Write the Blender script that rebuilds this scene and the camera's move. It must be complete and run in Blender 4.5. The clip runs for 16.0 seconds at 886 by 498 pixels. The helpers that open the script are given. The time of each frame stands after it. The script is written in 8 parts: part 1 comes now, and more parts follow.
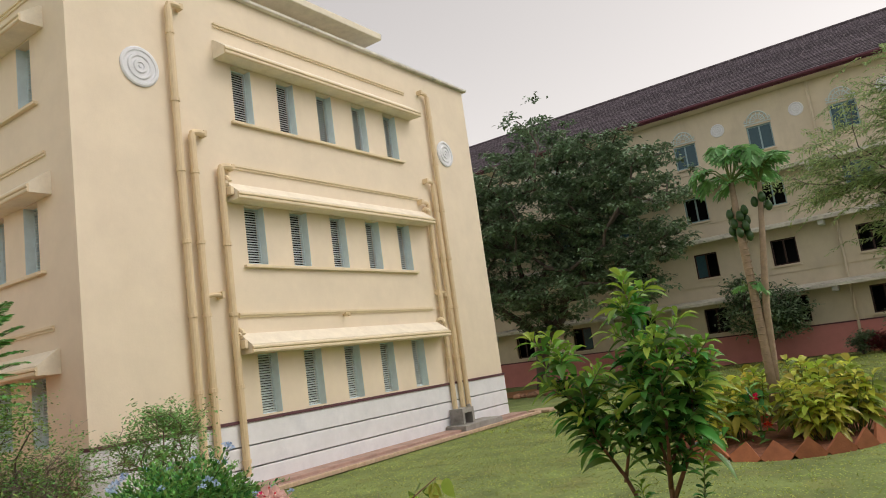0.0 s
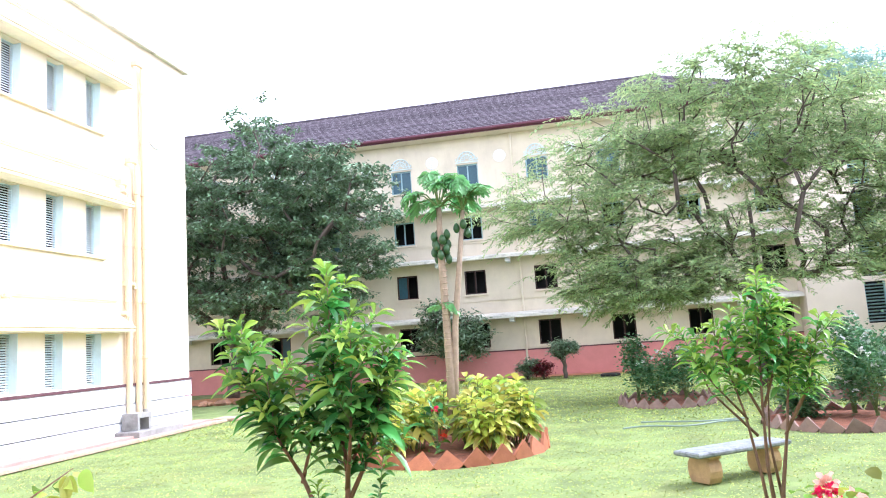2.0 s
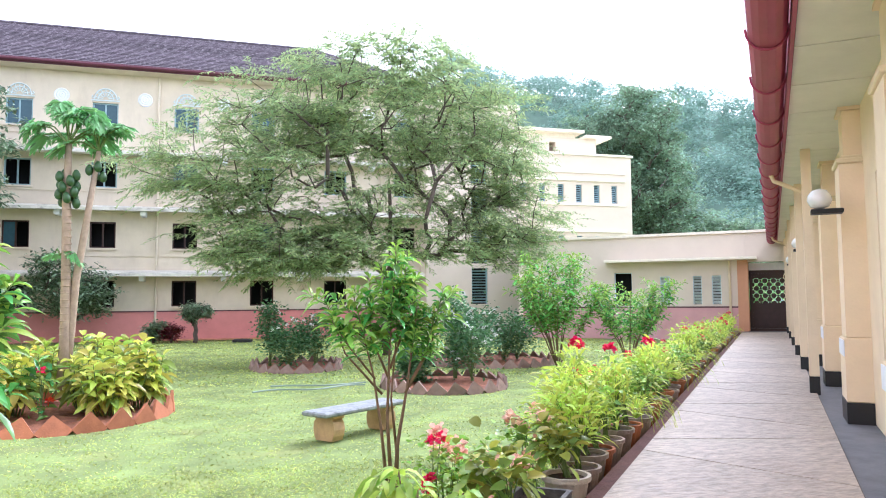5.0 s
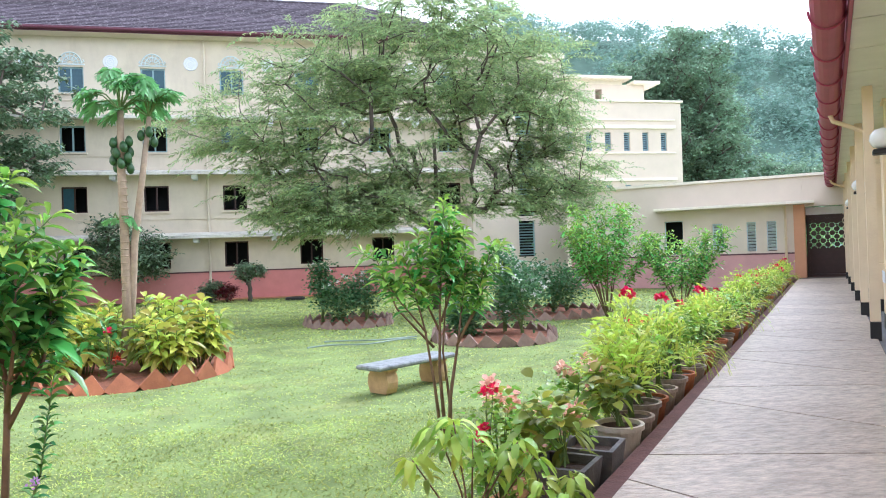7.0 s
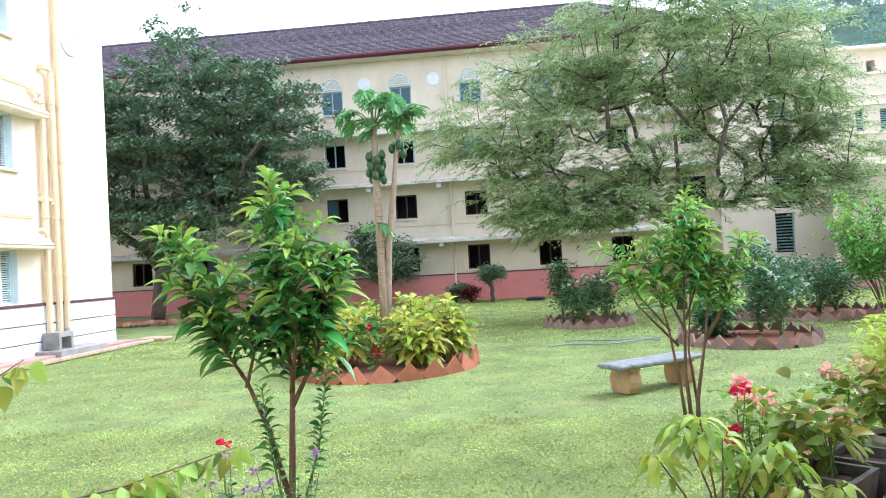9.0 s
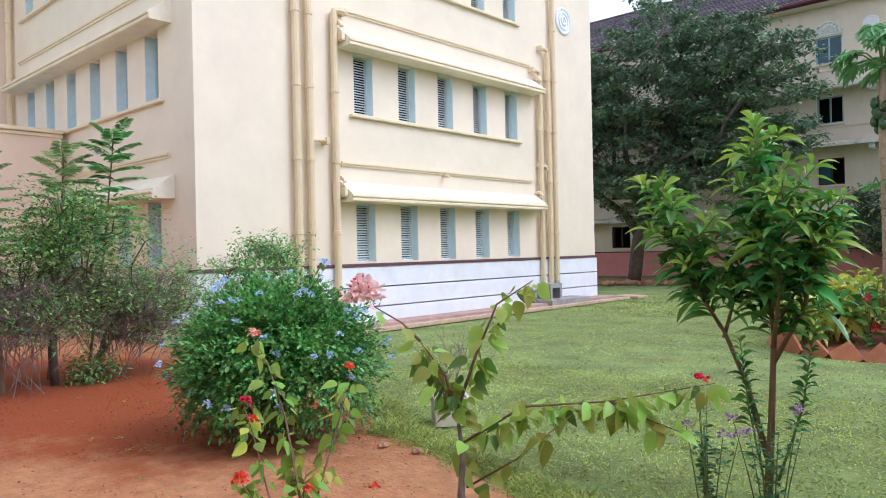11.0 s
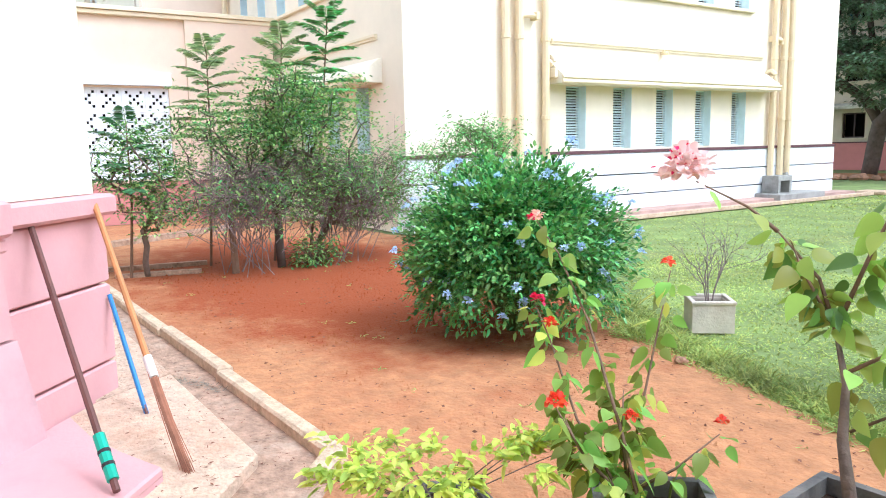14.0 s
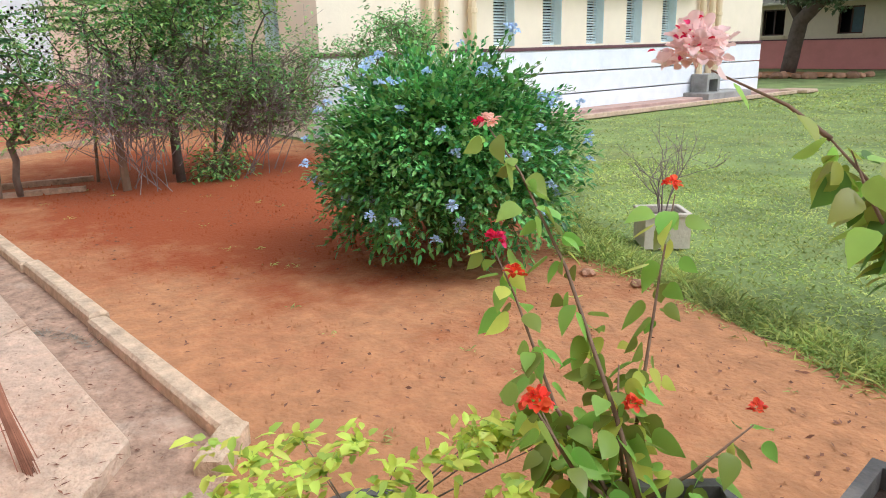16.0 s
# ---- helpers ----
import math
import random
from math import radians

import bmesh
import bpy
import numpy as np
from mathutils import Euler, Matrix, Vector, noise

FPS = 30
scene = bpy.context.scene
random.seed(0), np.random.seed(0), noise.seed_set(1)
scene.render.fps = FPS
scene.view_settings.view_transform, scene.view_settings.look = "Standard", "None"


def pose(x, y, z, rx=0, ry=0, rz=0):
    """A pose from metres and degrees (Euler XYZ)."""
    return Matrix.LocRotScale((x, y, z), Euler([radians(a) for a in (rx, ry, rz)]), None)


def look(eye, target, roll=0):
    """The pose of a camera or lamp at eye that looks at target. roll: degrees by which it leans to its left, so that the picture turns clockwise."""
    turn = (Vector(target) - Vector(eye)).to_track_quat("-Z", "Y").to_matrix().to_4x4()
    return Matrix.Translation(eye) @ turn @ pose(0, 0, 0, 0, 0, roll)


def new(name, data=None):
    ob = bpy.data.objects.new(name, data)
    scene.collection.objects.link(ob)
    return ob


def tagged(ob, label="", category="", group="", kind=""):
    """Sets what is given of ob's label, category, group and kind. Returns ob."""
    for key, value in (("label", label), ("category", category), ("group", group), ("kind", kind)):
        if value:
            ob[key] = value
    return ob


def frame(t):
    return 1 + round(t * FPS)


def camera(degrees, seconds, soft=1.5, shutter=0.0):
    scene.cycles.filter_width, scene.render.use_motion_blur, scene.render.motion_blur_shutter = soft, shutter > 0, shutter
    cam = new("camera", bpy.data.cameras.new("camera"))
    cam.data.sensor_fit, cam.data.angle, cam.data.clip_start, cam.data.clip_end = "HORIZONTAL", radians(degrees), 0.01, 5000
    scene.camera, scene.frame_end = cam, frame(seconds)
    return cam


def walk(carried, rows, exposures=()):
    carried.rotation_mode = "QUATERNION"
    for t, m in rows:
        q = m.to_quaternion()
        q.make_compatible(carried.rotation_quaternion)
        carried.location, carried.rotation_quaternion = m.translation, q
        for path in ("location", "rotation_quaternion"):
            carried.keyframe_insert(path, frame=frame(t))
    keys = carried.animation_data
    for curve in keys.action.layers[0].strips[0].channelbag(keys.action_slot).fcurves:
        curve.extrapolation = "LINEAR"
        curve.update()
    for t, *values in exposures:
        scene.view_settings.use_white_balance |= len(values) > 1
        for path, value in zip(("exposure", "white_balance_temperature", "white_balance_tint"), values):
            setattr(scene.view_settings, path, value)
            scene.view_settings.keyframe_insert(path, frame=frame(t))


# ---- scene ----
cam = camera(63.31, 16.0, soft=1.0)
# seconds, eye x y z, yaw, pitch, roll
ROWS = [
    (0.0, -0.088, 0.082, 2.115, 35.464, 8.849, 7.733),
    (0.5, -0.104, 0.215, 2.064, 30.486, 6.792, 9.466),
    (1.0, -0.087, 0.186, 2.081, 21.913, 4.949, 8.382),
    (1.5, -0.097, 0.237, 2.014, 17.045, 7.507, 5.500),
    (2.0, -0.187, 0.377, 1.959, 11.864, 7.523, 3.814),
    (2.5, -0.288, 0.385, 1.951, 6.713, 8.039, 2.738),
    (3.0, -0.314, 0.355, 1.935, 3.891, 7.788, 0.380),
    (3.5, -0.335, 0.319, 1.915, -1.071, 5.470, 0.360),
    (4.0, -0.332, 0.312, 1.892, -6.175, 3.439, 0.458),
    (4.5, -0.313, 0.338, 1.890, -11.288, 3.045, 0.514),
    (5.0, -0.297, 0.409, 1.885, -16.604, 3.962, 0.466),
    (7.5, -0.316, 0.400, 1.882, -9.763, -0.055, 3.324),
    (8.0, -0.319, 0.372, 1.891, -4.149, 0.516, 3.526),
    (10.5, -0.284, 0.234, 1.729, 29.972, 2.064, 1.869),
    (11.0, -0.302, 0.209, 1.712, 42.652, 0.114, 1.232),
    (11.5, -0.429, 0.198, 1.685, 47.813, 1.364, -0.031),
    (12.0, -0.609, 0.117, 1.680, 51.592, 0.151, 2.107),
    (12.5, -0.722, 0.083, 1.664, 56.059, -3.906, 1.069),
    (13.0, -0.885, 0.154, 1.653, 58.506, -5.534, 1.772),
    (13.5, -1.089, 0.246, 1.613, 55.840, -5.622, 0.492),
    (14.0, -1.281, 0.322, 1.595, 57.023, -8.063, 1.233),
    (14.5, -1.537, 0.389, 1.603, 54.085, -5.289, 2.886),
    (15.0, -1.717, 0.476, 1.578, 52.491, -8.583, 2.629),
    (15.5, -1.874, 0.644, 1.556, 51.547, -11.327, 1.928),
    (16.0, -1.971, 0.782, 1.525, 50.799, -15.788, 1.385),
]
# seconds, stops, kelvin, tint
EXPOSURES = [
    (0.0, 0.25, 7150, 14), (0.5, 0.36, 6400, 12), (1.0, 0.98, 6150, 9), (1.5, 1.85, 5620, 8), (2.0, 2.28, 5620, 20), (2.5, 2.33, 5620, 20), (3.0, 2.28, 5620, 20), (3.5, 2.18, 5620, 20), (5.2, 2.04, 5620, 20),
    (7.5, 1.82, 5500, 14), (8.2, 1.8, 5490, 14), (10.3, 1.85, 5630, 15), (10.6, 1.55, 5630, 16), (11.0, 0.90, 5630, 16), (11.5, 0.95, 5520, 16), (12.0, 1.25, 5440, 12), (12.5, 1.88, 5330, 10), (13.0, 2.0, 5330, 10),
    (13.5, 1.87, 5390, 9), (14.0, 1.70, 5440, 9), (14.5, 1.87, 5400, 9), (15.0, 1.92, 5320, 9), (15.5, 1.70, 5460, 9), (16.0, 1.13, 5880, 10),
]
walk(cam, [(t, pose(x, y, z, 90 + pitch, roll, yaw)) for t, x, y, z, yaw, pitch, roll in ROWS], EXPOSURES)
# ---- light: bright overcast sky with a weak, wide sun ----
SUN_ELEV, SUN_AZ = radians(50), radians(65)   # azimuth from +y, clockwise
world = bpy.data.worlds.new("overcast_sky")
scene.world = world
world.use_nodes = True
wn, wl = world.node_tree.nodes, world.node_tree.links
wn.clear()
sky = wn.new("ShaderNodeTexSky")
sky.sky_type = "NISHITA"
sky.sun_disc = False
sky.sun_elevation, sky.sun_rotation = SUN_ELEV, SUN_AZ
sky.air_density, sky.dust_density, sky.ozone_density = 1.0, 1.5, 1.0
hsv = wn.new("ShaderNodeHueSaturation")
hsv.inputs["Saturation"].default_value = 0.12
bg = wn.new("ShaderNodeBackground")
bg.inputs["Strength"].default_value = 0.165
wout = wn.new("ShaderNodeOutputWorld")
wl.new(sky.outputs[0], hsv.inputs["Color"])
wl.new(hsv.outputs[0], bg.inputs["Color"])
wl.new(bg.outputs[0], wout.inputs["Surface"])
sun = new("sun", bpy.data.lights.new("sun", "SUN"))
sun.data.energy, sun.data.angle, sun.data.color = 0.5, radians(24), (1.0, 0.98, 0.95)
sun_way = Vector((math.sin(SUN_AZ) * math.cos(SUN_ELEV), math.cos(SUN_AZ) * math.cos(SUN_ELEV), math.sin(SUN_ELEV)))
sun.matrix_world = look(sun_way * 60, (0, 0, 0))

# ---- materials ----
def material(name, color, rough=0.8, metal=0.0, vary=0.12, scale=6.0, bump=0.2, bump_scale=40.0, stain=0.0, stain_color=(0.1, 0.09, 0.07), stain_scale=0.8,
             streak=0.0, rand=0.0, translucent=0.0, spec=0.5, hue=0.0, grain=None):
    """Two scales of variation, a relief, optional stains, vertical streaks, a change from piece to piece, a brushed grain (angle, two scales)."""
    m = bpy.data.materials.new(name)
    m.use_nodes = True
    n, l = m.node_tree.nodes, m.node_tree.links
    p = n["Principled BSDF"]
    p.inputs["Roughness"].default_value, p.inputs["Metallic"].default_value = rough, metal
    p.inputs["Specular IOR Level"].default_value = spec
    geo = n.new("ShaderNodeNewGeometry")
    pos = geo.outputs["Position"]
    if grain:
        gm = n.new("ShaderNodeMapping")
        gm.inputs["Rotation"].default_value = (0, 0, radians(grain[0]))
        gm.inputs["Scale"].default_value = (grain[1], grain[2], 1)
        l.new(pos, gm.inputs["Vector"])
        pos = gm.outputs[0]
    big = n.new("ShaderNodeTexNoise")
    big.inputs["Scale"].default_value, big.inputs["Detail"].default_value, big.inputs["Roughness"].default_value = scale, 6, 0.65
    l.new(pos, big.inputs["Vector"])
    ramp = n.new("ShaderNodeMapRange")
    ramp.inputs[1].default_value, ramp.inputs[2].default_value = 0.3, 0.7
    ramp.inputs[3].default_value, ramp.inputs[4].default_value = 1 - vary, 1 + vary
    l.new(big.outputs["Fac"], ramp.inputs[0])
    hs = n.new("ShaderNodeHueSaturation")
    hs.inputs["Color"].default_value = (*color, 1)
    l.new(ramp.outputs[0], hs.inputs["Value"])
    out = hs.outputs[0]
    if rand > 0:
        info = n.new("ShaderNodeObjectInfo")
        add = n.new("ShaderNodeMath")
        add.operation = "ADD"
        l.new(info.outputs["Random"], add.inputs[0])
        l.new(geo.outputs["Random Per Island"], add.inputs[1])
        fr = n.new("ShaderNodeMath")
        fr.operation = "FRACT"
        l.new(add.outputs[0], fr.inputs[0])
        mr = n.new("ShaderNodeMapRange")
        mr.inputs[3].default_value, mr.inputs[4].default_value = 1 - rand, 1 + rand
        l.new(fr.outputs[0], mr.inputs[0])
        h2 = n.new("ShaderNodeHueSaturation")
        l.new(out, h2.inputs["Color"])
        l.new(mr.outputs[0], h2.inputs["Value"])
        if hue > 0:
            mh = n.new("ShaderNodeMapRange")
            mh.inputs[3].default_value, mh.inputs[4].default_value = 0.5 - hue, 0.5 + hue
            l.new(geo.outputs["Random Per Island"], mh.inputs[0])
            l.new(mh.outputs[0], h2.inputs["Hue"])
        out = h2.outputs[0]
    if stain > 0:
        st = n.new("ShaderNodeTexNoise")
        st.inputs["Scale"].default_value, st.inputs["Detail"].default_value, st.inputs["Roughness"].default_value = stain_scale, 8, 0.7
        if streak > 0:
            mp = n.new("ShaderNodeMapping")
            mp.inputs["Scale"].default_value = (1, 1, streak)
            l.new(pos, mp.inputs["Vector"])
            l.new(mp.outputs[0], st.inputs["Vector"])
        else:
            l.new(pos, st.inputs["Vector"])
        sr = n.new("ShaderNodeMapRange")
        sr.inputs[1].default_value, sr.inputs[2].default_value, sr.inputs[4].default_value = 0.52, 0.75, stain
        l.new(st.outputs["Fac"], sr.inputs[0])
        mx = n.new("ShaderNodeMix")
        mx.data_type = "RGBA"
        l.new(sr.outputs[0], mx.inputs["Factor"])
        l.new(out, mx.inputs["A"])
        mx.inputs["B"].default_value = (*stain_color, 1)
        out = mx.outputs["Result"]
    l.new(out, p.inputs["Base Color"])
    if bump > 0:
        fine = n.new("ShaderNodeTexNoise")
        fine.inputs["Scale"].default_value, fine.inputs["Detail"].default_value = bump_scale, 4
        l.new(pos, fine.inputs["Vector"])
        b = n.new("ShaderNodeBump")
        b.inputs["Strength"].default_value, b.inputs["Distance"].default_value = bump, 0.02
        l.new(fine.outputs["Fac"], b.inputs["Height"])
        l.new(b.outputs[0], p.inputs["Normal"])
    if translucent > 0:
        tr = n.new("ShaderNodeBsdfTranslucent")
        l.new(out, tr.inputs["Color"])
        ms = n.new("ShaderNodeMixShader")
        ms.inputs["Fac"].default_value = translucent
        l.new(p.outputs[0], ms.inputs[1])
        l.new(tr.outputs[0], ms.inputs[2])
        l.new(ms.outputs[0], n["Material Output"].inputs["Surface"])
    return m


def leaf_material(name, color, rand=0.3, hue=0.03, rough=0.45, translucent=0.35):
    return material(name, color, rough=rough, vary=0.15, scale=1.2, bump=0.0, rand=rand, hue=hue, translucent=translucent, spec=0.4)


M = {}
M["cream"] = material("cream_plaster", (0.83, 0.72, 0.565), 0.9, vary=0.05, scale=1.2, bump=0.12, bump_scale=30, stain=0.18, stain_color=(0.66, 0.54, 0.36), stain_scale=0.6, streak=0.25)
M["cream_wing"] = material("warm_cream_wing_plaster", (0.84, 0.69, 0.49), 0.88, vary=0.06, scale=1.5, bump=0.12, bump_scale=30, stain=0.2, stain_color=(0.6, 0.42, 0.26), stain_scale=1.0)
M["cream_trim"] = material("cream_trim_paint", (0.8, 0.68, 0.48), 0.8, vary=0.06, scale=3, bump=0.1, stain=0.25, stain_color=(0.4, 0.33, 0.24), stain_scale=1.5)
M["canopy"] = material("pale_canopy_concrete", (0.85, 0.78, 0.64), 0.85, vary=0.08, scale=3, bump=0.15, stain=0.3, stain_color=(0.45, 0.38, 0.3), stain_scale=1.8)
M["whitewash"] = material("whitewashed_base", (0.8, 0.82, 0.86), 0.9, vary=0.06, scale=2, bump=0.15, stain=0.4, stain_color=(0.55, 0.6, 0.68), stain_scale=1.4)
M["jamb_blue"] = material("pale_blue_jamb_paint", (0.66, 0.8, 0.85), 0.7, vary=0.06, bump=0.05)
M["slat_blue"] = material("grey_green_slat_paint", (0.68, 0.76, 0.77), 0.5, vary=0.08, bump=0.05, rand=0.1)
# near-black: the shade of unlit rooms, put into the colour
M["dark"] = material("room_shade_black", (0.012, 0.013, 0.015), 0.9, vary=0.1, bump=0.0)
M["maroon_line"] = material("dark_red_band_paint", (0.12, 0.05, 0.06), 0.7, vary=0.15, bump=0.1)
M["pipe"] = material("cream_pipe_paint", (0.74, 0.59, 0.38), 0.55, vary=0.06, scale=3, bump=0.05)
M["wall_far"] = material("aged_cream_render", (0.68, 0.6, 0.47), 0.92, vary=0.08, scale=0.8, bump=0.15, stain=0.35, stain_color=(0.42, 0.36, 0.27), stain_scale=0.9, streak=0.3)
M["slab_far"] = material("weathered_ledge_concrete", (0.7, 0.68, 0.6), 0.9, vary=0.25, scale=2.2, bump=0.25, stain=1.0, stain_color=(0.1, 0.09, 0.09), stain_scale=1.1)
M["pink"] = material("pink_wall_paint", (0.62, 0.25, 0.235), 0.85, vary=0.07, scale=1.5, bump=0.12, stain=0.25, stain_color=(0.45, 0.17, 0.15), stain_scale=1.2)
M["pink_faded"] = material("bleached_pink_plaster", (0.62, 0.4, 0.41), 0.92, vary=0.12, scale=2.5, bump=0.2, bump_scale=25, stain=0.75, stain_color=(0.58, 0.5, 0.49), stain_scale=2.2)
M["pink_light"] = material("light_pink_wall_paint", (0.67, 0.37, 0.37), 0.85, vary=0.06, scale=2, bump=0.12, stain=0.3, stain_color=(0.55, 0.27, 0.28), stain_scale=1.5)
M["tile_roof"] = material("dark_clay_roof_tile", (0.085, 0.068, 0.085), 0.85, vary=0.35, scale=2.5, bump=0.4, bump_scale=12, stain=0.95, stain_color=(0.42, 0.36, 0.4), stain_scale=7.0, rand=0.4)
M["maroon"] = material("maroon_painted_metal", (0.34, 0.05, 0.1), 0.5, vary=0.1, scale=2, bump=0.03)
M["maroon_far"] = material("dark_maroon_eaves_paint", (0.1, 0.02, 0.035), 0.6, vary=0.15, scale=2, bump=0.03)
M["lf_gold"] = leaf_material("golden_leaf", (0.55, 0.66, 0.11), 0.3, 0.03, 0.4)
M["glass"] = material("dark_window_glass", (0.05, 0.11, 0.14), 0.12, vary=0.1, bump=0.0, spec=0.25)
M["frame_blue"] = material("blue_grey_window_paint", (0.28, 0.42, 0.46), 0.6, vary=0.1, bump=0.05)
M["ornament"] = material("pale_blue_ornament_plaster", (0.62, 0.7, 0.7), 0.85, vary=0.12, scale=4, bump=0.2)
M["medallion"] = material("white_plaster_medallion", (0.78, 0.8, 0.84), 0.85, vary=0.05, bump=0.1)
M["grey_conc"] = material("grey_concrete", (0.33, 0.32, 0.3), 0.9, vary=0.2, scale=3, bump=0.4, stain=0.6, stain_color=(0.12, 0.11, 0.1), stain_scale=2)
M["apron"] = material("reddish_apron_paving", (0.45, 0.3, 0.25), 0.9, vary=0.2, scale=3, bump=0.3, stain=0.5, stain_color=(0.2, 0.15, 0.13), stain_scale=2)
M["cream_block"] = material("bright_cream_render", (0.71, 0.61, 0.5), 0.9, vary=0.04, scale=1, bump=0.1, stain=0.15, stain_color=(0.6, 0.52, 0.4), stain_scale=0.7)
M["soffit"] = material("white_soffit_board", (0.75, 0.74, 0.68), 0.7, vary=0.06, scale=2, bump=0.05)
M["black_paint"] = material("black_skirting_paint", (0.015, 0.015, 0.017), 0.5, vary=0.2, bump=0.1)
M["path"] = material("pinkish_grey_paving", (0.45, 0.375, 0.305), 0.5, vary=0.4, scale=11, bump=0.6, bump_scale=22, stain=0.8, stain_color=(0.25, 0.185, 0.14), stain_scale=1.3, rand=0.12, grain=(41.2, 0.8, 2.0))
M["path_joint"] = material("dark_paving_joint", (0.14, 0.11, 0.1), 0.9)
M["strip_grey"] = material("slate_grey_floor_strip", (0.15, 0.155, 0.175), 0.6, vary=0.2, scale=4, bump=0.2)
M["brick_edge"] = material("dark_red_edge_brick", (0.1, 0.045, 0.038), 0.9, vary=0.25, scale=6, bump=0.4, rand=0.25)
M["soil"] = material("red_earth", (0.47, 0.218, 0.098), 0.95, vary=0.24, scale=7.0, bump=0.9, bump_scale=30, stain=0.8, stain_color=(0.36, 0.105, 0.04), stain_scale=0.6)
M["bed_soil"] = material("dark_bed_earth", (0.24, 0.09, 0.048), 0.95, vary=0.35, scale=7, bump=0.9, bump_scale=25, stain=0.5, stain_color=(0.1, 0.05, 0.03), stain_scale=3)


def damp_shade_patch(m, centre, radii, color):
    """A patch of darker earth, shrub shade and damp painted in, with a ragged, gradual edge, laid over a material's
    colour.
    """
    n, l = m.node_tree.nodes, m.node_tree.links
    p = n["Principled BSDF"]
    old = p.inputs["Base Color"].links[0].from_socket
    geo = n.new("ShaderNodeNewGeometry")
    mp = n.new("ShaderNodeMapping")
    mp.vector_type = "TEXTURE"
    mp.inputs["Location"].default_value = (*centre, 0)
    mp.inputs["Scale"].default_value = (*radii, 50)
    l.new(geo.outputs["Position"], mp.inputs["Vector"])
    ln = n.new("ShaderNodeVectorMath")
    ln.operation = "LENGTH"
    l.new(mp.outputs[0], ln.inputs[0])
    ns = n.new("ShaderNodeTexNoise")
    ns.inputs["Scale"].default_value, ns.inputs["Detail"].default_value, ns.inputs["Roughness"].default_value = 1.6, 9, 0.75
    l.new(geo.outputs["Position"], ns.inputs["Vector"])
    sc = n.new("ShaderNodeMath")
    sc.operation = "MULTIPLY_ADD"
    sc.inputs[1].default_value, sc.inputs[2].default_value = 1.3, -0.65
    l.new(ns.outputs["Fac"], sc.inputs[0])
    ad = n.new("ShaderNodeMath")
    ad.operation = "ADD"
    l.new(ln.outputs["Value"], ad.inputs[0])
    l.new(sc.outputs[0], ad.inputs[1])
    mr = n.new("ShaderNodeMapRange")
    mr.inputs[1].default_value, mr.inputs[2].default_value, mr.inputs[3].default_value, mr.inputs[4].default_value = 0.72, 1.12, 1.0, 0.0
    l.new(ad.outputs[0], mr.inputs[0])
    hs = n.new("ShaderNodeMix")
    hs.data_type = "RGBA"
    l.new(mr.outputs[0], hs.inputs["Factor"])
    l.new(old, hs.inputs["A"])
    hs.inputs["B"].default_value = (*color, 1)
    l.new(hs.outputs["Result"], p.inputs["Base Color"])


# shade under the shrubs put into the soil colour, along with damp
damp_shade_patch(M["soil"], (-10.0, 4.0), (4.9, 2.5), (0.3, 0.062, 0.012))
M["lawn"] = material("lawn_ground", (0.2, 0.265, 0.085), 0.95, vary=0.4, scale=1.1, bump=0.6, bump_scale=60, stain=0.6, stain_color=(0.32, 0.29, 0.1), stain_scale=0.8)
M["stone_kerb"] = material("worn_kerb_stone", (0.6, 0.45, 0.31), 0.9, vary=0.3, scale=10, bump=0.8, stain=0.75, stain_color=(0.3, 0.18, 0.11), stain_scale=6)
M["flagstone"] = material("pale_flagstone", (0.6, 0.44, 0.32), 0.9, vary=0.22, scale=14, bump=0.9, bump_scale=45, stain=0.85, stain_color=(0.47, 0.26, 0.155), stain_scale=2.6, rand=0.08)
M["channel"] = material("dirty_channel_cement", (0.4, 0.26, 0.18), 0.9, vary=0.4, scale=14, bump=0.9, stain=0.9, stain_color=(0.6, 0.47, 0.36), stain_scale=2.6)
M["bark"] = material("grey_brown_bark", (0.2, 0.15, 0.12), 0.95, vary=0.3, scale=8, bump=0.6, bump_scale=30)
M["bark_dark"] = material("dark_tree_bark", (0.12, 0.095, 0.08), 0.95, vary=0.3, scale=5, bump=0.6, bump_scale=20)
M["bark_pap"] = material("pale_ringed_trunk_bark", (0.36, 0.27, 0.19), 0.9, vary=0.2, scale=10, bump=0.5, bump_scale=20)
M["stem_red"] = material("reddish_brown_stem", (0.2, 0.12, 0.075), 0.8, vary=0.2, scale=10, bump=0.3)
M["stem_green"] = material("green_stem", (0.13, 0.2, 0.06), 0.7, vary=0.2, scale=10, bump=0.2)
M["terracotta"] = material("terracotta_tile", (0.43, 0.155, 0.075), 0.85, vary=0.15, scale=6, bump=0.3, stain=0.3, stain_color=(0.2, 0.08, 0.05), stain_scale=4, rand=0.2)
M["brown_tile"] = material("dark_brown_edging_tile", (0.27, 0.18, 0.145), 0.85, vary=0.2, scale=6, bump=0.3, stain=0.4, stain_color=(0.3, 0.27, 0.25), stain_scale=4, rand=0.25)
M["pot_grey"] = material("weathered_cement_pot", (0.36, 0.29, 0.25), 0.9, vary=0.25, scale=8, bump=0.35, stain=0.5, stain_color=(0.13, 0.11, 0.09), stain_scale=5, rand=0.2)
M["pot_dark"] = material("dark_cement_pot", (0.13, 0.125, 0.125), 0.85, vary=0.25, scale=8, bump=0.35, stain=0.5, stain_color=(0.3, 0.26, 0.22), stain_scale=5, rand=0.2)
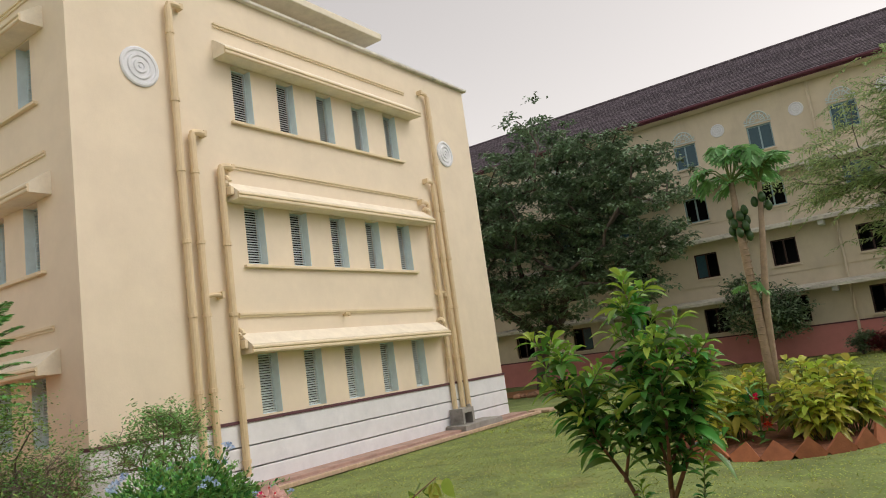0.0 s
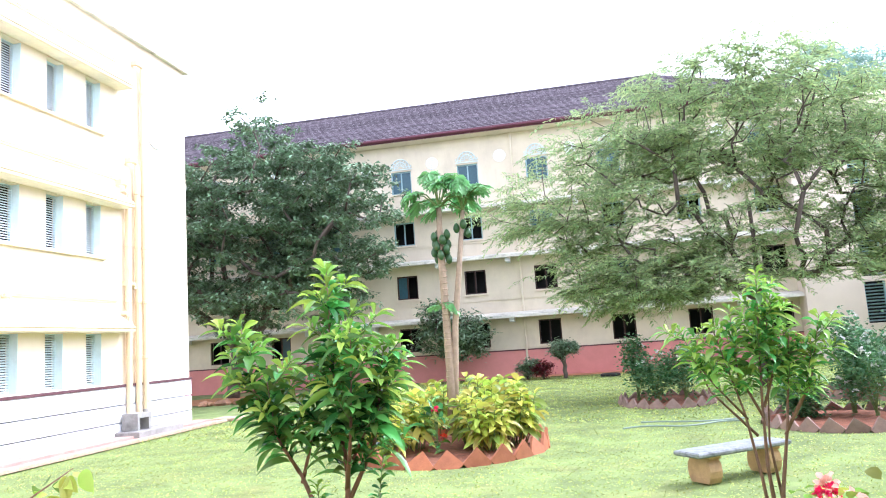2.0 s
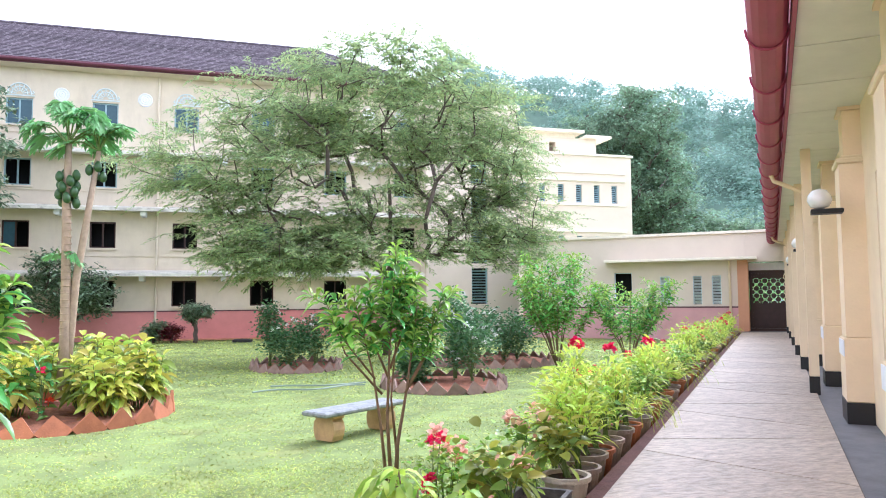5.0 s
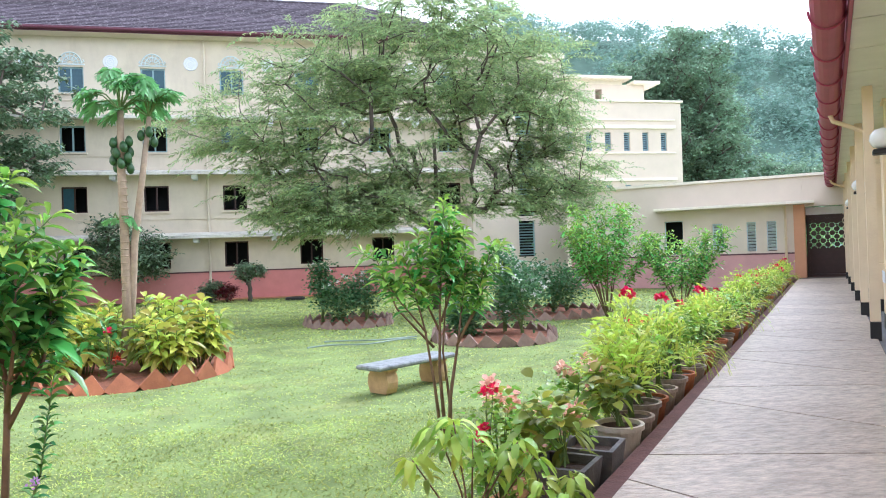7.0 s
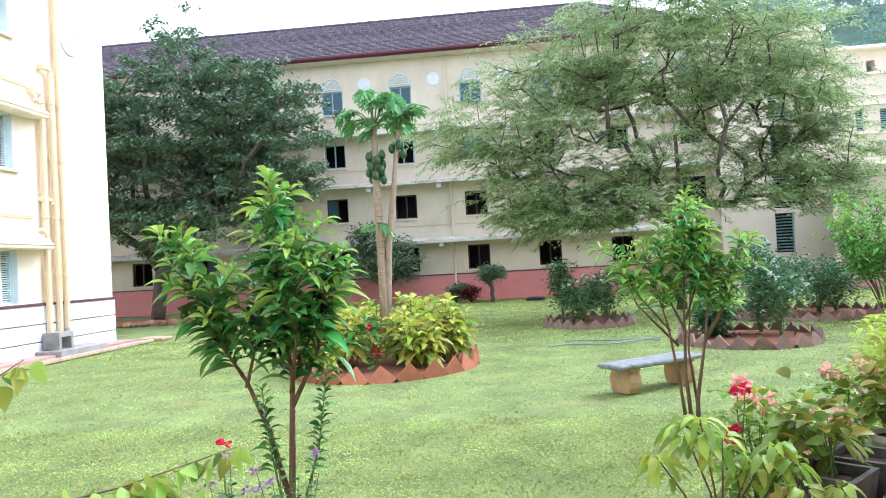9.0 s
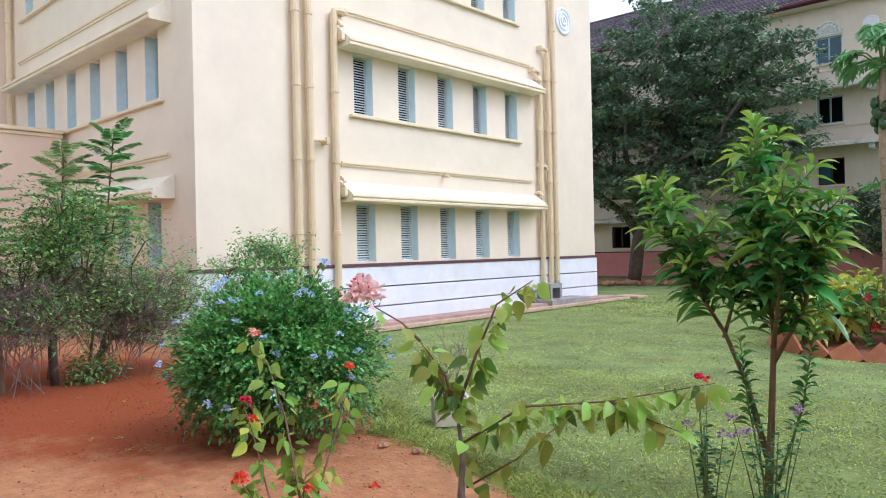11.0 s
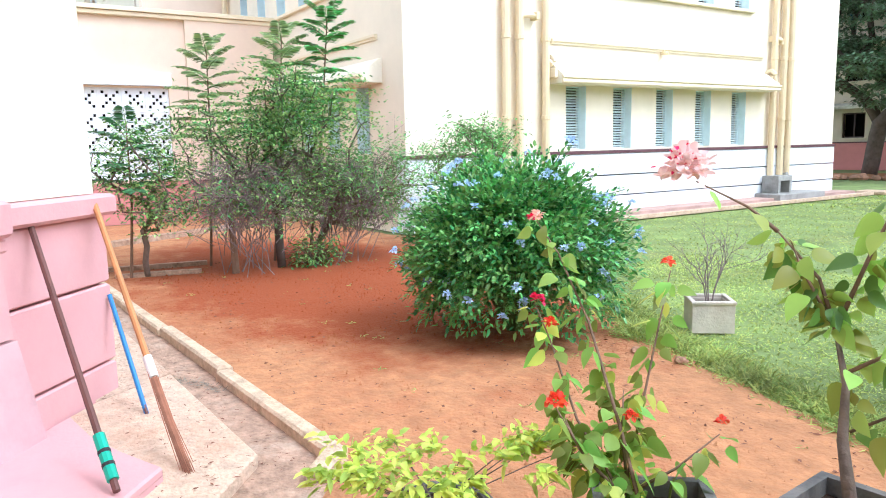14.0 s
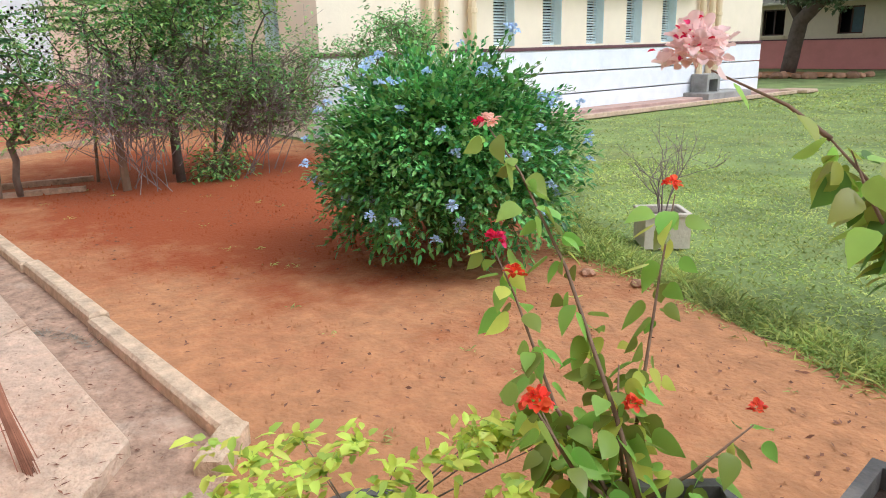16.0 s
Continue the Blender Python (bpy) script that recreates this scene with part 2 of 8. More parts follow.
M["pot_pale"] = material("pale_cement_planter", (0.62, 0.56, 0.48), 0.9, vary=0.12, scale=6, bump=0.3, stain=0.5, stain_color=(0.4, 0.27, 0.18), stain_scale=4)
M["pot_soil"] = material("potting_soil", (0.06, 0.035, 0.025), 0.95, vary=0.3, scale=20, bump=0.6)
M["bench_top"] = material("speckled_grey_bench_stone", (0.25, 0.27, 0.28), 0.75, vary=0.3, scale=14, bump=0.3, stain=0.95, stain_color=(0.06, 0.065, 0.075), stain_scale=5)
M["bench_leg"] = material("ochre_stone_bench_leg", (0.5, 0.33, 0.17), 0.9, vary=0.2, scale=5, bump=0.4, stain=0.4, stain_color=(0.25, 0.15, 0.1), stain_scale=4)
M["wood_stick"] = material("dark_wooden_handle", (0.13, 0.05, 0.04), 0.6, vary=0.2, scale=8, bump=0.1)
M["wood_pole"] = material("orange_bamboo_handle", (0.5, 0.22, 0.08), 0.6, vary=0.2, scale=8, bump=0.1)
M["blue_plastic"] = material("blue_plastic_handle", (0.03, 0.2, 0.5), 0.4, vary=0.05, bump=0.0)
M["green_plastic"] = material("green_plastic_grip", (0.02, 0.4, 0.27), 0.4, vary=0.05, bump=0.0)
M["white_tape"] = material("white_binding_tape", (0.75, 0.74, 0.7), 0.6, vary=0.05, bump=0.05)
M["bristle"] = material("reddish_brown_twig_bristle", (0.34, 0.15, 0.09), 0.9, vary=0.3, bump=0.2, rand=0.3)
M["broom_fibre"] = material("brown_broom_fibre", (0.2, 0.085, 0.05), 0.9, vary=0.3, bump=0.2, rand=0.3)
M["wood_dark"] = material("dark_varnished_wood", (0.045, 0.018, 0.014), 0.5, vary=0.2, scale=5, bump=0.1)
M["orange_wall"] = material("orange_cream_render", (0.66, 0.34, 0.2), 0.9, vary=0.06, scale=1.5, bump=0.1)
M["peach"] = material("peach_render", (0.78, 0.61, 0.48), 0.9, vary=0.06, scale=1.2, bump=0.12, stain=0.2, stain_color=(0.6, 0.42, 0.3), stain_scale=0.8)
M["milk_glass"] = material("milky_lamp_glass", (0.8, 0.8, 0.78), 0.15, vary=0.02, bump=0.0)
M["water_hose"] = material("grey_green_hose", (0.25, 0.33, 0.28), 0.5, vary=0.1, bump=0.0)
M["rubble"] = material("rubble_stone", (0.4, 0.22, 0.14), 0.95, vary=0.25, scale=5, bump=0.5, rand=0.3)
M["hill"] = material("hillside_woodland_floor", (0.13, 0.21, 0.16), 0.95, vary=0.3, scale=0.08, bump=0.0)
# foliage
M["lf_dark"] = leaf_material("dense_dark_leaf", (0.165, 0.25, 0.145), 0.5, 0.03, 0.4, 0.22)
M["lf_feather"] = leaf_material("feathery_olive_leaf", (0.35, 0.46, 0.21), 0.35, 0.03, 0.5, 0.5)
M["lf_bright"] = leaf_material("bright_green_leaf", (0.105, 0.29, 0.065), 0.6, 0.045, 0.2, 0.28)
M["lf_mid"] = leaf_material("mid_green_leaf", (0.2, 0.45, 0.095), 0.6, 0.045, 0.22, 0.3)
M["lf_tip"] = leaf_material("light_green_shoot_leaf", (0.3, 0.5, 0.085), 0.4, 0.03, 0.25)
M["lf_lime"] = leaf_material("lime_green_leaf", (0.56, 0.7, 0.11), 0.35, 0.03, 0.4, 0.45)
M["lf_straw"] = leaf_material("dry_grey_twig_leaf", (0.3, 0.27, 0.22), 0.3, 0.02, 0.7)
M["dead_twig"] = material("dry_grey_twig", (0.24, 0.19, 0.18), 0.9, vary=0.3, scale=10, bump=0.2)
M["lf_young"] = leaf_material("young_yellow_green_leaf", (0.38, 0.55, 0.085), 0.35, 0.03, 0.35)
M["lf_papaya"] = leaf_material("papaya_leaf", (0.2, 0.43, 0.17), 0.45, 0.02, 0.35)
M["lf_croton"] = leaf_material("variegated_yellow_green_leaf", (0.5, 0.56, 0.1), 0.6, 0.055, 0.28)
M["lf_bush"] = leaf_material("glossy_bush_leaf", (0.15, 0.385, 0.1), 0.55, 0.045, 0.3, 0.2)
M["lf_rose"] = leaf_material("grey_green_rose_leaf", (0.09, 0.22, 0.085), 0.5, 0.03)
M["lf_dusty"] = leaf_material("dusty_shrub_leaf", (0.21, 0.41, 0.12), 0.6, 0.05, 0.5, 0.3)
M["lf_boug"] = leaf_material("heart_shaped_leaf", (0.37, 0.52, 0.1), 0.55, 0.05, 0.35, 0.45)
M["lf_grass"] = material("grass_blade", (0.41, 0.49, 0.135), 0.6, vary=0.5, scale=0.9, bump=0.0, rand=0.35, hue=0.03, translucent=0.35, spec=0.3, stain=0.45, stain_color=(0.5, 0.5, 0.18), stain_scale=1.3)
M["lf_hill"] = leaf_material("hillside_tree_leaf", (0.25, 0.37, 0.24), 0.4, 0.04, 0.7)
# pale and bluish: air haze painted into the leaf colour
M["lf_haze"] = leaf_material("hazed_woodland_leaf", (0.27, 0.41, 0.34), 0.12, 0.02, 0.8)
M["fl_red"] = leaf_material("crimson_petal", (0.78, 0.02, 0.1), 0.2, 0.01, 0.5)
M["fl_orange"] = leaf_material("orange_red_petal", (0.9, 0.11, 0.04), 0.2, 0.01, 0.5)
M["fl_pink"] = leaf_material("salmon_pink_petal", (0.97, 0.62, 0.52), 0.2, 0.01, 0.5)
M["fl_bract"] = leaf_material("pale_pink_bract", (0.95, 0.72, 0.69), 0.1, 0.015, 0.5)
M["fl_blue"] = leaf_material("pale_blue_petal", (0.55, 0.7, 0.95), 0.2, 0.01, 0.5)
M["fl_white"] = leaf_material("white_petal", (0.75, 0.75, 0.72), 0.1, 0.01, 0.5)
M["fl_purple"] = leaf_material("mauve_petal", (0.4, 0.22, 0.45), 0.2, 0.01, 0.5)
M["fruit"] = material("green_papaya_skin", (0.03, 0.09, 0.025), 0.4, vary=0.15, scale=6, bump=0.05)
# ---- building tools ----
class G:
    """Gathers vertices and faces of one mesh."""
    def __init__(self):
        self.v, self.f = [], []

    def add(self, vs, fs):
        k = len(self.v)
        self.v.extend(vs)
        self.f.extend([tuple(i + k for i in f) for f in fs])
        return self

    def box(self, x0, x1, y0, y1, z0, z1, bevel=0.0):
        if bevel > 0:
            b = bevel
            ring = lambda e, z: [(x0 + e, y0 + e, z), (x1 - e, y0 + e, z), (x1 - e, y1 - e, z), (x0 + e, y1 - e, z)]
            vs = ring(b, z0) + ring(0, z0 + b) + ring(0, z1 - b) + ring(b, z1)
            fs = [(3, 2, 1, 0), (12, 13, 14, 15)]
            for r in range(3):
                for i in range(4):
                    j = (i + 1) % 4
                    fs.append((r * 4 + i, r * 4 + j, r * 4 + 4 + j, r * 4 + 4 + i))
            return self.add(vs, fs)
        vs = [(x, y, z) for z in (z0, z1) for y in (y0, y1) for x in (x0, x1)]
        return self.add(vs, [(0, 2, 3, 1), (4, 5, 7, 6), (0, 1, 5, 4), (1, 3, 7, 5), (3, 2, 6, 7), (2, 0, 4, 6)])

    def prism(self, poly, a0, a1, axis="x"):
        """A polygon swept along an axis. Its two numbers are the other two coordinates."""
        n = len(poly)
        def place(p, a):
            return (a, p[0], p[1]) if axis == "x" else (p[0], a, p[1]) if axis == "y" else (p[0], p[1], a)
        vs = [place(p, a0) for p in poly] + [place(p, a1) for p in poly]
        fs = [tuple(range(n))[::-1], tuple(range(n, 2 * n))] + [(i, (i + 1) % n, n + (i + 1) % n, n + i) for i in range(n)]
        return self.add(vs, fs)

    def tube(self, pts, radii, n=8, cap=True):
        pts = [Vector(p) for p in pts]
        if not isinstance(radii, (list, tuple)):
            radii = [radii] * len(pts)
        vs = []
        side = None
        for i, p in enumerate(pts):
            d = (pts[min(i + 1, len(pts) - 1)] - pts[max(i - 1, 0)])
            d = d.normalized() if d.length > 1e-9 else Vector((0, 0, 1))
            if side is None:
                side = d.orthogonal().normalized()
            side = (side - d * side.dot(d))
            side = side.normalized() if side.length > 1e-6 else d.orthogonal().normalized()
            up = d.cross(side)
            for k in range(n):
                a = 2 * math.pi * k / n
                vs.append(tuple(p + (side * math.cos(a) + up * math.sin(a)) * radii[i]))
        fs = [(i * n + k, i * n + (k + 1) % n, (i + 1) * n + (k + 1) % n, (i + 1) * n + k) for i in range(len(pts) - 1) for k in range(n)]
        if cap:
            fs += [tuple(range(n))[::-1], tuple(range((len(pts) - 1) * n, len(pts) * n))]
        return self.add(vs, fs)

    def lathe(self, profile, centre=(0, 0, 0), n=20):
        """profile: radius, height from bottom to top."""
        vs = [(centre[0] + r * math.cos(2 * math.pi * k / n), centre[1] + r * math.sin(2 * math.pi * k / n), centre[2] + z) for r, z in profile for k in range(n)]
        m = len(profile)
        fs = [(i * n + k, i * n + (k + 1) % n, (i + 1) * n + (k + 1) % n, (i + 1) * n + k) for i in range(m - 1) for k in range(n)]
        fs += [tuple(range(n))[::-1], tuple(range((m - 1) * n, m * n))]
        return self.add(vs, fs)

    def wall(self, x0, x1, z0, z1, y0, y1, holes=()):
        """A wall with rectangular holes (xa, xb, za, zb) that go through it."""
        xs = sorted({x0, x1, *[h[0] for h in holes], *[h[1] for h in holes]})
        zs = sorted({z0, z1, *[h[2] for h in holes], *[h[3] for h in holes]})
        vid = {}
        def vert(x, y, z):
            key = (round(x, 5), y, round(z, 5))
            if key not in vid:
                vid[key] = len(self.v)
                self.v.append((x, y, z))
            return vid[key]
        solid = {}
        for i in range(len(xs) - 1):
            for j in range(len(zs) - 1):
                cx, cz = (xs[i] + xs[i + 1]) / 2, (zs[j] + zs[j + 1]) / 2
                solid[i, j] = not any(h[0] < cx < h[1] and h[2] < cz < h[3] for h in holes)
        for (i, j), s in solid.items():
            if not s:
                continue
            a, b, c, d = xs[i], xs[i + 1], zs[j], zs[j + 1]
            self.f.append((vert(a, y0, c), vert(b, y0, c), vert(b, y0, d), vert(a, y0, d)))
            self.f.append((vert(a, y1, c), vert(a, y1, d), vert(b, y1, d), vert(b, y1, c)))
            if not solid.get((i - 1, j)):
                self.f.append((vert(a, y0, c), vert(a, y0, d), vert(a, y1, d), vert(a, y1, c)))
            if not solid.get((i + 1, j)):
                self.f.append((vert(b, y0, c), vert(b, y1, c), vert(b, y1, d), vert(b, y0, d)))
            if not solid.get((i, j - 1)):
                self.f.append((vert(a, y0, c), vert(a, y1, c), vert(b, y1, c), vert(b, y0, c)))
            if not solid.get((i, j + 1)):
                self.f.append((vert(a, y0, d), vert(b, y0, d), vert(b, y1, d), vert(a, y1, d)))
        return self

    def mesh(self, name, mat, smooth=False):
        me = bpy.data.meshes.new(name)
        me.from_pydata(self.v, [], self.f)
        me.materials.append(mat)
        if smooth:
            me.polygons.foreach_set("use_smooth", [True] * len(me.polygons))
        me.update()
        return me


def part(name, g, mat, parent=None, label="", smooth=False, kind=""):
    me = g if isinstance(g, bpy.types.Mesh) else g.mesh(name, mat, smooth)
    ob = new(name, me)
    ob.parent = parent
    return tagged(ob, label, kind=kind)


def piece(name, me, parent, m):
    """One more object on a shared mesh, at a pose inside its parent."""
    ob = new(name, me)
    ob.parent = parent
    ob.matrix_basis = m
    return ob


def thing(name, m, label, category, group="", kind=""):
    ob = new(name)
    ob.empty_display_size = 0.1
    ob.matrix_basis = m if isinstance(m, Matrix) else Matrix.Translation(m)
    return tagged(ob, label, category, group, kind)


def turn(x, y, z=0.0, deg=0.0):
    return pose(x, y, z, 0, 0, deg)


def shift(x=0.0, y=0.0, z=0.0):
    return Matrix.Translation((x, y, z))


# The walkway runs at 41.2 degrees to the courtyard's other walls: u along it, w to its right.
US, UC = math.sin(radians(41.2)), math.cos(radians(41.2))
def uw(u, w, z=0.0):
    return (u * US + w * UC, u * UC - w * US, z)

# ---- ground ----
g = G()
g.add([(-900, -900, -0.02), (900, -900, -0.02), (900, 900, -0.02), (-900, 900, -0.02)], [(0, 1, 2, 3)])
tagged(part("ground", g, M["lawn"]), "open grassy ground that reaches the horizon", "ground", kind="structure")


def sheet(name, poly, z, mat, label, cell=0.35, relief=0.02, kind="structure", category="ground", sink=0.0):
    """A flat bed with a broken edge and a slight relief."""
    bm = bmesh.new()
    vs = [bm.verts.new((x, y, z)) for x, y in poly]
    bm.faces.new(vs)
    bmesh.ops.triangulate(bm, faces=bm.faces[:])
    for _ in range(7):
        long = [e for e in bm.edges if e.calc_length() > cell]
        if not long:
            break
        bmesh.ops.subdivide_edges(bm, edges=long, cuts=1)
        bmesh.ops.triangulate(bm, faces=[f for f in bm.faces if len(f.verts) > 3])
    for v in bm.verts:
        if v.is_boundary:
            v.co.x += 0.14 * noise.noise(Vector((v.co.x * 2.2, v.co.y * 2.2, 3)))
            v.co.y += 0.14 * noise.noise(Vector((v.co.x * 2.2, v.co.y * 2.2, 9)))
            v.co.z -= sink
        else:
            v.co.z += relief * noise.noise(Vector((v.co.x * 1.1, v.co.y * 1.1, 0))) + relief * 0.4 * noise.noise(Vector((v.co.x * 5, v.co.y * 5, 0)))
    me = bpy.data.meshes.new(name)
    bm.to_mesh(me)
    bm.free()
    me.materials.append(mat)
    me.polygons.foreach_set("use_smooth", [True] * len(me.polygons))
    return tagged(new(name, me), label, category, kind=kind)


SOIL_POLY = [(-4.6, 1.68), (-9.6, 1.4), (-14.5, 1.2), (-18.9, 1.0), (-18.9, 6.7), (-12.9, 6.7), (-12.0, 7.6), (-9.8, 7.6), (-8.2, 6.2), (-6.6, 5.6), (-5.3, 4.9),
             (-4.1, 4.45), (-3.3, 4.2), (-2.4, 4.15), (-1.2, 4.3), (0.6, 5.2), (2.4, 6.9), (3.1, 7.2), (1.0, 4.7), (-0.6, 3.9), (-1.6, 2.9), (-2.6, 1.8), (-3.2, 0.75), (-4.36, 1.6)]
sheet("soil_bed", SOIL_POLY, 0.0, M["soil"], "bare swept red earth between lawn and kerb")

# ---- louvred building (three storeys, cream) ----
XF, YL, YR = -12.75, 6.95, 21.15
LB = thing("louvred_building", turn(XF, YL, 0, 90), "cream plastered three storey building with louvred windows and white base", "building")
# local: x runs north along the garden front, y into the building, z up
LEN, TOPZ = YR - YL, 11.4
WIN_X = [10.86 - YL + 1.395 * i for i in range(5)]
ROWS_Z = [(1.49, 2.82), (4.86, 6.22), (8.26, 9.63)]
WW = 0.58
holes = [(x, x + WW, za, zb) for x in WIN_X for za, zb in ROWS_Z]
g = G().wall(0, LEN, 1.45, TOPZ, 0, 0.32, holes)
part("wall", g, M["cream"], LB)
# side front: its own run along local y (west)
SIDE = 10.2
SW_X = [1.38 + 1.4 * i for i in range(6)]
side_holes = [(SIDE - x - WW, SIDE - x, za, zb) for x in SW_X for za, zb in ROWS_Z]
g = G().wall(0, SIDE - 0.32, 0, TOPZ, 0, 0.32, side_holes)
sw = part("side_wall", g, M["cream"], LB)
SIDE_M = Matrix(((0, 1, 0, 0), (-1, 0, 0, SIDE), (0, 0, 1, 0), (0, 0, 0, 1)))   # x towards the corner, y inwards
sw.matrix_basis = SIDE_M
# the back and north walls close the rooms; a near-black sheet paints their shade
g = G().box(LEN - 0.32, LEN, 0.33, SIDE, 0, TOPZ).box(0.33, LEN - 0.33, SIDE - 0.3, SIDE, 0, TOPZ)
part("back_wall", g, M["cream"], LB)
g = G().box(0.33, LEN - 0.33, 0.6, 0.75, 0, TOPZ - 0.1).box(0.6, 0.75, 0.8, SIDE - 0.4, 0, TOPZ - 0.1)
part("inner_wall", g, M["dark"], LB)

# white base in courses with recessed joints
def base_course(z0, z1):
    return G().box(-0.03, LEN + 0.03, -0.05, 0.32, z0, z1, 0.012)
for z0, z1 in ((0.0, 0.43), (0.458, 0.888), (0.916, 1.38)):
    part("base_course", base_course(z0, z1), M["whitewash"], LB, "whitewashed base course")
part("band", G().box(-0.035, LEN + 0.035, -0.075, 0.3, 1.385, 1.449), M["maroon_line"], LB, "dark red painted band")

slat_me = G().box(0.03, WW - 0.03, -0.03, 0.03, -0.009, 0.009).mesh("slat", M["slat_blue"])


def louvre_window(parent, x, za, zb, width, me, y0=0.0, m0=Matrix()):
    win = part("window", G().box(x, x + 0.03, 0.2, 0.27, za, zb).box(x + width - 0.03, x + width, 0.2, 0.27, za, zb)
               .box(x + 0.03, x + width - 0.03, 0.2, 0.27, zb - 0.03, zb).box(x + 0.03, x + width - 0.03, 0.2, 0.27, za, za + 0.03), M["jamb_blue"], parent)
    win.matrix_basis = m0
    n = 22
    for k in range(n):
        z = za + 0.06 + (zb - za - 0.12) * k / (n - 1)
        piece("slat", me, win, shift(x, 0.235, z) @ Matrix.Rotation(radians(24), 4, "X"))
    return win


for x in WIN_X:
    for za, zb in ROWS_Z:
        louvre_window(LB, x, za, zb, WW, slat_me)
        part("jamb", G().box(x + WW - 0.012, x + WW - 0.002, 0.003, 0.2, za + 0.002, zb - 0.002), M["jamb_blue"], LB, "pale blue painted window jamb")
for x in SW_X:
    for za, zb in ROWS_Z:
        louvre_window(LB, SIDE - x - WW, za, zb, WW, slat_me, m0=SIDE_M)
        jb = part("jamb", G().box(SIDE - x - WW + 0.002, SIDE - x - WW + 0.012, 0.003, 0.2, za + 0.002, zb - 0.002), M["jamb_blue"], LB, "pale blue painted window jamb")
        jb.matrix_basis = SIDE_M


def canopy_set(parent, x0, x1, z, m0=Matrix(), scrolls=True):
    """A sloping sunshade with a lip, a moulding above, scroll ends."""
    prof = [(-0.001, z + 0.0), (-0.001, z + 0.46), (-0.06, z + 0.45), (-0.4, z + 0.2), (-0.43, z + 0.19), (-0.43, z + 0.0)]
    c = part("canopy", G().prism(prof, x0, x1), M["canopy"], parent, "pale sloping concrete sunshade")
    bead = [(-0.431, z + 0.15), (-0.47, z + 0.15), (-0.485, z + 0.13), (-0.485, z + 0.1), (-0.465, z + 0.085), (-0.45, z + 0.08), (-0.465, z + 0.07), (-0.475, z + 0.055), (-0.475, z + 0.015), (-0.455, z - 0.005), (-0.431, z - 0.005)]
    lip = part("drip_edge", G().prism(bead, x0 - 0.02, x1 + 0.02), M["cream_trim"], parent)
    mo = part("moulding", G().box(x0 + 0.05, x1 - 0.15, -0.07, -0.001, z + 0.86, z + 0.91).box(x0 + 0.05, x1 - 0.15, -0.04, -0.001, z + 0.81, z + 0.86), M["cream_trim"], parent)
    obs = [c, lip, mo]
    if scrolls:
        for x in (x0 - 0.1, x1 + 0.02):
            s = G()
            pts = [(x + 0.04, -0.1 - 0.16 * math.cos(a) * (1 - a / 9), z + 0.42 + 0.14 * math.sin(a) * (1 - a / 9)) for a in [i * 0.5 for i in range(13)]]
            s.tube(pts, 0.05, 6)
            s.box(x, x + 0.08, -0.32, -0.001, z + 0.1, z + 0.3, 0.02)
            obs.append(part("scroll_bracket", s, M["cream_trim"], parent))
    for o in obs:
        o.matrix_basis = m0


for k, z in enumerate((2.83, 6.24, 9.66)):
    canopy_set(LB, 10.38 - YL, 17.77 - YL, z, scrolls=k < 2)
    canopy_set(LB, SIDE - 9.5, SIDE - 0.8, z, SIDE_M, scrolls=False)
for z in (4.78, 8.18):
    part("sill", G().box(10.72 - YL, 17.15 - YL, -0.1, -0.001, z - 0.02, z + 0.05, 0.01), M["cream_trim"], LB)
    s = part("sill", G().box(SIDE - 9.3, SIDE - 1.15, -0.1, -0.001, z - 0.02, z + 0.05, 0.01), M["cream_trim"], LB)
    s.matrix_basis = SIDE_M
part("cornice", G().box(-0.12, LEN + 0.12, -0.14, 0.35, TOPZ, TOPZ + 0.09, 0.015), M["slab_far"], LB, "thin weathered roof edge")
part("cornice_side", G().box(-0.12, 0.35, 0.36, SIDE, TOPZ, TOPZ + 0.09, 0.015), M["slab_far"], LB)
part("roof", G().box(0.36, LEN + 0.1, 0.36, SIDE, TOPZ, TOPZ + 0.07), M["grey_conc"], LB, "flat concrete roof")
ph = part("penthouse", G().box(1.0, 9.0, 0.6, 6.0, TOPZ + 0.08, TOPZ + 0.62), M["cream"], LB, "cream roof housing")
part("penthouse_slab", G().box(0.4, 9.8, -0.1, 6.6, TOPZ + 0.625, TOPZ + 0.84, 0.02), M["canopy"], ph, "projecting flat roof slab")


def medallion(parent, x, z, r=0.42, mat=None):
    prof = [(r, 0.0), (r, 0.03), (r * 0.93, 0.05), (r * 0.82, 0.05), (r * 0.78, 0.025), (r * 0.66, 0.025), (r * 0.62, 0.055), (r * 0.52, 0.055), (r * 0.48, 0.03), (r * 0.36, 0.03),
            (r * 0.32, 0.06), (r * 0.2, 0.06), (r * 0.17, 0.035), (r * 0.1, 0.035), (r * 0.08, 0.06), (0.001, 0.065)]
    ob = part("medallion", G().lathe(prof, n=28), mat or M["medallion"], parent, "white round plaster medallion with concentric rings")
    ob.matrix_basis = shift(x, -0.001, z) @ Matrix.Rotation(radians(90), 4, "X")
    return ob


medallion(LB, 8.47 - YL, 8.95, 0.44)
medallion(LB, 19.52 - YL, 8.85, 0.44)


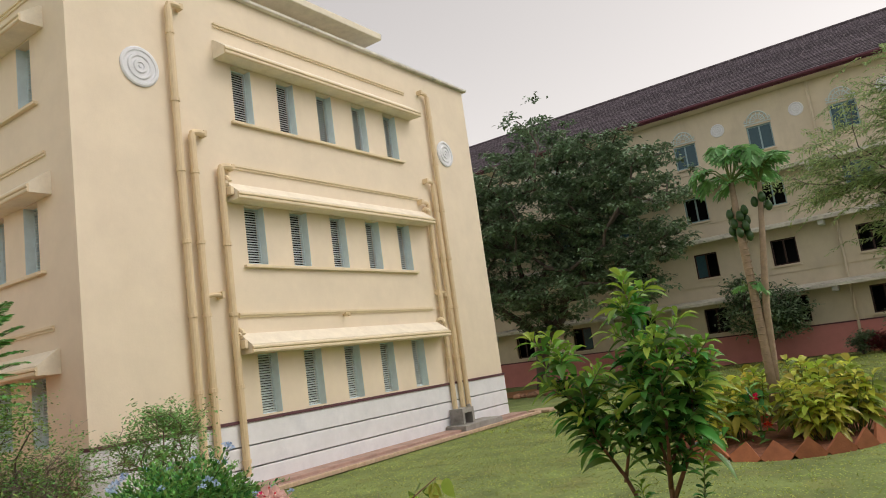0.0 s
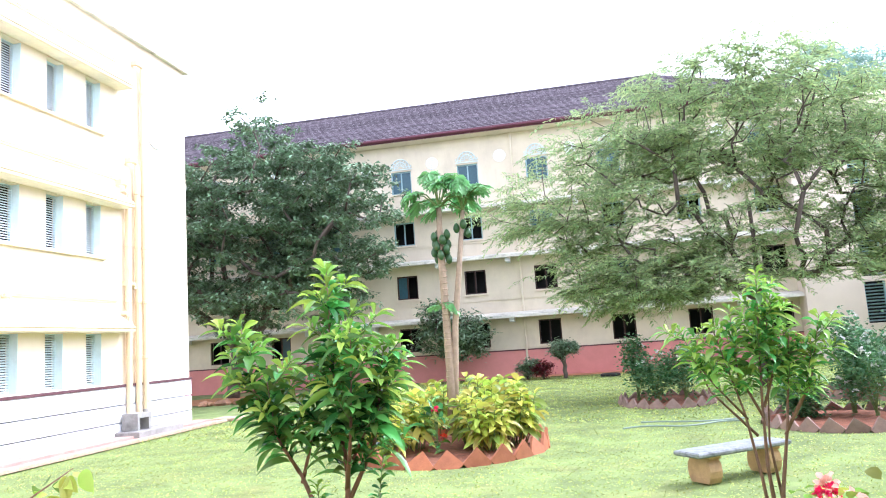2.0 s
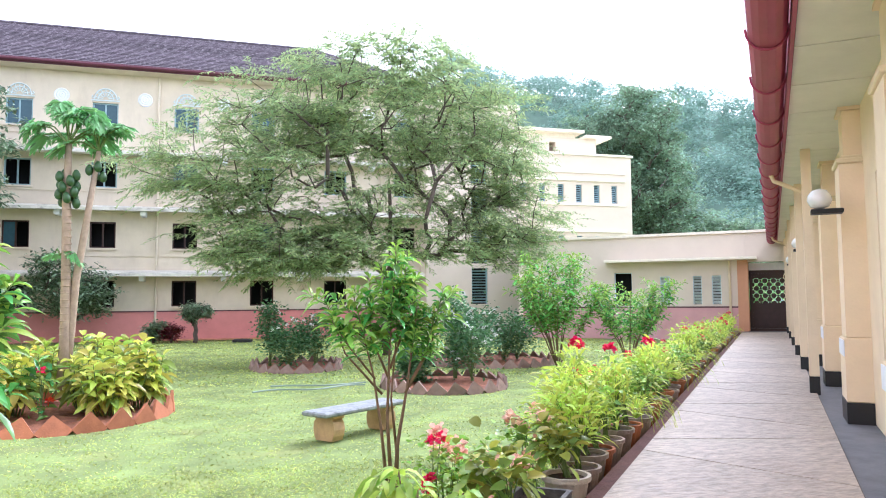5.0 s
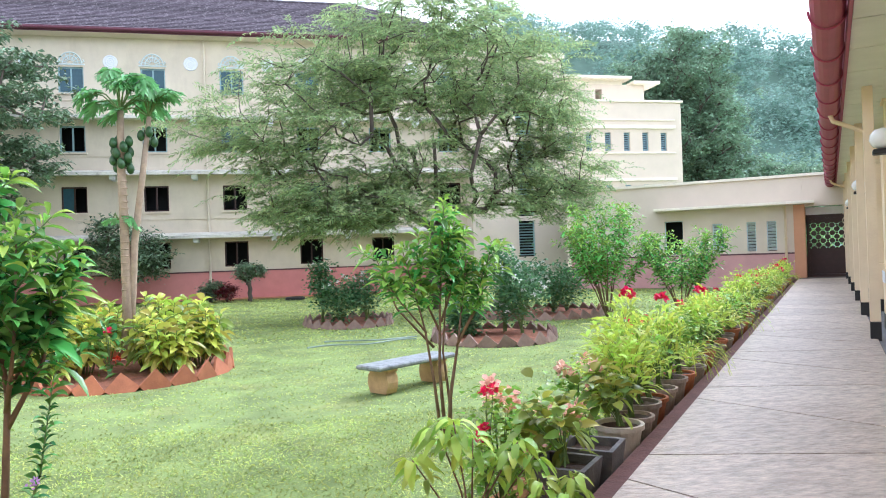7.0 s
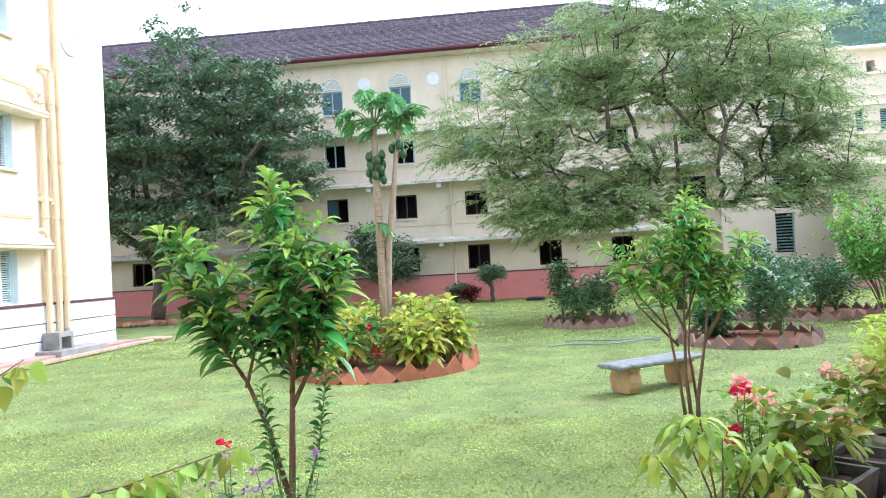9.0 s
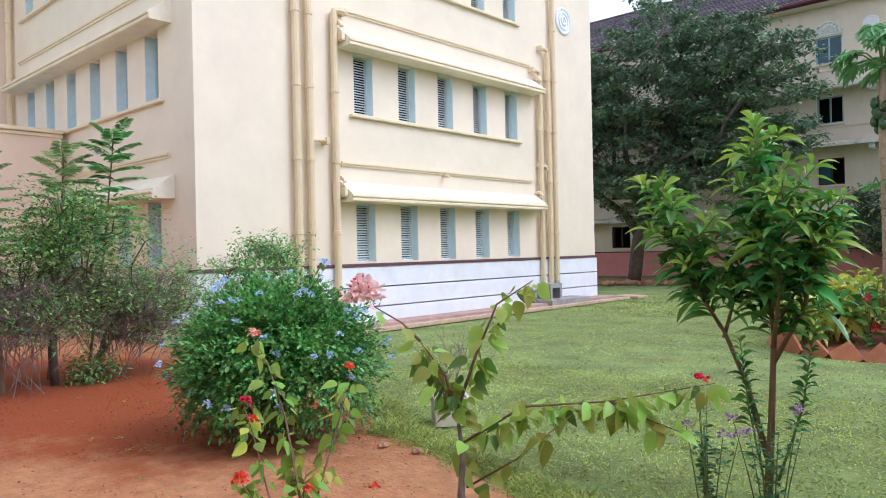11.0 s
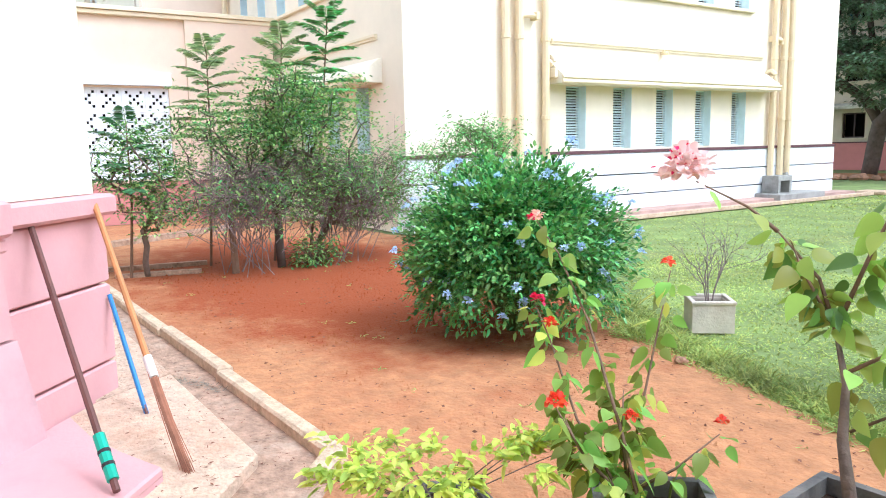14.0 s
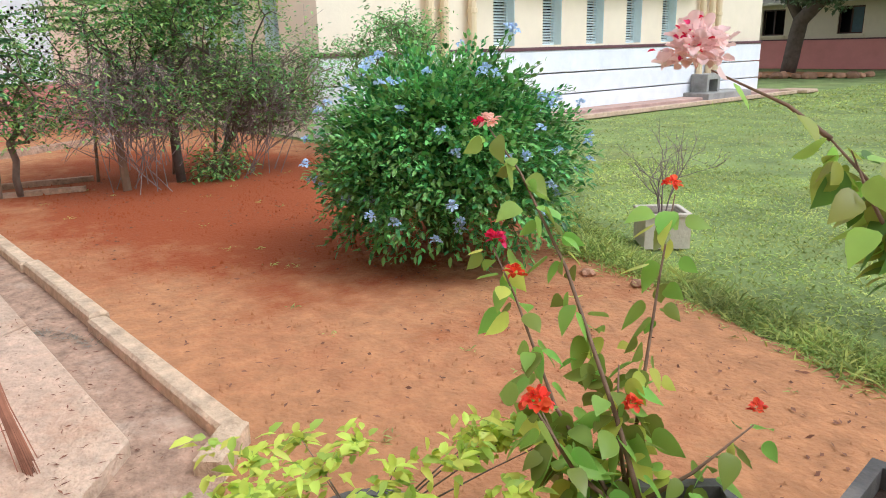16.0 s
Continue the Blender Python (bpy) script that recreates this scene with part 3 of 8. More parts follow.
def downpipe(parent, x, z0, z1, y=-0.13, r=0.08, hopper=True, mat=None):
    s = G().tube([(x, y, z0), (x, y, z1)], r, 10)
    ob = part("downpipe", s, mat or M["pipe"], parent)
    z = z0 + 0.3
    while z < z1 - 0.2:
        part("collar", G().lathe([(r, -0.045), (r + 0.018, -0.04), (r + 0.018, 0.04), (r, 0.045)], (x, y, z), 10), mat or M["pipe"], ob)
        z += 1.55
    if hopper:
        h = G().tube([(x, y, z1 - 0.02), (x + 0.02, y, z1 + 0.06), (x + 0.12, y, z1 + 0.09), (x + 0.3, y, z1 + 0.09)], r * 0.9, 8)
        h.box(x + 0.28, x + 0.36, y - 0.06, -0.001, z1 + 0.02, z1 + 0.16, 0.01)
        part("elbow", h, mat or M["pipe"], ob)
    return ob


downpipe(LB, 9.18 - YL, 0.3, 10.5)
downpipe(LB, 9.52 - YL, 0.3, 7.62)
downpipe(LB, 10.2 - YL, 0.3, 6.95)
part("elbow", G().tube([(9.54 - YL, -0.13, 4.1), (9.7 - YL, -0.13, 4.13), (9.98 - YL, -0.13, 4.13)], 0.05, 8).box(9.9 - YL, 9.98 - YL, -0.2, -0.001, 4.05, 4.2, 0.01), M["pipe"], LB)
downpipe(LB, 17.98 - YL, 0.3, 6.9, hopper=False)
downpipe(LB, 18.4 - YL, 0.3, 7.6, hopper=False)
downpipe(LB, 18.72 - YL, 0.3, 10.6, hopper=False)
for x, z in ((17.98, 6.9), (18.4, 7.62), (18.72, 10.62), (18.25, 4.1)):
    part("elbow", G().tube([(x - YL, -0.13, z - 0.05), (x - YL - 0.03, -0.13, z + 0.06), (x - YL - 0.3, -0.13, z + 0.09)], 0.06, 8).box(x - YL - 0.36, x - YL - 0.28, -0.19, -0.001, z + 0.02, z + 0.16), M["pipe"], LB)
part("spout", G().tube([(13.78 - YL, 0.0, 3.62), (13.78 - YL, -0.22, 3.6)], 0.045, 8).tube([(13.78 - YL, -0.18, 3.6), (13.62 - YL, -0.2, 3.64)], 0.03, 6), M["pipe"], LB)
sp = downpipe(LB, 0.25, 0.3, 11.0, hopper=False)
sp.matrix_basis = SIDE_M

# paved apron, drain box at the wall's foot
tagged(part("apron", G().box(XF + 0.06, XF + 0.62, YL + 0.3, YR + 0.2, 0.0, 0.12, 0.01).box(XF + 0.62, XF + 0.95, YL + 0.3, YR + 0.3, 0.0, 0.06, 0.01), M["apron"]),
                 "reddish paved apron along the white wall base", "paving", kind="structure")
tagged(part("apron_edge", G().box(XF + 0.955, XF + 1.07, YL + 0.3, YR + 0.35, 0.0, 0.09, 0.01), M["flagstone"]), "pale stone edge of the apron", "kerb", kind="structure")
dr = thing("drain_box", turn(XF + 0.06, 18.2, 0.12, 90), "grey concrete drain chamber at the downpipes' foot", "drain")
part("plinth", G().box(-0.75, 1.3, -0.72, 0.0, -0.12, 0.1, 0.02), M["grey_conc"], dr)
part("chamber", G().wall(-0.5, 0.1, 0.11, 0.55, -0.5, -0.04, [(-0.4, 0.0, 0.11, 0.42)]), M["grey_conc"], dr)
part("stub_pipe", G().tube([(0.4, -0.2, 0.1), (0.4, -0.2, 0.3), (0.4, -0.12, 0.6)], 0.07, 10), M["grey_conc"], dr)
tagged(part("stone_slab", G().box(XF + 0.5, XF + 1.3, YR + 0.45, YR + 1.1, 0.0, 0.1, 0.02), M["flagstone"]), "loose pale stone slab lying on the grass", "slab")

# ---- link block and side wing ----
LK = thing("link_block", turn(-19.0, -6.0, 0, 90), "single storey cream link with white lattice opening and pink base", "building")
gr0, gr1 = 1.77 + 6, 4.27 + 6
g = G().wall(0, 12.8, 0.95, 4.72, 0, 0.3, [(gr0, gr1, 1.0, 3.08)])
part("wall", g, M["peach"], LK)
part("base", G().box(0, 12.8, -0.04, 0.3, 0, 0.94), M["pink"], LK, "pink painted base")
part("pier", G().box(4.7 + 6, 12.79, -0.1, -0.002, 0.96, 4.72), M["peach"], LK)
part("cornice", G().box(-0.1, 12.82, -0.2, 0.32, 4.725, 4.82, 0.01).box(-0.1, 12.82, -0.14, 0.32, 4.63, 4.72, 0.01), M["cream_trim"], LK)
part("roof", G().box(0, 12.8, 0.3, 4, 4.5, 4.6), M["grey_conc"], LK)
part("lintel", G().box(gr0 - 0.15, gr1 + 0.05, -0.12, -0.002, 3.12, 3.42, 0.01), M["medallion"], LK, "white lintel")
nx, nz = 5, 4
CX, CZ = (gr1 - gr0) / nx, 2.08 / nz
pierced = [(gr0 + CX * (i + 0.5) + q * 0.078 - 0.031, gr0 + CX * (i + 0.5) + q * 0.078 + 0.031, 1.0 + CZ * (j + 0.5) + sg * q * 0.08 - 0.032, 1.0 + CZ * (j + 0.5) + sg * q * 0.08 + 0.032)
           for i in range(nx) for j in range(nz) for q in (-2, -1, 0, 1, 2) for sg in ((1, -1) if q else (1,))]
lat = G().wall(gr0, gr1, 1.0, 3.08, 0.08, 0.15, pierced)
for i in range(nx + 1):
    lat.box(gr0 + CX * i - 0.02, gr0 + CX * i + 0.02, 0.06, 0.078, 1.0, 3.08)
for j in range(nz + 1):
    lat.box(gr0, gr1, 0.064, 0.078, 1.0 + CZ * j - 0.02, 1.0 + CZ * j + 0.02)
part("lattice", lat, M["medallion"], LK, "white pierced lattice screen")
# black sheet stands for the dimness behind the screen
part("back", G().box(gr0 - 0.5, gr1 + 0.5, 1.2, 1.3, 0, 4.4), M["dark"], LK)
WG = thing("side_wing", turn(-22.9, -12.0, 0, 90), "tall peach and cream wing with window openings behind the link", "building")
part("bay", G().box(16.6, 18.8, 0.0, 0.4, 0.0, 15.0), M["peach"], WG, "peach rendered bay")
WG_M = Matrix(((0, 1, 0, 16.6), (-1, 0, 0, 14.4), (0, 0, 1, 0), (0, 0, 0, 1)))   # x towards the bay's corner, y inwards
slots = [(13.35, 13.62, z, z + 1.25) for z in (5.3, 7.1, 8.9, 10.7)]
opens = [(x, x + 3.0, z, z + 2.2) for x in (3.6, 7.95) for z in (6.8, 10.4)]
o = part("south_wall", G().wall(0, 14.0, 0, 15.0, 0, 0.4, slots + opens), M["cream_block"], WG)
o.matrix_basis = WG_M
for x0, x1, za, zb in slots:
    w = part("window", G().box(x0 - 0.1, x1 + 0.75, -0.28, -0.002, za - 0.5, za - 0.02, 0.02), M["medallion"], WG, "white sill block under a slit window")
    w.matrix_basis = WG_M
    for k in range(9):
        piece("slat", G().box(0.0, x1 - x0, -0.05, 0.05, -0.01, 0.01).mesh("slit_slat", M["slat_blue"]) if k == 0 and za < 5.5 else bpy.data.meshes["slit_slat"], w, shift(x0, 0.2, za + 0.07 + 0.138 * k) @ Matrix.Rotation(radians(-35), 4, "X"))
for x0, x1, za, zb in opens:
    w = part("window", G().box(x0, x0 + 0.07, 0.2, 0.28, za, zb).box(x1 - 0.07, x1, 0.2, 0.28, za, zb).box(x0 + 1.2, x0 + 1.3, 0.2, 0.28, za, zb).box(x0 + 0.07, x1 - 0.07, 0.2, 0.28, za, za + 0.07).box(x0 + 0.07, x1 - 0.07, 0.2, 0.28, za + 1.3, za + 1.37), M["medallion"], WG, "white window frame")
    w.matrix_basis = WG_M
    c = part("canopy", G().prism([(-0.001, zb + 0.12), (-0.001, zb + 0.3), (-0.5, zb + 0.22), (-0.5, zb + 0.12)], x0 - 0.2, x1 + 0.15), M["canopy"], WG)
    c.matrix_basis = WG_M
o = part("inner_wall", G().box(0.2, 13.2, 1.3, 1.4, 0, 14.8), M["orange_wall"], WG)
o.matrix_basis = WG_M
o = part("roof", G().box(0, 14.4, 0, 2.2, 15.005, 15.2), M["canopy"], WG)
o.matrix_basis = WG_M

# ---- far building (four storeys, tiled roof) ----
YB = 37.83
# thin earth strip added in place of the dirt splash on the pink base
sheet("wall_splash_earth", [(-3.2, 36.5), (-0.5, 36.2), (2.6, 36.3), (5.0, 36.6), (5.0, YB), (-3.2, YB)], 0.03, M["soil"], "red earth strip standing in for dirt splashed on the pink wall", cell=0.6, relief=0.04)
FX0, FX1 = -46.0, 11.0
FB = thing("long_building", turn(FX0, YB, 0, 0), "long aged cream four storey building with tiled roof and pink base", "building")
FLEN = FX1 - FX0
PITCH = 3.705
cols = [x for x in [-10.37 + PITCH * k for k in range(-9, 6)]]
rows_z = [(1.62, 2.87), (4.44, 5.69), (7.35, 8.63), (10.22, 11.47)]
WFW = 1.15
holes = [(x - FX0, x - FX0 + WFW, za, zb) for x in cols for za, zb in rows_z]
part("wall", G().wall(0, FLEN, 1.4, 13.05, 0, 0.35, holes), M["wall_far"], FB)
part("base", G().box(-0.02, FLEN + 0.02, -0.06, 0.35, 0, 1.36), M["pink"], FB, "pink painted base")
part("base_band", G().box(-0.02, FLEN + 0.02, -0.09, 0.3, 1.36, 1.42), M["maroon_line"], FB)
part("end_wall", G().box(FLEN - 0.35, FLEN, 0.36, 10, 0, 13.05).box(0, 0.35, 0.36, 10, 0, 13.05).box(0.36, FLEN - 0.36, 9.65, 10, 0, 13.05), M["wall_far"], FB)
# near-black sheet in place of the shade inside the rooms
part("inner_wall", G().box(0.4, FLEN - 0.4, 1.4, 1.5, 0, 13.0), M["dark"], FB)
ledge_prof = lambda z: [(-0.002, z - 0.12), (-0.002, z + 0.12), (-0.1, z + 0.12), (-0.95, z - 0.06), (-0.95, z - 0.2), (-0.88, z - 0.2), (-0.85, z - 0.12)]
for z in (3.25, 6.35, 9.05):
    led = part("ledge", G().prism(ledge_prof(z), 0, FLEN), M["slab_far"], FB, "weathered projecting sunshade ledge")
    part("string_course", G().box(0, FLEN, -0.05, -0.001, z + 0.78, z + 0.86), M["wall_far"], FB)
    for x in cols:
        part("beam_end", G().box(x - FX0 + 2.3, x - FX0 + 2.55, -0.72, -0.002, z - 0.42, z - 0.125, 0.03), M["medallion"], led)
for x in cols:
    for k, (za, zb) in enumerate(rows_z):
        a = x - FX0
        win = part("window", G().box(a, a + 0.07, 0.1, 0.18, za, zb).box(a + WFW - 0.07, a + WFW, 0.1, 0.18, za, zb).box(a + 0.07, a + WFW - 0.07, 0.1, 0.18, zb - 0.07, zb)
                   .box(a + 0.07, a + WFW - 0.07, 0.1, 0.18, za, za + 0.06).box(a + WFW / 2 - 0.035, a + WFW / 2 + 0.035, 0.1, 0.17, za + 0.06, zb - 0.07), M["frame_blue"] if k > 1 else M["wood_dark"], FB)
        closed = (k == 3)
        for s in range(2):
            if closed or random.random() < 0.25:
                part("pane", G().box(a + 0.07 + s * 0.5, a + 0.57 + s * 0.5, 0.13, 0.14, za + 0.06, zb - 0.07), M["glass"], win)
        part("sill", G().box(a - 0.08, a + WFW + 0.08, -0.1, -0.002, za - 0.1, za - 0.02), M["wall_far"], FB)
        if k == 3:
            # arched ornamental grille over the top windows
            o = G()
            o.box(a - 0.06, a + WFW + 0.06, -0.05, -0.002, zb + 0.08, zb + 0.14)
            cxx, zc = a + WFW / 2, zb + 0.16
            for rr in (0.5, 0.34):
                o.tube([(cxx + rr * math.cos(t), -0.03, zc + rr * 1.05 * math.sin(t)) for t in [math.pi * i / 12 for i in range(13)]], 0.035, 5)
            for t in [math.pi * (i + 0.5) / 7 for i in range(7)]:
                o.tube([(cxx + 0.14 * math.cos(t), -0.03, zc + 0.14 * math.sin(t)), (cxx + 0.5 * math.cos(t), -0.03, zc + 0.52 * math.sin(t))], 0.028, 5)
            for sx in (-1, 1):
                o.tube([(cxx + sx * 0.5, -0.03, zc + 0.03), (cxx + sx * 0.62, -0.03, zc + 0.1), (cxx + sx * 0.56, -0.03, zc + 0.18)], 0.03, 5)
            part("ornament", o, M["ornament"], FB, "pale blue arched plaster ornament")
    medallion(FB, x - FX0 + 2.36, 11.73, 0.34)
for x in cols[1::3]:
    downpipe(FB, x - FX0 + 3.0, 0.2, 12.9, y=-0.1, r=0.06, hopper=False, mat=M["wall_far"])
# hipped roof with tile courses
EZ, RZ, OV = 13.12, 16.75, 0.75
rf = part("roof", G().box(0, FLEN, 0.4, 9.6, EZ - 0.15, EZ - 0.05), M["tile_roof"], FB, "dark brown clay tiled hipped roof in courses")
ridge0, ridge1 = 5.2, FLEN - 6.3
NC = 26
for c in range(NC):
    t0, t1 = c / NC, (c + 1) / NC
    def ring(t, lift):
        y = -OV + (5.0 + OV) * t
        z = EZ + (RZ - EZ) * t + lift
        return (-OV + (ridge0 + OV) * t, y, z), (FLEN + OV - (FLEN + OV - ridge1) * t, y, z)
    a0, a1 = ring(t0, 0.05)
    b0, b1 = ring(t1, 0.0)
    c0, c1 = ring(t0, -0.0)
    course = G().add([a0, a1, b1, b0, c0, c1], [(0, 1, 2, 3), (4, 5, 1, 0)])
    # hip end
    e0, e1 = a1, (a1[0], 10.0 - a1[1], a1[2])
    h0, h1 = b1, (b1[0], 10.0 - b1[1], b1[2])
    course.add([e0, e1, h1, h0], [(0, 1, 2, 3)])
    part("tile_course", course, M["tile_roof"], rf)
part("ridge_tile", G().tube([(ridge0, 5.0, RZ + 0.02), (ridge1, 5.0, RZ + 0.02)], 0.11, 8), M["tile_roof"], rf)
part("fascia", G().box(-OV - 0.02, FLEN + OV + 0.02, -OV - 0.06, -OV - 0.01, EZ - 0.18, EZ + 0.08), M["maroon_far"], FB, "maroon painted eaves board")
part("gutter", G().tube([(-OV, -OV - 0.13, EZ - 0.05), (FLEN + OV, -OV - 0.13, EZ - 0.05)], 0.08, 8), M["maroon_far"], FB)
part("soffit", G().box(-OV, FLEN + OV, -OV, -0.002, EZ - 0.2, EZ - 0.16), M["wall_far"], FB)

# ---- stair tower and cream block ----
ST = thing("stair_tower", turn(9.6, 36.6, 0, 0), "cream stair tower with a tall louvred window strip", "building")
part("wall", G().wall(0, 5.2, 0, 12.2, 0, 0.3, [(2.5, 3.4, z, z + 1.9) for z in (1.6, 3.75, 5.9, 8.05)]), M["cream_block"], ST)
part("side_wall", G().box(4.9, 5.2, 0.31, 9, 0, 12.2).box(0, 0.3, 0.31, 9, 0, 12.2), M["cream_block"], ST)
# stairwell shade painted as a black sheet
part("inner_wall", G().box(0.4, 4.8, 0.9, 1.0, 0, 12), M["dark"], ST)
part("cornice", G().box(-0.15, 5.35, -0.15, 9, 12.2, 12.45), M["canopy"], ST)
sl = G().box(2.52, 3.38, -0.04, 0.04, -0.008, 0.008).mesh("slat_stair", M["frame_blue"])
for z in (1.6, 3.75, 5.9, 8.05):
    w = part("window", G().box(2.5, 2.55, 0.1, 0.2, z, z + 1.9).box(3.35, 3.4, 0.1, 0.2, z, z + 1.9), M["frame_blue"], ST)
    for k in range(12):
        piece("slat", sl, w, shift(0, 0.15, z + 0.1 + 0.15 * k) @ Matrix.Rotation(radians(-40), 4, "X"))
CB = thing("cream_block", turn(14.5, 45.0, 0, 0), "bright cream flat roofed block with narrow windows and stepped top", "building")
block_slat = G().box(0.0, 0.36, -0.05, 0.05, -0.006, 0.006).mesh("slat_block", M["frame_blue"])
ch = [(x, x + 0.45, z, z + 1.25) for x in [19.9 - 14.5 + 1.38 * i for i in range(-2, 5)] for z in (8.45, 4.9, 1.6)]
part("wall", G().wall(0, 12.5, 0, 11.75, 0, 0.3, ch), M["cream_block"], CB)
part("side_wall", G().box(12.2, 12.5, 0.31, 10, 0, 11.75), M["cream_block"], CB)
for x0, x1, z0, z1 in ch:
    w = part("window", G().box(x0, x0 + 0.04, 0.12, 0.2, z0, z1).box(x1 - 0.04, x1, 0.12, 0.2, z0, z1).box(x0 + 0.04, x1 - 0.04, 0.12, 0.2, z1 - 0.04, z1).box(x0 + 0.04, x1 - 0.04, 0.12, 0.2, z0, z0 + 0.04), M["frame_blue"], CB)
    for k in range(9):
        piece("slat", block_slat, w, shift(x0 + 0.045, 0.17, z0 + 0.1 + 0.13 * k) @ Matrix.Rotation(radians(50), 4, "X"))
# black sheet behind the narrow windows, shade by colour
part("inner_wall", G().box(0.4, 12.1, 0.8, 0.9, 0, 11.6), M["dark"], CB)
part("coping", G().box(-0.1, 12.62, -0.12, 10, 11.755, 11.9), M["canopy"], CB)
part("moulding", G().box(4.6, 12.0, -0.14, -0.002, 9.95, 10.2).box(4.6, 12.0, -0.1, -0.002, 10.5, 10.6).box(4.6, 12.0, -0.14, -0.002, 6.4, 6.6).box(4.6, 12.0, -0.1, -0.002, 8.25, 8.34), M["canopy"], CB)
part("upper_block", G().wall(3.6, 10.6, 11.91, 13.3, 1.5, 6.0, [(6.9, 7.4, 12.2, 12.95)]), M["cream_block"], CB)
part("upper_slab", G().box(9.6, 11.6, 1.0, 6.0, 13.31, 13.5).box(3.2, 9.4, 0.9, 6.2, 13.6, 13.78).box(3.6, 9.0, 1.6, 6.0, 13.31, 13.6), M["canopy"], CB)

# ---- annex at the walkway's end ----
UA = 33.5
AX = thing("annex", turn(0, 0), "single storey cream annex with louvred windows, pink base and thin canopy", "building")
AX.matrix_basis = turn(uw(UA, 0)[0], uw(UA, 0)[1], 0, -41.2)
ah = [(-5.06, -4.64, 1.55, 2.8), (-3.67, -3.3, 1.55, 2.8), (-2.88, -2.5, 1.55, 2.8), (-7.1, -6.3, 1.5, 3.0)]
part("wall", G().wall(-11.5, -1.5, 1.45, 4.6, 0, 0.3, ah), M["cream_block"], AX)
part("base", G().box(-11.5, -1.5, -0.04, 0.3, 0, 1.4), M["pink_light"], AX, "pink painted base")
part("base_band", G().box(-11.5, -1.5, -0.06, 0.3, 1.4, 1.46), M["maroon_line"], AX)
part("coping", G().box(-11.6, 1.5, -0.12, 5.0, 4.605, 4.72), M["canopy"], AX)
part("over_door", G().box(-1.495, 1.2, 0.0, 0.3, 3.35, 4.6), M["cream_block"], AX)
part("canopy", G().box(-7.4, -1.05, -0.8, -0.002, 3.44, 3.56, 0.01), M["canopy"], AX, "thin flat concrete canopy")
# shade of the annex rooms, drawn as near-black sheets
part("inner_wall", G().box(-11.3, -1.85, 1.0, 1.1, 0, 4.4).box(-11.5, -11.2, 0.31, 5.0, 0, 4.6), M["dark"], AX)
part("pilaster", G().box(-1.84, -1.42, -0.1, -0.003, 0.4, 3.43).box(-1.5, -1.42, 0.0, 1.1, 0.4, 3.4), M["orange_wall"], AX, "orange rendered door reveal")
downpipe(AX, -2.15, 0.2, 3.4, y=-0.1, r=0.05, hopper=False)
part("transom", G().box(-1.41, 0.2, 0.9, 1.1, 3.02, 3.34), M["medallion"], AX)
dl = part("door", G().box(-1.4, -1.3, 1.0, 1.12, 0.4, 3.0).box(0.08, 0.2, 1.0, 1.12, 0.4, 3.0).box(-1.3, 0.08, 1.0, 1.12, 2.88, 3.0).box(-1.3, 0.08, 1.03, 1.1, 0.45, 1.5).box(-1.3, 0.08, 1.0, 1.12, 1.5, 1.58), M["wood_dark"], AX, "dark varnished wooden door with lattice screen")
def disc(g, x, z, r, ya=1.03, yb=1.08, n=10):
    ring = [(x + r * math.cos(2 * math.pi * k / n), z + r * math.sin(2 * math.pi * k / n)) for k in range(n)]
    return g.add([(a, ya, b) for a, b in ring] + [(a, yb, b) for a, b in ring], [tuple(range(n)), tuple(range(2 * n - 1, n - 1, -1))] + [(k, k + n, (k + 1) % n + n, (k + 1) % n) for k in range(n)])


# pierced panel: touching discs leave cross shaped holes
lt = G()
CW, CH = 1.38 / 4, 1.3 / 4
for i in range(5):
    for j in range(5):
        x, z = -1.3 + CW * i, 1.58 + CH * j
        disc(lt, x, z, 0.05, 1.034, 1.076, 8)
        if i < 4:
            disc(lt, x + CW / 2, z, 0.106)
        if j < 4:
            disc(lt, x, z + CH / 2, 0.106)
part("lattice", lt, M["wood_dark"], dl, "dark wooden lattice with cross shaped holes")
part("passage_wall", G().box(-1.6, 1.0, 4.5, 4.6, 0, 1.2), M["wood_dark"], AX)
part("passage_lintel", G().box(-1.6, 1.0, 4.5, 4.6, 2.75, 3.4), M["wood_dark"], AX)
part("door_step", G().box(-1.41, 0.3, 0.7, 1.3, 0.3, 0.5, 0.02), M["wood_dark"], AX)
sla = G().box(0.0, 0.36, -0.075, 0.075, -0.008, 0.008).mesh("slat_annex", M["slat_blue"])
for x0, x1, z0, z1 in ah:
    w = part("window", G().box(x0, x0 + 0.03, 0.1, 0.2, z0, z1).box(x1 - 0.03, x1, 0.1, 0.2, z0, z1).box(x0 + 0.03, x1 - 0.03, 0.1, 0.2, z1 - 0.03, z1), M["jamb_blue"], AX)
    if x1 - x0 < 0.5:
        for k in range(9):
            piece("slat", sla, w, shift(x0 + 0.01, 0.15, z0 + 0.08 + 0.135 * k) @ Matrix.Rotation(radians(-40), 4, "X"))

# ---- walkway and its wing ----
WZ = 0.40
def uwbox(g, u0, u1, w0, w1, z0, z1):
    c = [uw(u, w) for u, w in ((u0, w0), (u1, w0), (u1, w1), (u0, w1))]
    vs = [(x, y, z0) for x, y, _ in c] + [(x, y, z1) for x, y, _ in c]
    return g.add(vs, [(0, 1, 2, 3), (7, 6, 5, 4), (0, 4, 5, 1), (1, 5, 6, 2), (2, 6, 7, 3), (3, 7, 4, 0)])


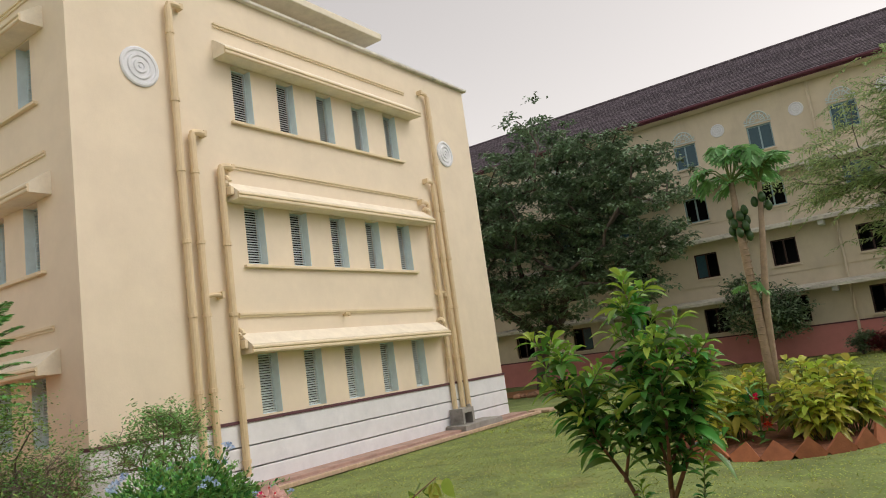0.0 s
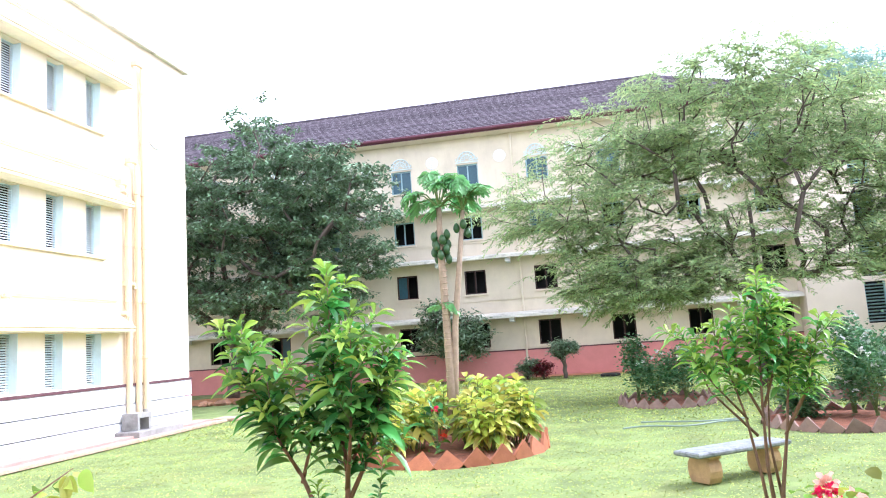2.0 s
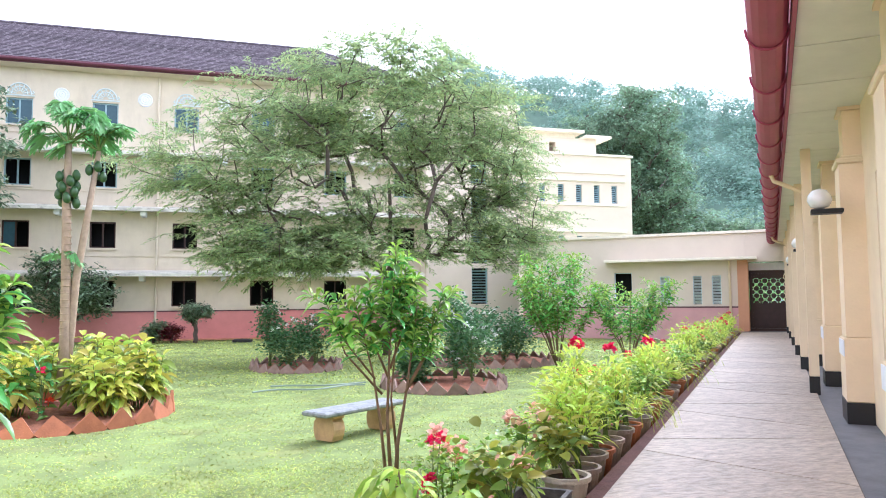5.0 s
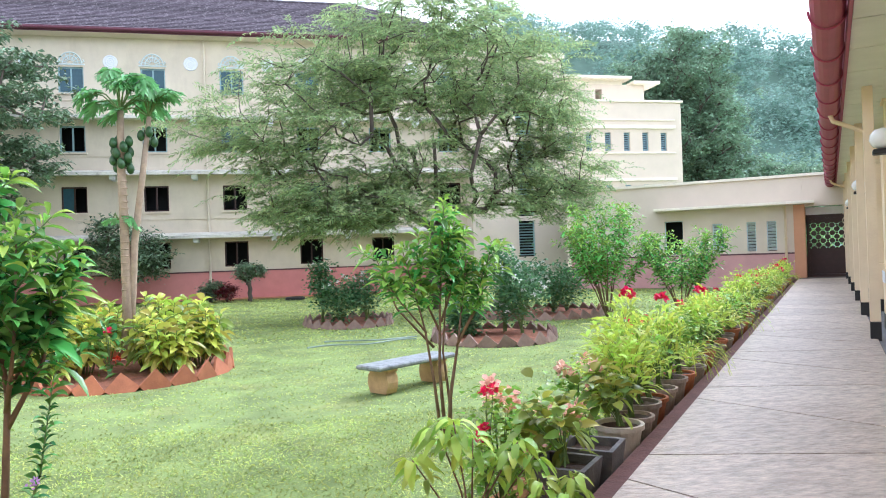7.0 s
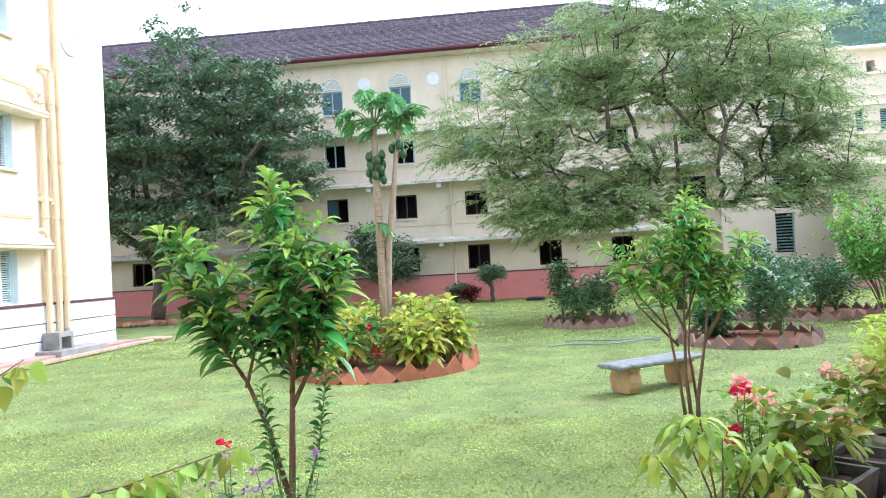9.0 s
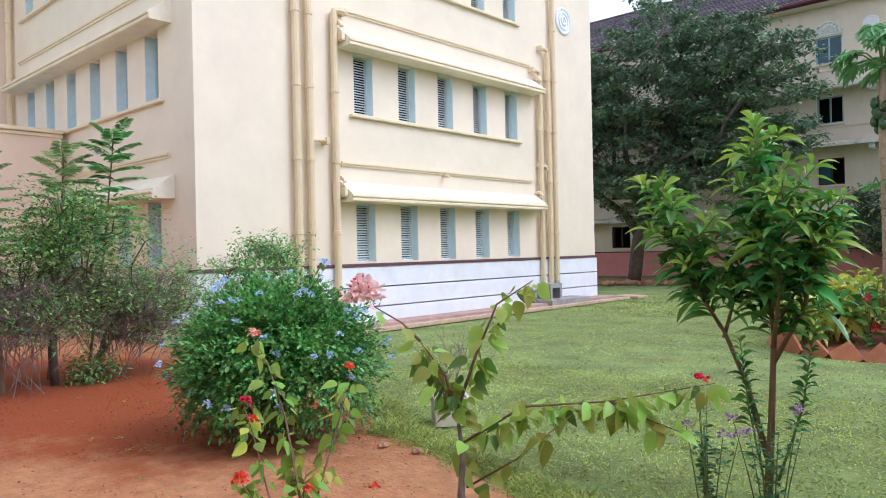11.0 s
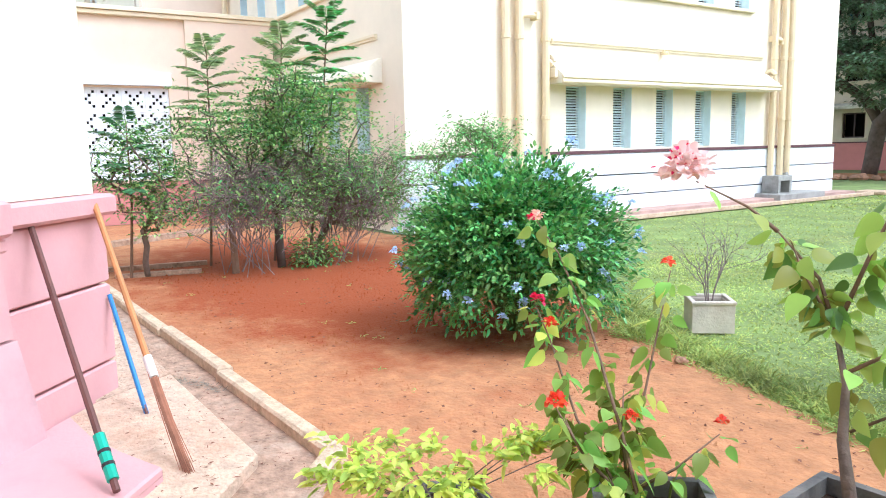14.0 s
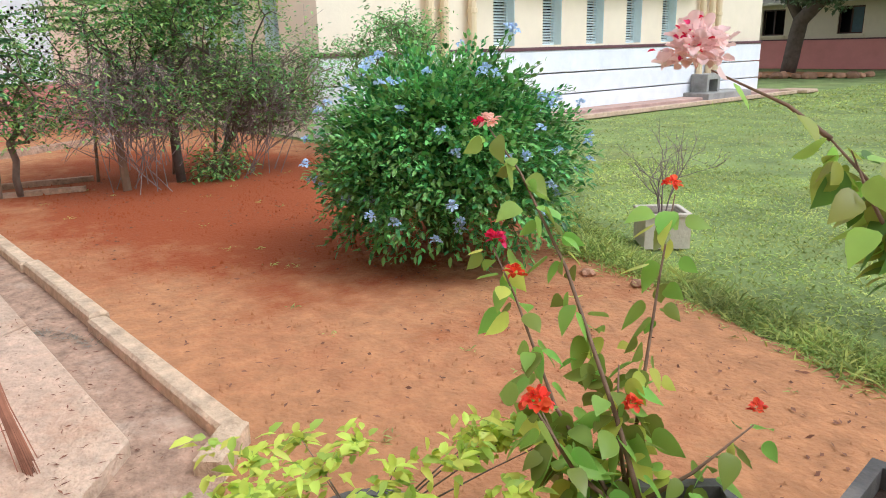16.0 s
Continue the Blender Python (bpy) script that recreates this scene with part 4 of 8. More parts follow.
WK = new("walkway", uwbox(uwbox(G(), -6, 34.6, -1.7, 0.08, 0.0, WZ - 0.012), -3.3, 2.2, -2.9, -1.705, 0.0, WZ - 0.012).mesh("walkway", M["path_joint"]))
tagged(WK, "raised walkway paved with large pinkish grey slabs", "walkway", kind="structure")
tagged(part("floor_strip", uwbox(G(), -6, 34.5, 0.085, 0.9, 0.0, WZ - 0.03), M["strip_grey"]), "slate grey floor strip beside the walkway", "floor", kind="structure")
tagged(part("edge_strip", uwbox(uwbox(G(), 2.25, 34.4, -1.86, -1.705, 0.0, WZ - 0.05), 2.25, 34.4, -2.4, -1.865, 0.0, 0.2), M["brick_edge"]), "dark red edging ledge that carries the flower pots", "ledge", kind="structure")

SZ = 4.2
CW = thing("colonnade_wing", turn(uw(34.4, 0.75)[0], uw(34.4, 0.75)[1], 0, 228.8), "cream single storey wing with pilasters along the walkway", "building")
# local: x runs back along the walkway (u = 34.4 - x), y into the wing
doors = [(x - 0.55, x + 0.55, WZ, 3.2) for x in [26.0 + 3.9 - 3.9 * i for i in range(8)]]
part("wall", G().wall(0, 41, 0.38, 5.4, -0.2, 0.1, [(d[0], d[1], 0.42, 3.2) for d in doors]), M["cream_wing"], CW)
# added black sheet: darkness seen through the door glass
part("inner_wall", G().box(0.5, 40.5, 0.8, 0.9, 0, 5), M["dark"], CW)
for d in doors:
    m = (d[0] + d[1]) / 2
    sh = part("door", G().box(d[0] + 0.002, d[0] + 0.07, -0.17, -0.08, 0.42, 3.198).box(d[1] - 0.07, d[1] - 0.002, -0.17, -0.08, 0.42, 3.198).box(d[0] + 0.07, d[1] - 0.07, -0.17, -0.08, 3.11, 3.198).box(m - 0.05, m + 0.05, -0.16, -0.09, 0.44, 3.11)
              .box(d[0] + 0.07, m - 0.05, -0.155, -0.095, 0.44, 1.1).box(m + 0.05, d[1] - 0.07, -0.155, -0.095, 0.44, 1.1).box(d[0] + 0.07, d[1] - 0.07, -0.155, -0.095, 2.52, 2.6), M["medallion"], CW, "white painted double door with glass above")
    for x0, x1 in ((d[0] + 0.07, m - 0.05), (m + 0.05, d[1] - 0.07)):
        part("pane", G().box(x0, x1, -0.13, -0.12, 1.1, 2.52).box(x0, x1, -0.13, -0.12, 2.6, 3.11), M["glass"], sh)
for u in [10.25 + 3.9 * i for i in range(-3, 7)]:
    x = 34.4 - u
    pil = part("pilaster", G().box(x - 0.3, x + 0.3, -0.46, -0.001, WZ + 0.98, SZ - 0.72, 0.012), M["cream_wing"], CW)
    part("pedestal", G().box(x - 0.325, x + 0.325, -0.485, -0.001, WZ + 0.221, WZ + 0.979, 0.012), M["cream_wing"], pil)
    part("cap", G().box(x - 0.33, x + 0.33, -0.49, -0.001, SZ - 0.719, SZ - 0.66, 0.012).box(x - 0.28, x + 0.28, -0.44, -0.001, SZ - 0.659, SZ - 0.62, 0.008), M["cream_trim"], pil)
    part("neck", G().box(x - 0.23, x + 0.23, -0.4, -0.001, SZ - 0.619, SZ - 0.06, 0.01).box(x - 0.27, x + 0.27, -0.44, -0.001, SZ - 0.059, SZ - 0.017), M["cream_wing"], pil)
    part("foot", G().box(x - 0.33, x + 0.33, -0.49, -0.001, 0.37, WZ + 0.22), M["black_paint"], pil, "black painted pilaster foot")
    part("plate", G().box(x - 0.33, x + 0.33, -0.495, -0.486, WZ + 0.76, WZ + 0.95), M["medallion"], pil, "white marble band")
    xp = x - 2.4
    if u < 9:
        continue
    po = part("post", G().box(xp - 0.07, xp + 0.07, -0.77, -0.63, WZ + 0.25, SZ - 0.017, 0.01), M["cream_wing"], CW)
    part("foot", G().box(xp - 0.072, xp + 0.072, -0.772, -0.628, 0.37, WZ + 0.25), M["black_paint"], po, "black painted post foot")
part("soffit", G().box(0, 41, -0.98, -0.001, SZ + 0.005, SZ + 0.03), M["path_joint"], CW)
bd = G().box(0.012, 1.338, -0.975, -0.002, SZ - 0.015, SZ + 0.004).mesh("soffit_board", M["soffit"])
for i in range(30):
    piece("soffit_board", bd, CW, shift(i * 1.35, 0, 0))
gut = []
for a in range(9):
    t = math.pi * (1 + a / 8)
    gut.append((-1.2 + 0.17 * math.cos(t), SZ + 0.1 + 0.2 * math.sin(t)))
gut = gut + [(p[0] * 0 + (-1.2 + 0.15 * math.cos(math.pi * (2 - a / 8))), SZ + 0.1 + 0.18 * math.sin(math.pi * (2 - a / 8))) for a, p in enumerate(gut)]
part("gutter", G().prism(gut, 0, 41), M["maroon"], CW, "maroon half round roof gutter")
for i in range(26):
    x = 1.0 + i * 1.55
    gb = G().tube([(x, -1.2 + 0.185 * math.cos(math.pi * (1 + a / 10)), SZ + 0.1 + 0.215 * math.sin(math.pi * (1 + a / 10))) for a in range(11)], 0.013, 6)
    part("gutter_strap", gb, M["maroon"], CW)
part("fascia", G().box(0, 41, -1.02, -0.985, SZ - 0.06, SZ + 0.3), M["maroon"], CW)
part("roof", G().prism([(-1.15, SZ + 0.31), (-1.15, SZ + 0.36), (6.0, SZ + 2.9), (6.0, SZ + 2.85)], 0, 41), M["tile_roof"], CW)
for u in (14.6, 30.0):
    x = 34.4 - u
    part("rain_pipe", G().tube([(x, -1.2, SZ - 0.06), (x, -1.15, SZ - 0.2), (x + 0.0, -0.85, SZ - 0.35), (x, -0.62, SZ - 0.48), (x, -0.5, SZ - 0.6)], 0.04, 8), M["pipe"], CW)
for u in (9.2, 17.0, 24.8):
    lm = thing("globe_lamp", turn(*uw(u + 0.4, 0.05, 3.02), 0), "milky glass globe lamp on a dark bracket", "lamp", "walkway lamps")
    lm.matrix_basis = turn(uw(u + 0.4, 0.05)[0], uw(u + 0.4, 0.05)[1], 3.0, 228.8)
    part("globe", G().lathe([(0.03, -0.1), (0.1, -0.07), (0.135, 0.0), (0.125, 0.06), (0.08, 0.12), (0.01, 0.14)], n=16), M["milk_glass"], lm, smooth=True)
    part("bracket", G().box(-0.1, 0.1, -0.1, 0.24, -0.16, -0.105, 0.01), M["black_paint"], lm)

# ---- near wing with the pink base ----
NW = thing("pink_base_wing", turn(uw(-3.35, -5.3)[0], uw(-3.35, -5.3)[1], 0, 138.8), "cream wing with a light pink coursed base and moulded cap", "building")
# local: x = -5.3 - w (grows to the north-west), so the corner is at x = 0 and the wall runs to negative x; y into the wing
part("wall", G().box(-9, -0.04, 0.03, 0.4, 1.36, 6.5).box(-0.44, -0.04, 0.41, 9, 1.36, 6.5), M["cream"], NW)
part("pier", G().box(-9, -1.0, -0.1, 0.028, 1.4, 6.5), M["cream"], NW)
for k, (z0, z1) in enumerate(((0.0, 0.29), (0.305, 0.79), (0.805, 1.22))):
    part("base_course", G().box(-1.08, 0, 0, 0.4, z0, z1, 0.012).box(-0.4, 0, 0.41, 9, z0, z1, 0.012), M["pink_light"], NW)
    z0, z1 = ((0.0, 0.12), (0.135, 0.7), (0.715, 1.13))[k]
    xa, xb = ((-0.86, -0.9), (-0.95, -1.03), (-1.04, -1.05))[k]
    ya, yb = ((-0.26, -0.24), (-0.22, -0.17), (-0.16, -0.14))[k]
    part("pier_course", G().add([(-9, ya, z0), (xa, ya, z0), (xa, 0.4, z0), (-9, 0.4, z0), (-9, yb, z1), (xb, yb, z1), (xb, 0.4, z1), (-9, 0.4, z1)], [(0, 3, 2, 1), (4, 5, 6, 7), (0, 1, 5, 4), (1, 2, 6, 5), (2, 3, 7, 6), (3, 0, 4, 7)]), M["pink_faded"] if k < 2 else M["pink_light"], NW, "bleached pink plaster course" if k < 2 else "")
part("cap", G().box(-1.02, 0.05, -0.06, 0.4, 1.225, 1.355, 0.02).box(-9, -1.03, -0.17, 0.4, 1.135, 1.205, 0.012).box(-9, -1.03, -0.21, 0.4, 1.21, 1.39, 0.02).box(-0.4, 0.05, 0.405, 9, 1.225, 1.355, 0.02), M["pink_light"], NW, "moulded pink cap")
part("roof", G().box(-9, 0.5, -0.5, 9, 6.5, 6.7), M["grey_conc"], NW)
stp = thing("cement_step", (0, 0, 0), "low pink painted cement step against the wing's base", "step")
foot = [uw(u, w) for u, w in ((-3.19, -4.62), (-2.88, -4.36), (-2.64, -4.22), (-2.355, -4.08), (-2.355, -3.0), (-3.19, -3.0))]
n_ = len(foot)
ring = [[(x, y, z) for x, y, _ in foot] for z in (0.02, 0.128, 0.13, 0.158)] + [[(x - 0.012 * US, y - 0.012 * UC, 0.17) for x, y, _ in foot]]
band = lambda k: [(k * n_ + q, k * n_ + (q + 1) % n_, (k + 1) * n_ + (q + 1) % n_, (k + 1) * n_ + q) for q in range(n_)]
part("riser", G().add(ring[0] + ring[1], band(0)), M["pink_light"], stp)
part("tread", G().add(ring[2] + ring[3] + ring[4], band(0) + band(1) + [tuple(range(2 * n_, 3 * n_))]), M["pink_light"], stp)

# ---- plants: tools ----
RNG = np.random.default_rng(7)


def unit(a):
    return a / np.maximum(np.linalg.norm(a, axis=-1, keepdims=True), 1e-9)


SHAPES = {
    # outline points as (share of the length, share of the width, lift), tip last
    "blade": [(0.0, 0.0), (0.45, 0.5), (1.0, 0.0)],
    "lance": [(0.0, 0.0), (0.3, 0.5), (0.7, 0.42), (1.0, 0.0)],
    "heart": [(0.0, 0.0), (0.02, 0.22), (0.12, 0.42), (0.3, 0.5), (0.5, 0.45), (0.7, 0.31), (0.87, 0.13), (1.0, 0.0)],
    "spoon": [(0.0, 0.0), (0.3, 0.16), (0.58, 0.42), (0.82, 0.46), (1.0, 0.0)],
    "arch": [(0.0, 0.0), (0.2, 0.2), (0.42, 0.44), (0.64, 0.5), (0.84, 0.3), (1.0, 0.0)],
    "round": [(0.0, 0.0), (0.2, 0.42), (0.55, 0.5), (0.85, 0.32), (1.0, 0.0)],
}


def leaf_arrays(P, D, L, W, shape="lance", droop=0.25, fold=0.15, up=None):
    """Leaves from points P along directions D. Returns vertices and triangles."""
    n = len(P)
    P, D = np.asarray(P, float), unit(np.asarray(D, float))
    L, W = np.broadcast_to(L, n)[:, None], np.broadcast_to(W, n)[:, None]
    if up is None:
        up = RNG.normal(0, 0.35, (n, 3)) + np.array([0, 0, 1.0])
    S = unit(np.cross(D, up))
    N = unit(np.cross(S, D))
    down = np.array([0, 0, -1.0])
    out = SHAPES[shape]
    verts, mid_ids = [], []
    for a, b in out:
        c = P + D * L * a + down * (droop * a * a) * L
        if b == 0:
            verts.append(c)
        else:
            verts.append(c)
            verts.append(c + S * W * b + N * W * fold * b * 2)
            verts.append(c - S * W * b + N * W * fold * b * 2)
    k = len(verts)
    V = np.stack(verts, 1).reshape(-1, 3)
    tris = []
    inner = len(out) - 2
    c = lambda i: 1 + 3 * i
    tris += [(0, c(0) + 1, c(0)), (0, c(0), c(0) + 2)]
    for i in range(inner - 1):
        a, b = c(i), c(i + 1)
        tris += [(a, a + 1, b + 1), (a, b + 1, b), (a, b, b + 2), (a, b + 2, a + 2)]
    a, tip = c(inner - 1), k - 1
    tris += [(a, a + 1, tip), (a, tip, a + 2)]
    T = (np.array(tris)[None] + (np.arange(n) * k)[:, None, None]).reshape(-1, 3)
    return V, T


def tri_mesh(name, V, T, mat):
    me = bpy.data.meshes.new(name)
    V, T = np.asarray(V, np.float32), np.asarray(T, np.int32)
    me.vertices.add(len(V))
    me.vertices.foreach_set("co", V.ravel())
    me.loops.add(T.size)
    me.loops.foreach_set("vertex_index", T.ravel())
    me.polygons.add(len(T))
    me.polygons.foreach_set("loop_start", np.arange(0, T.size, 3, dtype=np.int32))
    me.polygons.foreach_set("loop_total", np.full(len(T), 3, np.int32))
    me.materials.append(mat)
    me.update()
    me.validate()
    return me


def leaf_part(name, parent, mat, P, D, L, W, label="", origin=(0, 0, 0), **kw):
    V, T = leaf_arrays(np.asarray(P) - np.asarray(origin), D, L, W, **kw)
    return part(name, tri_mesh(name, V, T, mat), mat, parent, label, kind="stuff")


def rand_dirs(n, zlo=-1.0, zhi=1.0):
    z = RNG.uniform(zlo, zhi, n)
    a = RNG.uniform(0, 2 * math.pi, n)
    r = np.sqrt(np.maximum(1 - z * z, 0))
    return np.stack([r * np.cos(a), r * np.sin(a), z], 1)


def in_blobs(blobs, n, hollow=0.0):
    """n points inside ellipsoids (x, y, z, rx, ry, rz), more of them towards the outside."""
    vol = np.array([b[3] * b[4] * b[5] for b in blobs])
    k = RNG.choice(len(blobs), n, p=vol / vol.sum())
    r = np.maximum(RNG.uniform(0, 1, n) ** (1 / 3), hollow * RNG.uniform(0.5, 1, n))
    d = rand_dirs(n) * r[:, None]
    B = np.array(blobs)[k]
    return B[:, :3] + d * B[:, 3:6]


def skeleton_tree(base, lean, trunk_h, nodes, r_tip=0.012, power=2.3, trunk_n=5, r_max=9.0, crook=0.12):
    """Joins the nodes to a trunk, each to the nearest one that is nearer to the root; returns the branch tubes and the nodes."""
    base = np.asarray(base, float)
    pts = [base + np.array([lean[0], lean[1], trunk_h]) * t + np.append(RNG.normal(0, min(crook, 0.1) * 0.3 * min(trunk_h, 2.0), 2), 0) * (t > 0) for t in np.linspace(0, 1, trunk_n)]
    par = [-1] + list(range(trunk_n - 1))
    top = pts[-1]
    order = np.argsort(np.linalg.norm(nodes - top, axis=1))
    depth = [np.linalg.norm(p - base) for p in pts]
    for i in order:
        p = nodes[i]
        A = np.array(pts)
        d = np.linalg.norm(A - p, axis=1)
        cost = d + 0.25 * np.array(depth) + np.where(np.arange(len(pts)) < max(2, trunk_n - 3), 50, 0)
        j = int(np.argmin(cost))
        seg = d[j]
        # a crooked way there when it is long
        n_mid = int(seg / 1.3)
        prev = j
        for m in range(n_mid):
            t = (m + 1) / (n_mid + 1)
            q = pts[j] * (1 - t) + p * t + RNG.normal(0, crook, 3) * seg * 0.3 + np.array([0, 0, 0.12 * seg * math.sin(math.pi * t)])
            depth.append(depth[prev] + np.linalg.norm(q - pts[prev]))
            pts.append(q)
            par.append(prev)
            prev = len(pts) - 1
        depth.append(depth[prev] + np.linalg.norm(p - pts[prev]))
        pts.append(p)
        par.append(prev)
    n = len(pts)
    kids = [[] for _ in range(n)]
    for i, q in enumerate(par):
        if q >= 0:
            kids[q].append(i)
    load = np.ones(n)
    for i in sorted(range(n), key=lambda i: -depth[i]):
        if par[i] >= 0:
            load[par[i]] += load[i]
    rad = r_tip * load ** (1 / power)
    return pts, par, kids, rad


def branch_mesh(pts, par, kids, rad, origin, skip_below=0.0, sides=6):
    g = G()
    o = np.asarray(origin)
    started = [(0, None)]
    while started:
        i, frm = started.pop()
        chain = [i] if frm is None else [frm, i]
        radii = [rad[i]] if frm is None else [min(rad[frm], rad[i] * 1.25), rad[i]]
        cur = i
        while kids[cur]:
            ks = sorted(kids[cur], key=lambda k: -rad[k])
            for k in ks[1:]:
                if rad[k] > skip_below:
                    started.append((k, cur))
            cur = ks[0]
            chain.append(cur)
            radii.append(rad[cur])
        if len(chain) > 1:
            g.tube([tuple(np.asarray(pts[c]) - o) for c in chain], [float(r) for r in radii], sides, cap=True)
    return g


def make_tree(name, base, lean, trunk_h, blobs, n_nodes, leaves_per, leaf_l, leaf_w, spread, mat, bark, label, category="tree", r_tip=0.014, shape="blade",
              hollow=0.6, flat=0.6, droop=0.3, group="", trunk_n=5, power=2.3, gaps=0.0, sides=6, crook=0.12, dead=0.0, zdir=(-0.5, 0.6), tufts=1, tuft=0.3, spray=None):
    """A branched trunk whose twigs carry leaves in tufts, or, with spray (sprays a twig, length, leaflet pairs), in feathery sprays."""
    t = thing(name, tuple(base), label, category, group)
    nodes = in_blobs(blobs, n_nodes, hollow)
    if gaps > 0:
        keep = np.array([noise.noise(Vector(p) * 0.55) for p in nodes]) > -gaps
        nodes = nodes[keep]
    pts, par, kids, rad = skeleton_tree(base, lean, trunk_h, nodes, r_tip, power, trunk_n, crook=crook)
    part("trunk", branch_mesh(pts, par, kids, rad, base, sides=sides), bark, t, smooth=True)
    ends = np.array([pts[i] for i in range(trunk_n, len(pts))])
    if dead > 0:
        ends = ends[RNG.uniform(0, 1, len(ends)) > dead]
    if spray:
        n_sub, ln, pairs = spray
        E = np.repeat(ends, n_sub, axis=0) + RNG.normal(0, spread, (len(ends) * n_sub, 3)) * np.array([1, 1, flat])
        out = unit((E - np.asarray(base)) * np.array([1, 1, 0]))
        d = unit(out * 0.7 + RNG.normal(0, 0.6, E.shape) * np.array([1, 1, 0.35]) + np.array([0, 0, 0.12]))
        length = ln * RNG.uniform(0.5, 1.25, len(E))
        side = unit(np.cross(d, RNG.normal(0, 0.35, E.shape) + np.array([0, 0, 1.0])))
        at = lambda f: E + d * (length * f)[:, None] - np.array([0, 0, 0.3]) * (length * f * f)[:, None]
        P, D = [], []
        for j in range(pairs):
            f = (j + 0.6) / pairs
            for sg in (-1, 1):
                P.append(at(f)), D.append(side * sg + d * 0.7 + RNG.normal(0, 0.25, E.shape))
        P, D = np.concatenate(P), np.concatenate(D)
        a_, b_, c_, w = at(0.0) - np.asarray(base), at(0.5) - np.asarray(base), at(1.0) - np.asarray(base), side * r_tip * 0.5
        n = len(E)
        V = np.stack([a_ - w, a_ + w, b_ + w * 0.8, b_ - w * 0.8, c_, a_ + np.array([0, 0, r_tip * 0.8])], 1).reshape(-1, 3)
        T = (np.array([(0, 1, 2), (0, 2, 3), (3, 2, 4), (5, 0, 3), (1, 5, 2)])[None] + (np.arange(n) * 6)[:, None, None]).reshape(-1, 3)
        part("twig", tri_mesh("twig", V, T, bark), bark, t, kind="stuff")
    else:
        if tufts > 1:
            ends = np.repeat(ends, tufts, axis=0) + RNG.normal(0, tuft, (len(ends) * tufts, 3)) * np.array([1, 1, flat])
        k = np.repeat(np.arange(len(ends)), leaves_per)
        P = ends[k] + RNG.normal(0, 1, (len(k), 3)) * np.array([spread, spread, spread * flat])
        D = rand_dirs(len(k), *zdir)
    P[:, 2] = np.maximum(P[:, 2], base[2] + 0.05)
    leaf_part("crown", t, mat, P, D, leaf_l * RNG.uniform(0.6, 1.3, len(P)), leaf_w * RNG.uniform(0.7, 1.2, len(P)), shape=shape, droop=droop, origin=base)
    return t


def flower_heads(parent, name, mat, centres, radius, petals, size, origin, label=""):
    k = np.repeat(np.arange(len(centres)), petals)
    d = rand_dirs(len(k), -0.3, 1.0)
    P = np.asarray(centres)[k] + d * radius * RNG.uniform(0.3, 1.0, (len(k), 1))
    return leaf_part(name, parent, mat, P, d + RNG.normal(0, 0.5, d.shape), size * RNG.uniform(0.7, 1.2, len(k)), size * 0.9, label, origin, shape="round", droop=0.1, fold=0.3)


# ---- large trees ----
make_tree("spreading_tree", (4.9, 24.6, 0), (0.1, 0.0), 2.7,
          [(x - 0.45, y, z, rx, ry, rz) for x, y, z, rx, ry, rz in ((5.0, 24.4, 8.5, 5.0, 3.4, 1.8), (5.6, 24.4, 10.0, 3.2, 2.4, 0.8), (1.7, 24.0, 7.5, 3.2, 2.6, 1.1), (-0.5, 23.6, 6.0, 2.5, 2.2, 0.8), (-1.6, 23.3, 5.0, 1.6, 1.6, 0.6),
           (2.4, 23.2, 3.6, 3.2, 2.2, 0.8), (2.0, 23.0, 3.0, 2.4, 1.7, 0.5), (5.4, 23.3, 3.9, 2.0, 1.8, 0.8), (3.0, 23.3, 5.0, 3.2, 2.2, 0.8), (7.6, 24.0, 6.2, 2.8, 2.4, 1.4), (9.0, 24.4, 7.4, 1.8, 2.2, 1.4),
           (9.0, 24.0, 4.6, 1.7, 1.9, 1.5), (0.6, 23.0, 4.0, 1.9, 1.7, 0.9), (2.2, 22.8, 3.4, 2.1, 1.7, 0.8), (3.6, 22.9, 3.6, 2.0, 1.7, 0.9), (1.2, 23.0, 5.6, 2.4, 2.0, 0.9), (2.0, 22.9, 3.5, 2.8, 1.8, 0.7), (9.3, 23.8, 4.5, 1.9, 1.8, 1.4), (8.1, 23.6, 3.6, 1.9, 1.6, 0.9))],
          1140, 0, 0.18, 0.055, 0.3, M["lf_feather"], M["bark_dark"], "wide spreading tree with fine feathery olive foliage on the lawn", r_tip=0.0105, flat=0.26, gaps=0.3, hollow=0.55, crook=0.25, power=2.45,
          droop=0.25, dead=0.1, spray=(6, 0.95, 11))
make_tree("dense_tree", (-17.6, 33.0, 0), (0.5, -0.3), 2.2,
          [(-17.0, 32.0, 8.6, 6.5, 4.2, 3.6), (-12.2, 31.4, 8.0, 4.2, 3.2, 3.4), (-21.5, 32.0, 7.6, 4.0, 4.0, 4.0), (-15.2, 31.4, 11.7, 3.2, 3.0, 1.5), (-11.0, 31.0, 10.2, 2.4, 2.4, 1.4),
           (-14.0, 31.0, 4.6, 4.8, 3.0, 1.5), (-9.6, 30.8, 6.8, 1.8, 1.8, 1.0)],
          560, 40, 0.24, 0.12, 0.19, M["lf_dark"], M["bark_dark"], "large dense dark green tree in front of the long building", r_tip=0.03, flat=0.42, gaps=0.16, hollow=0.75, crook=0.3, shape="blade", zdir=(-0.5, 0.35), power=2.5,
          tufts=5, tuft=0.52)
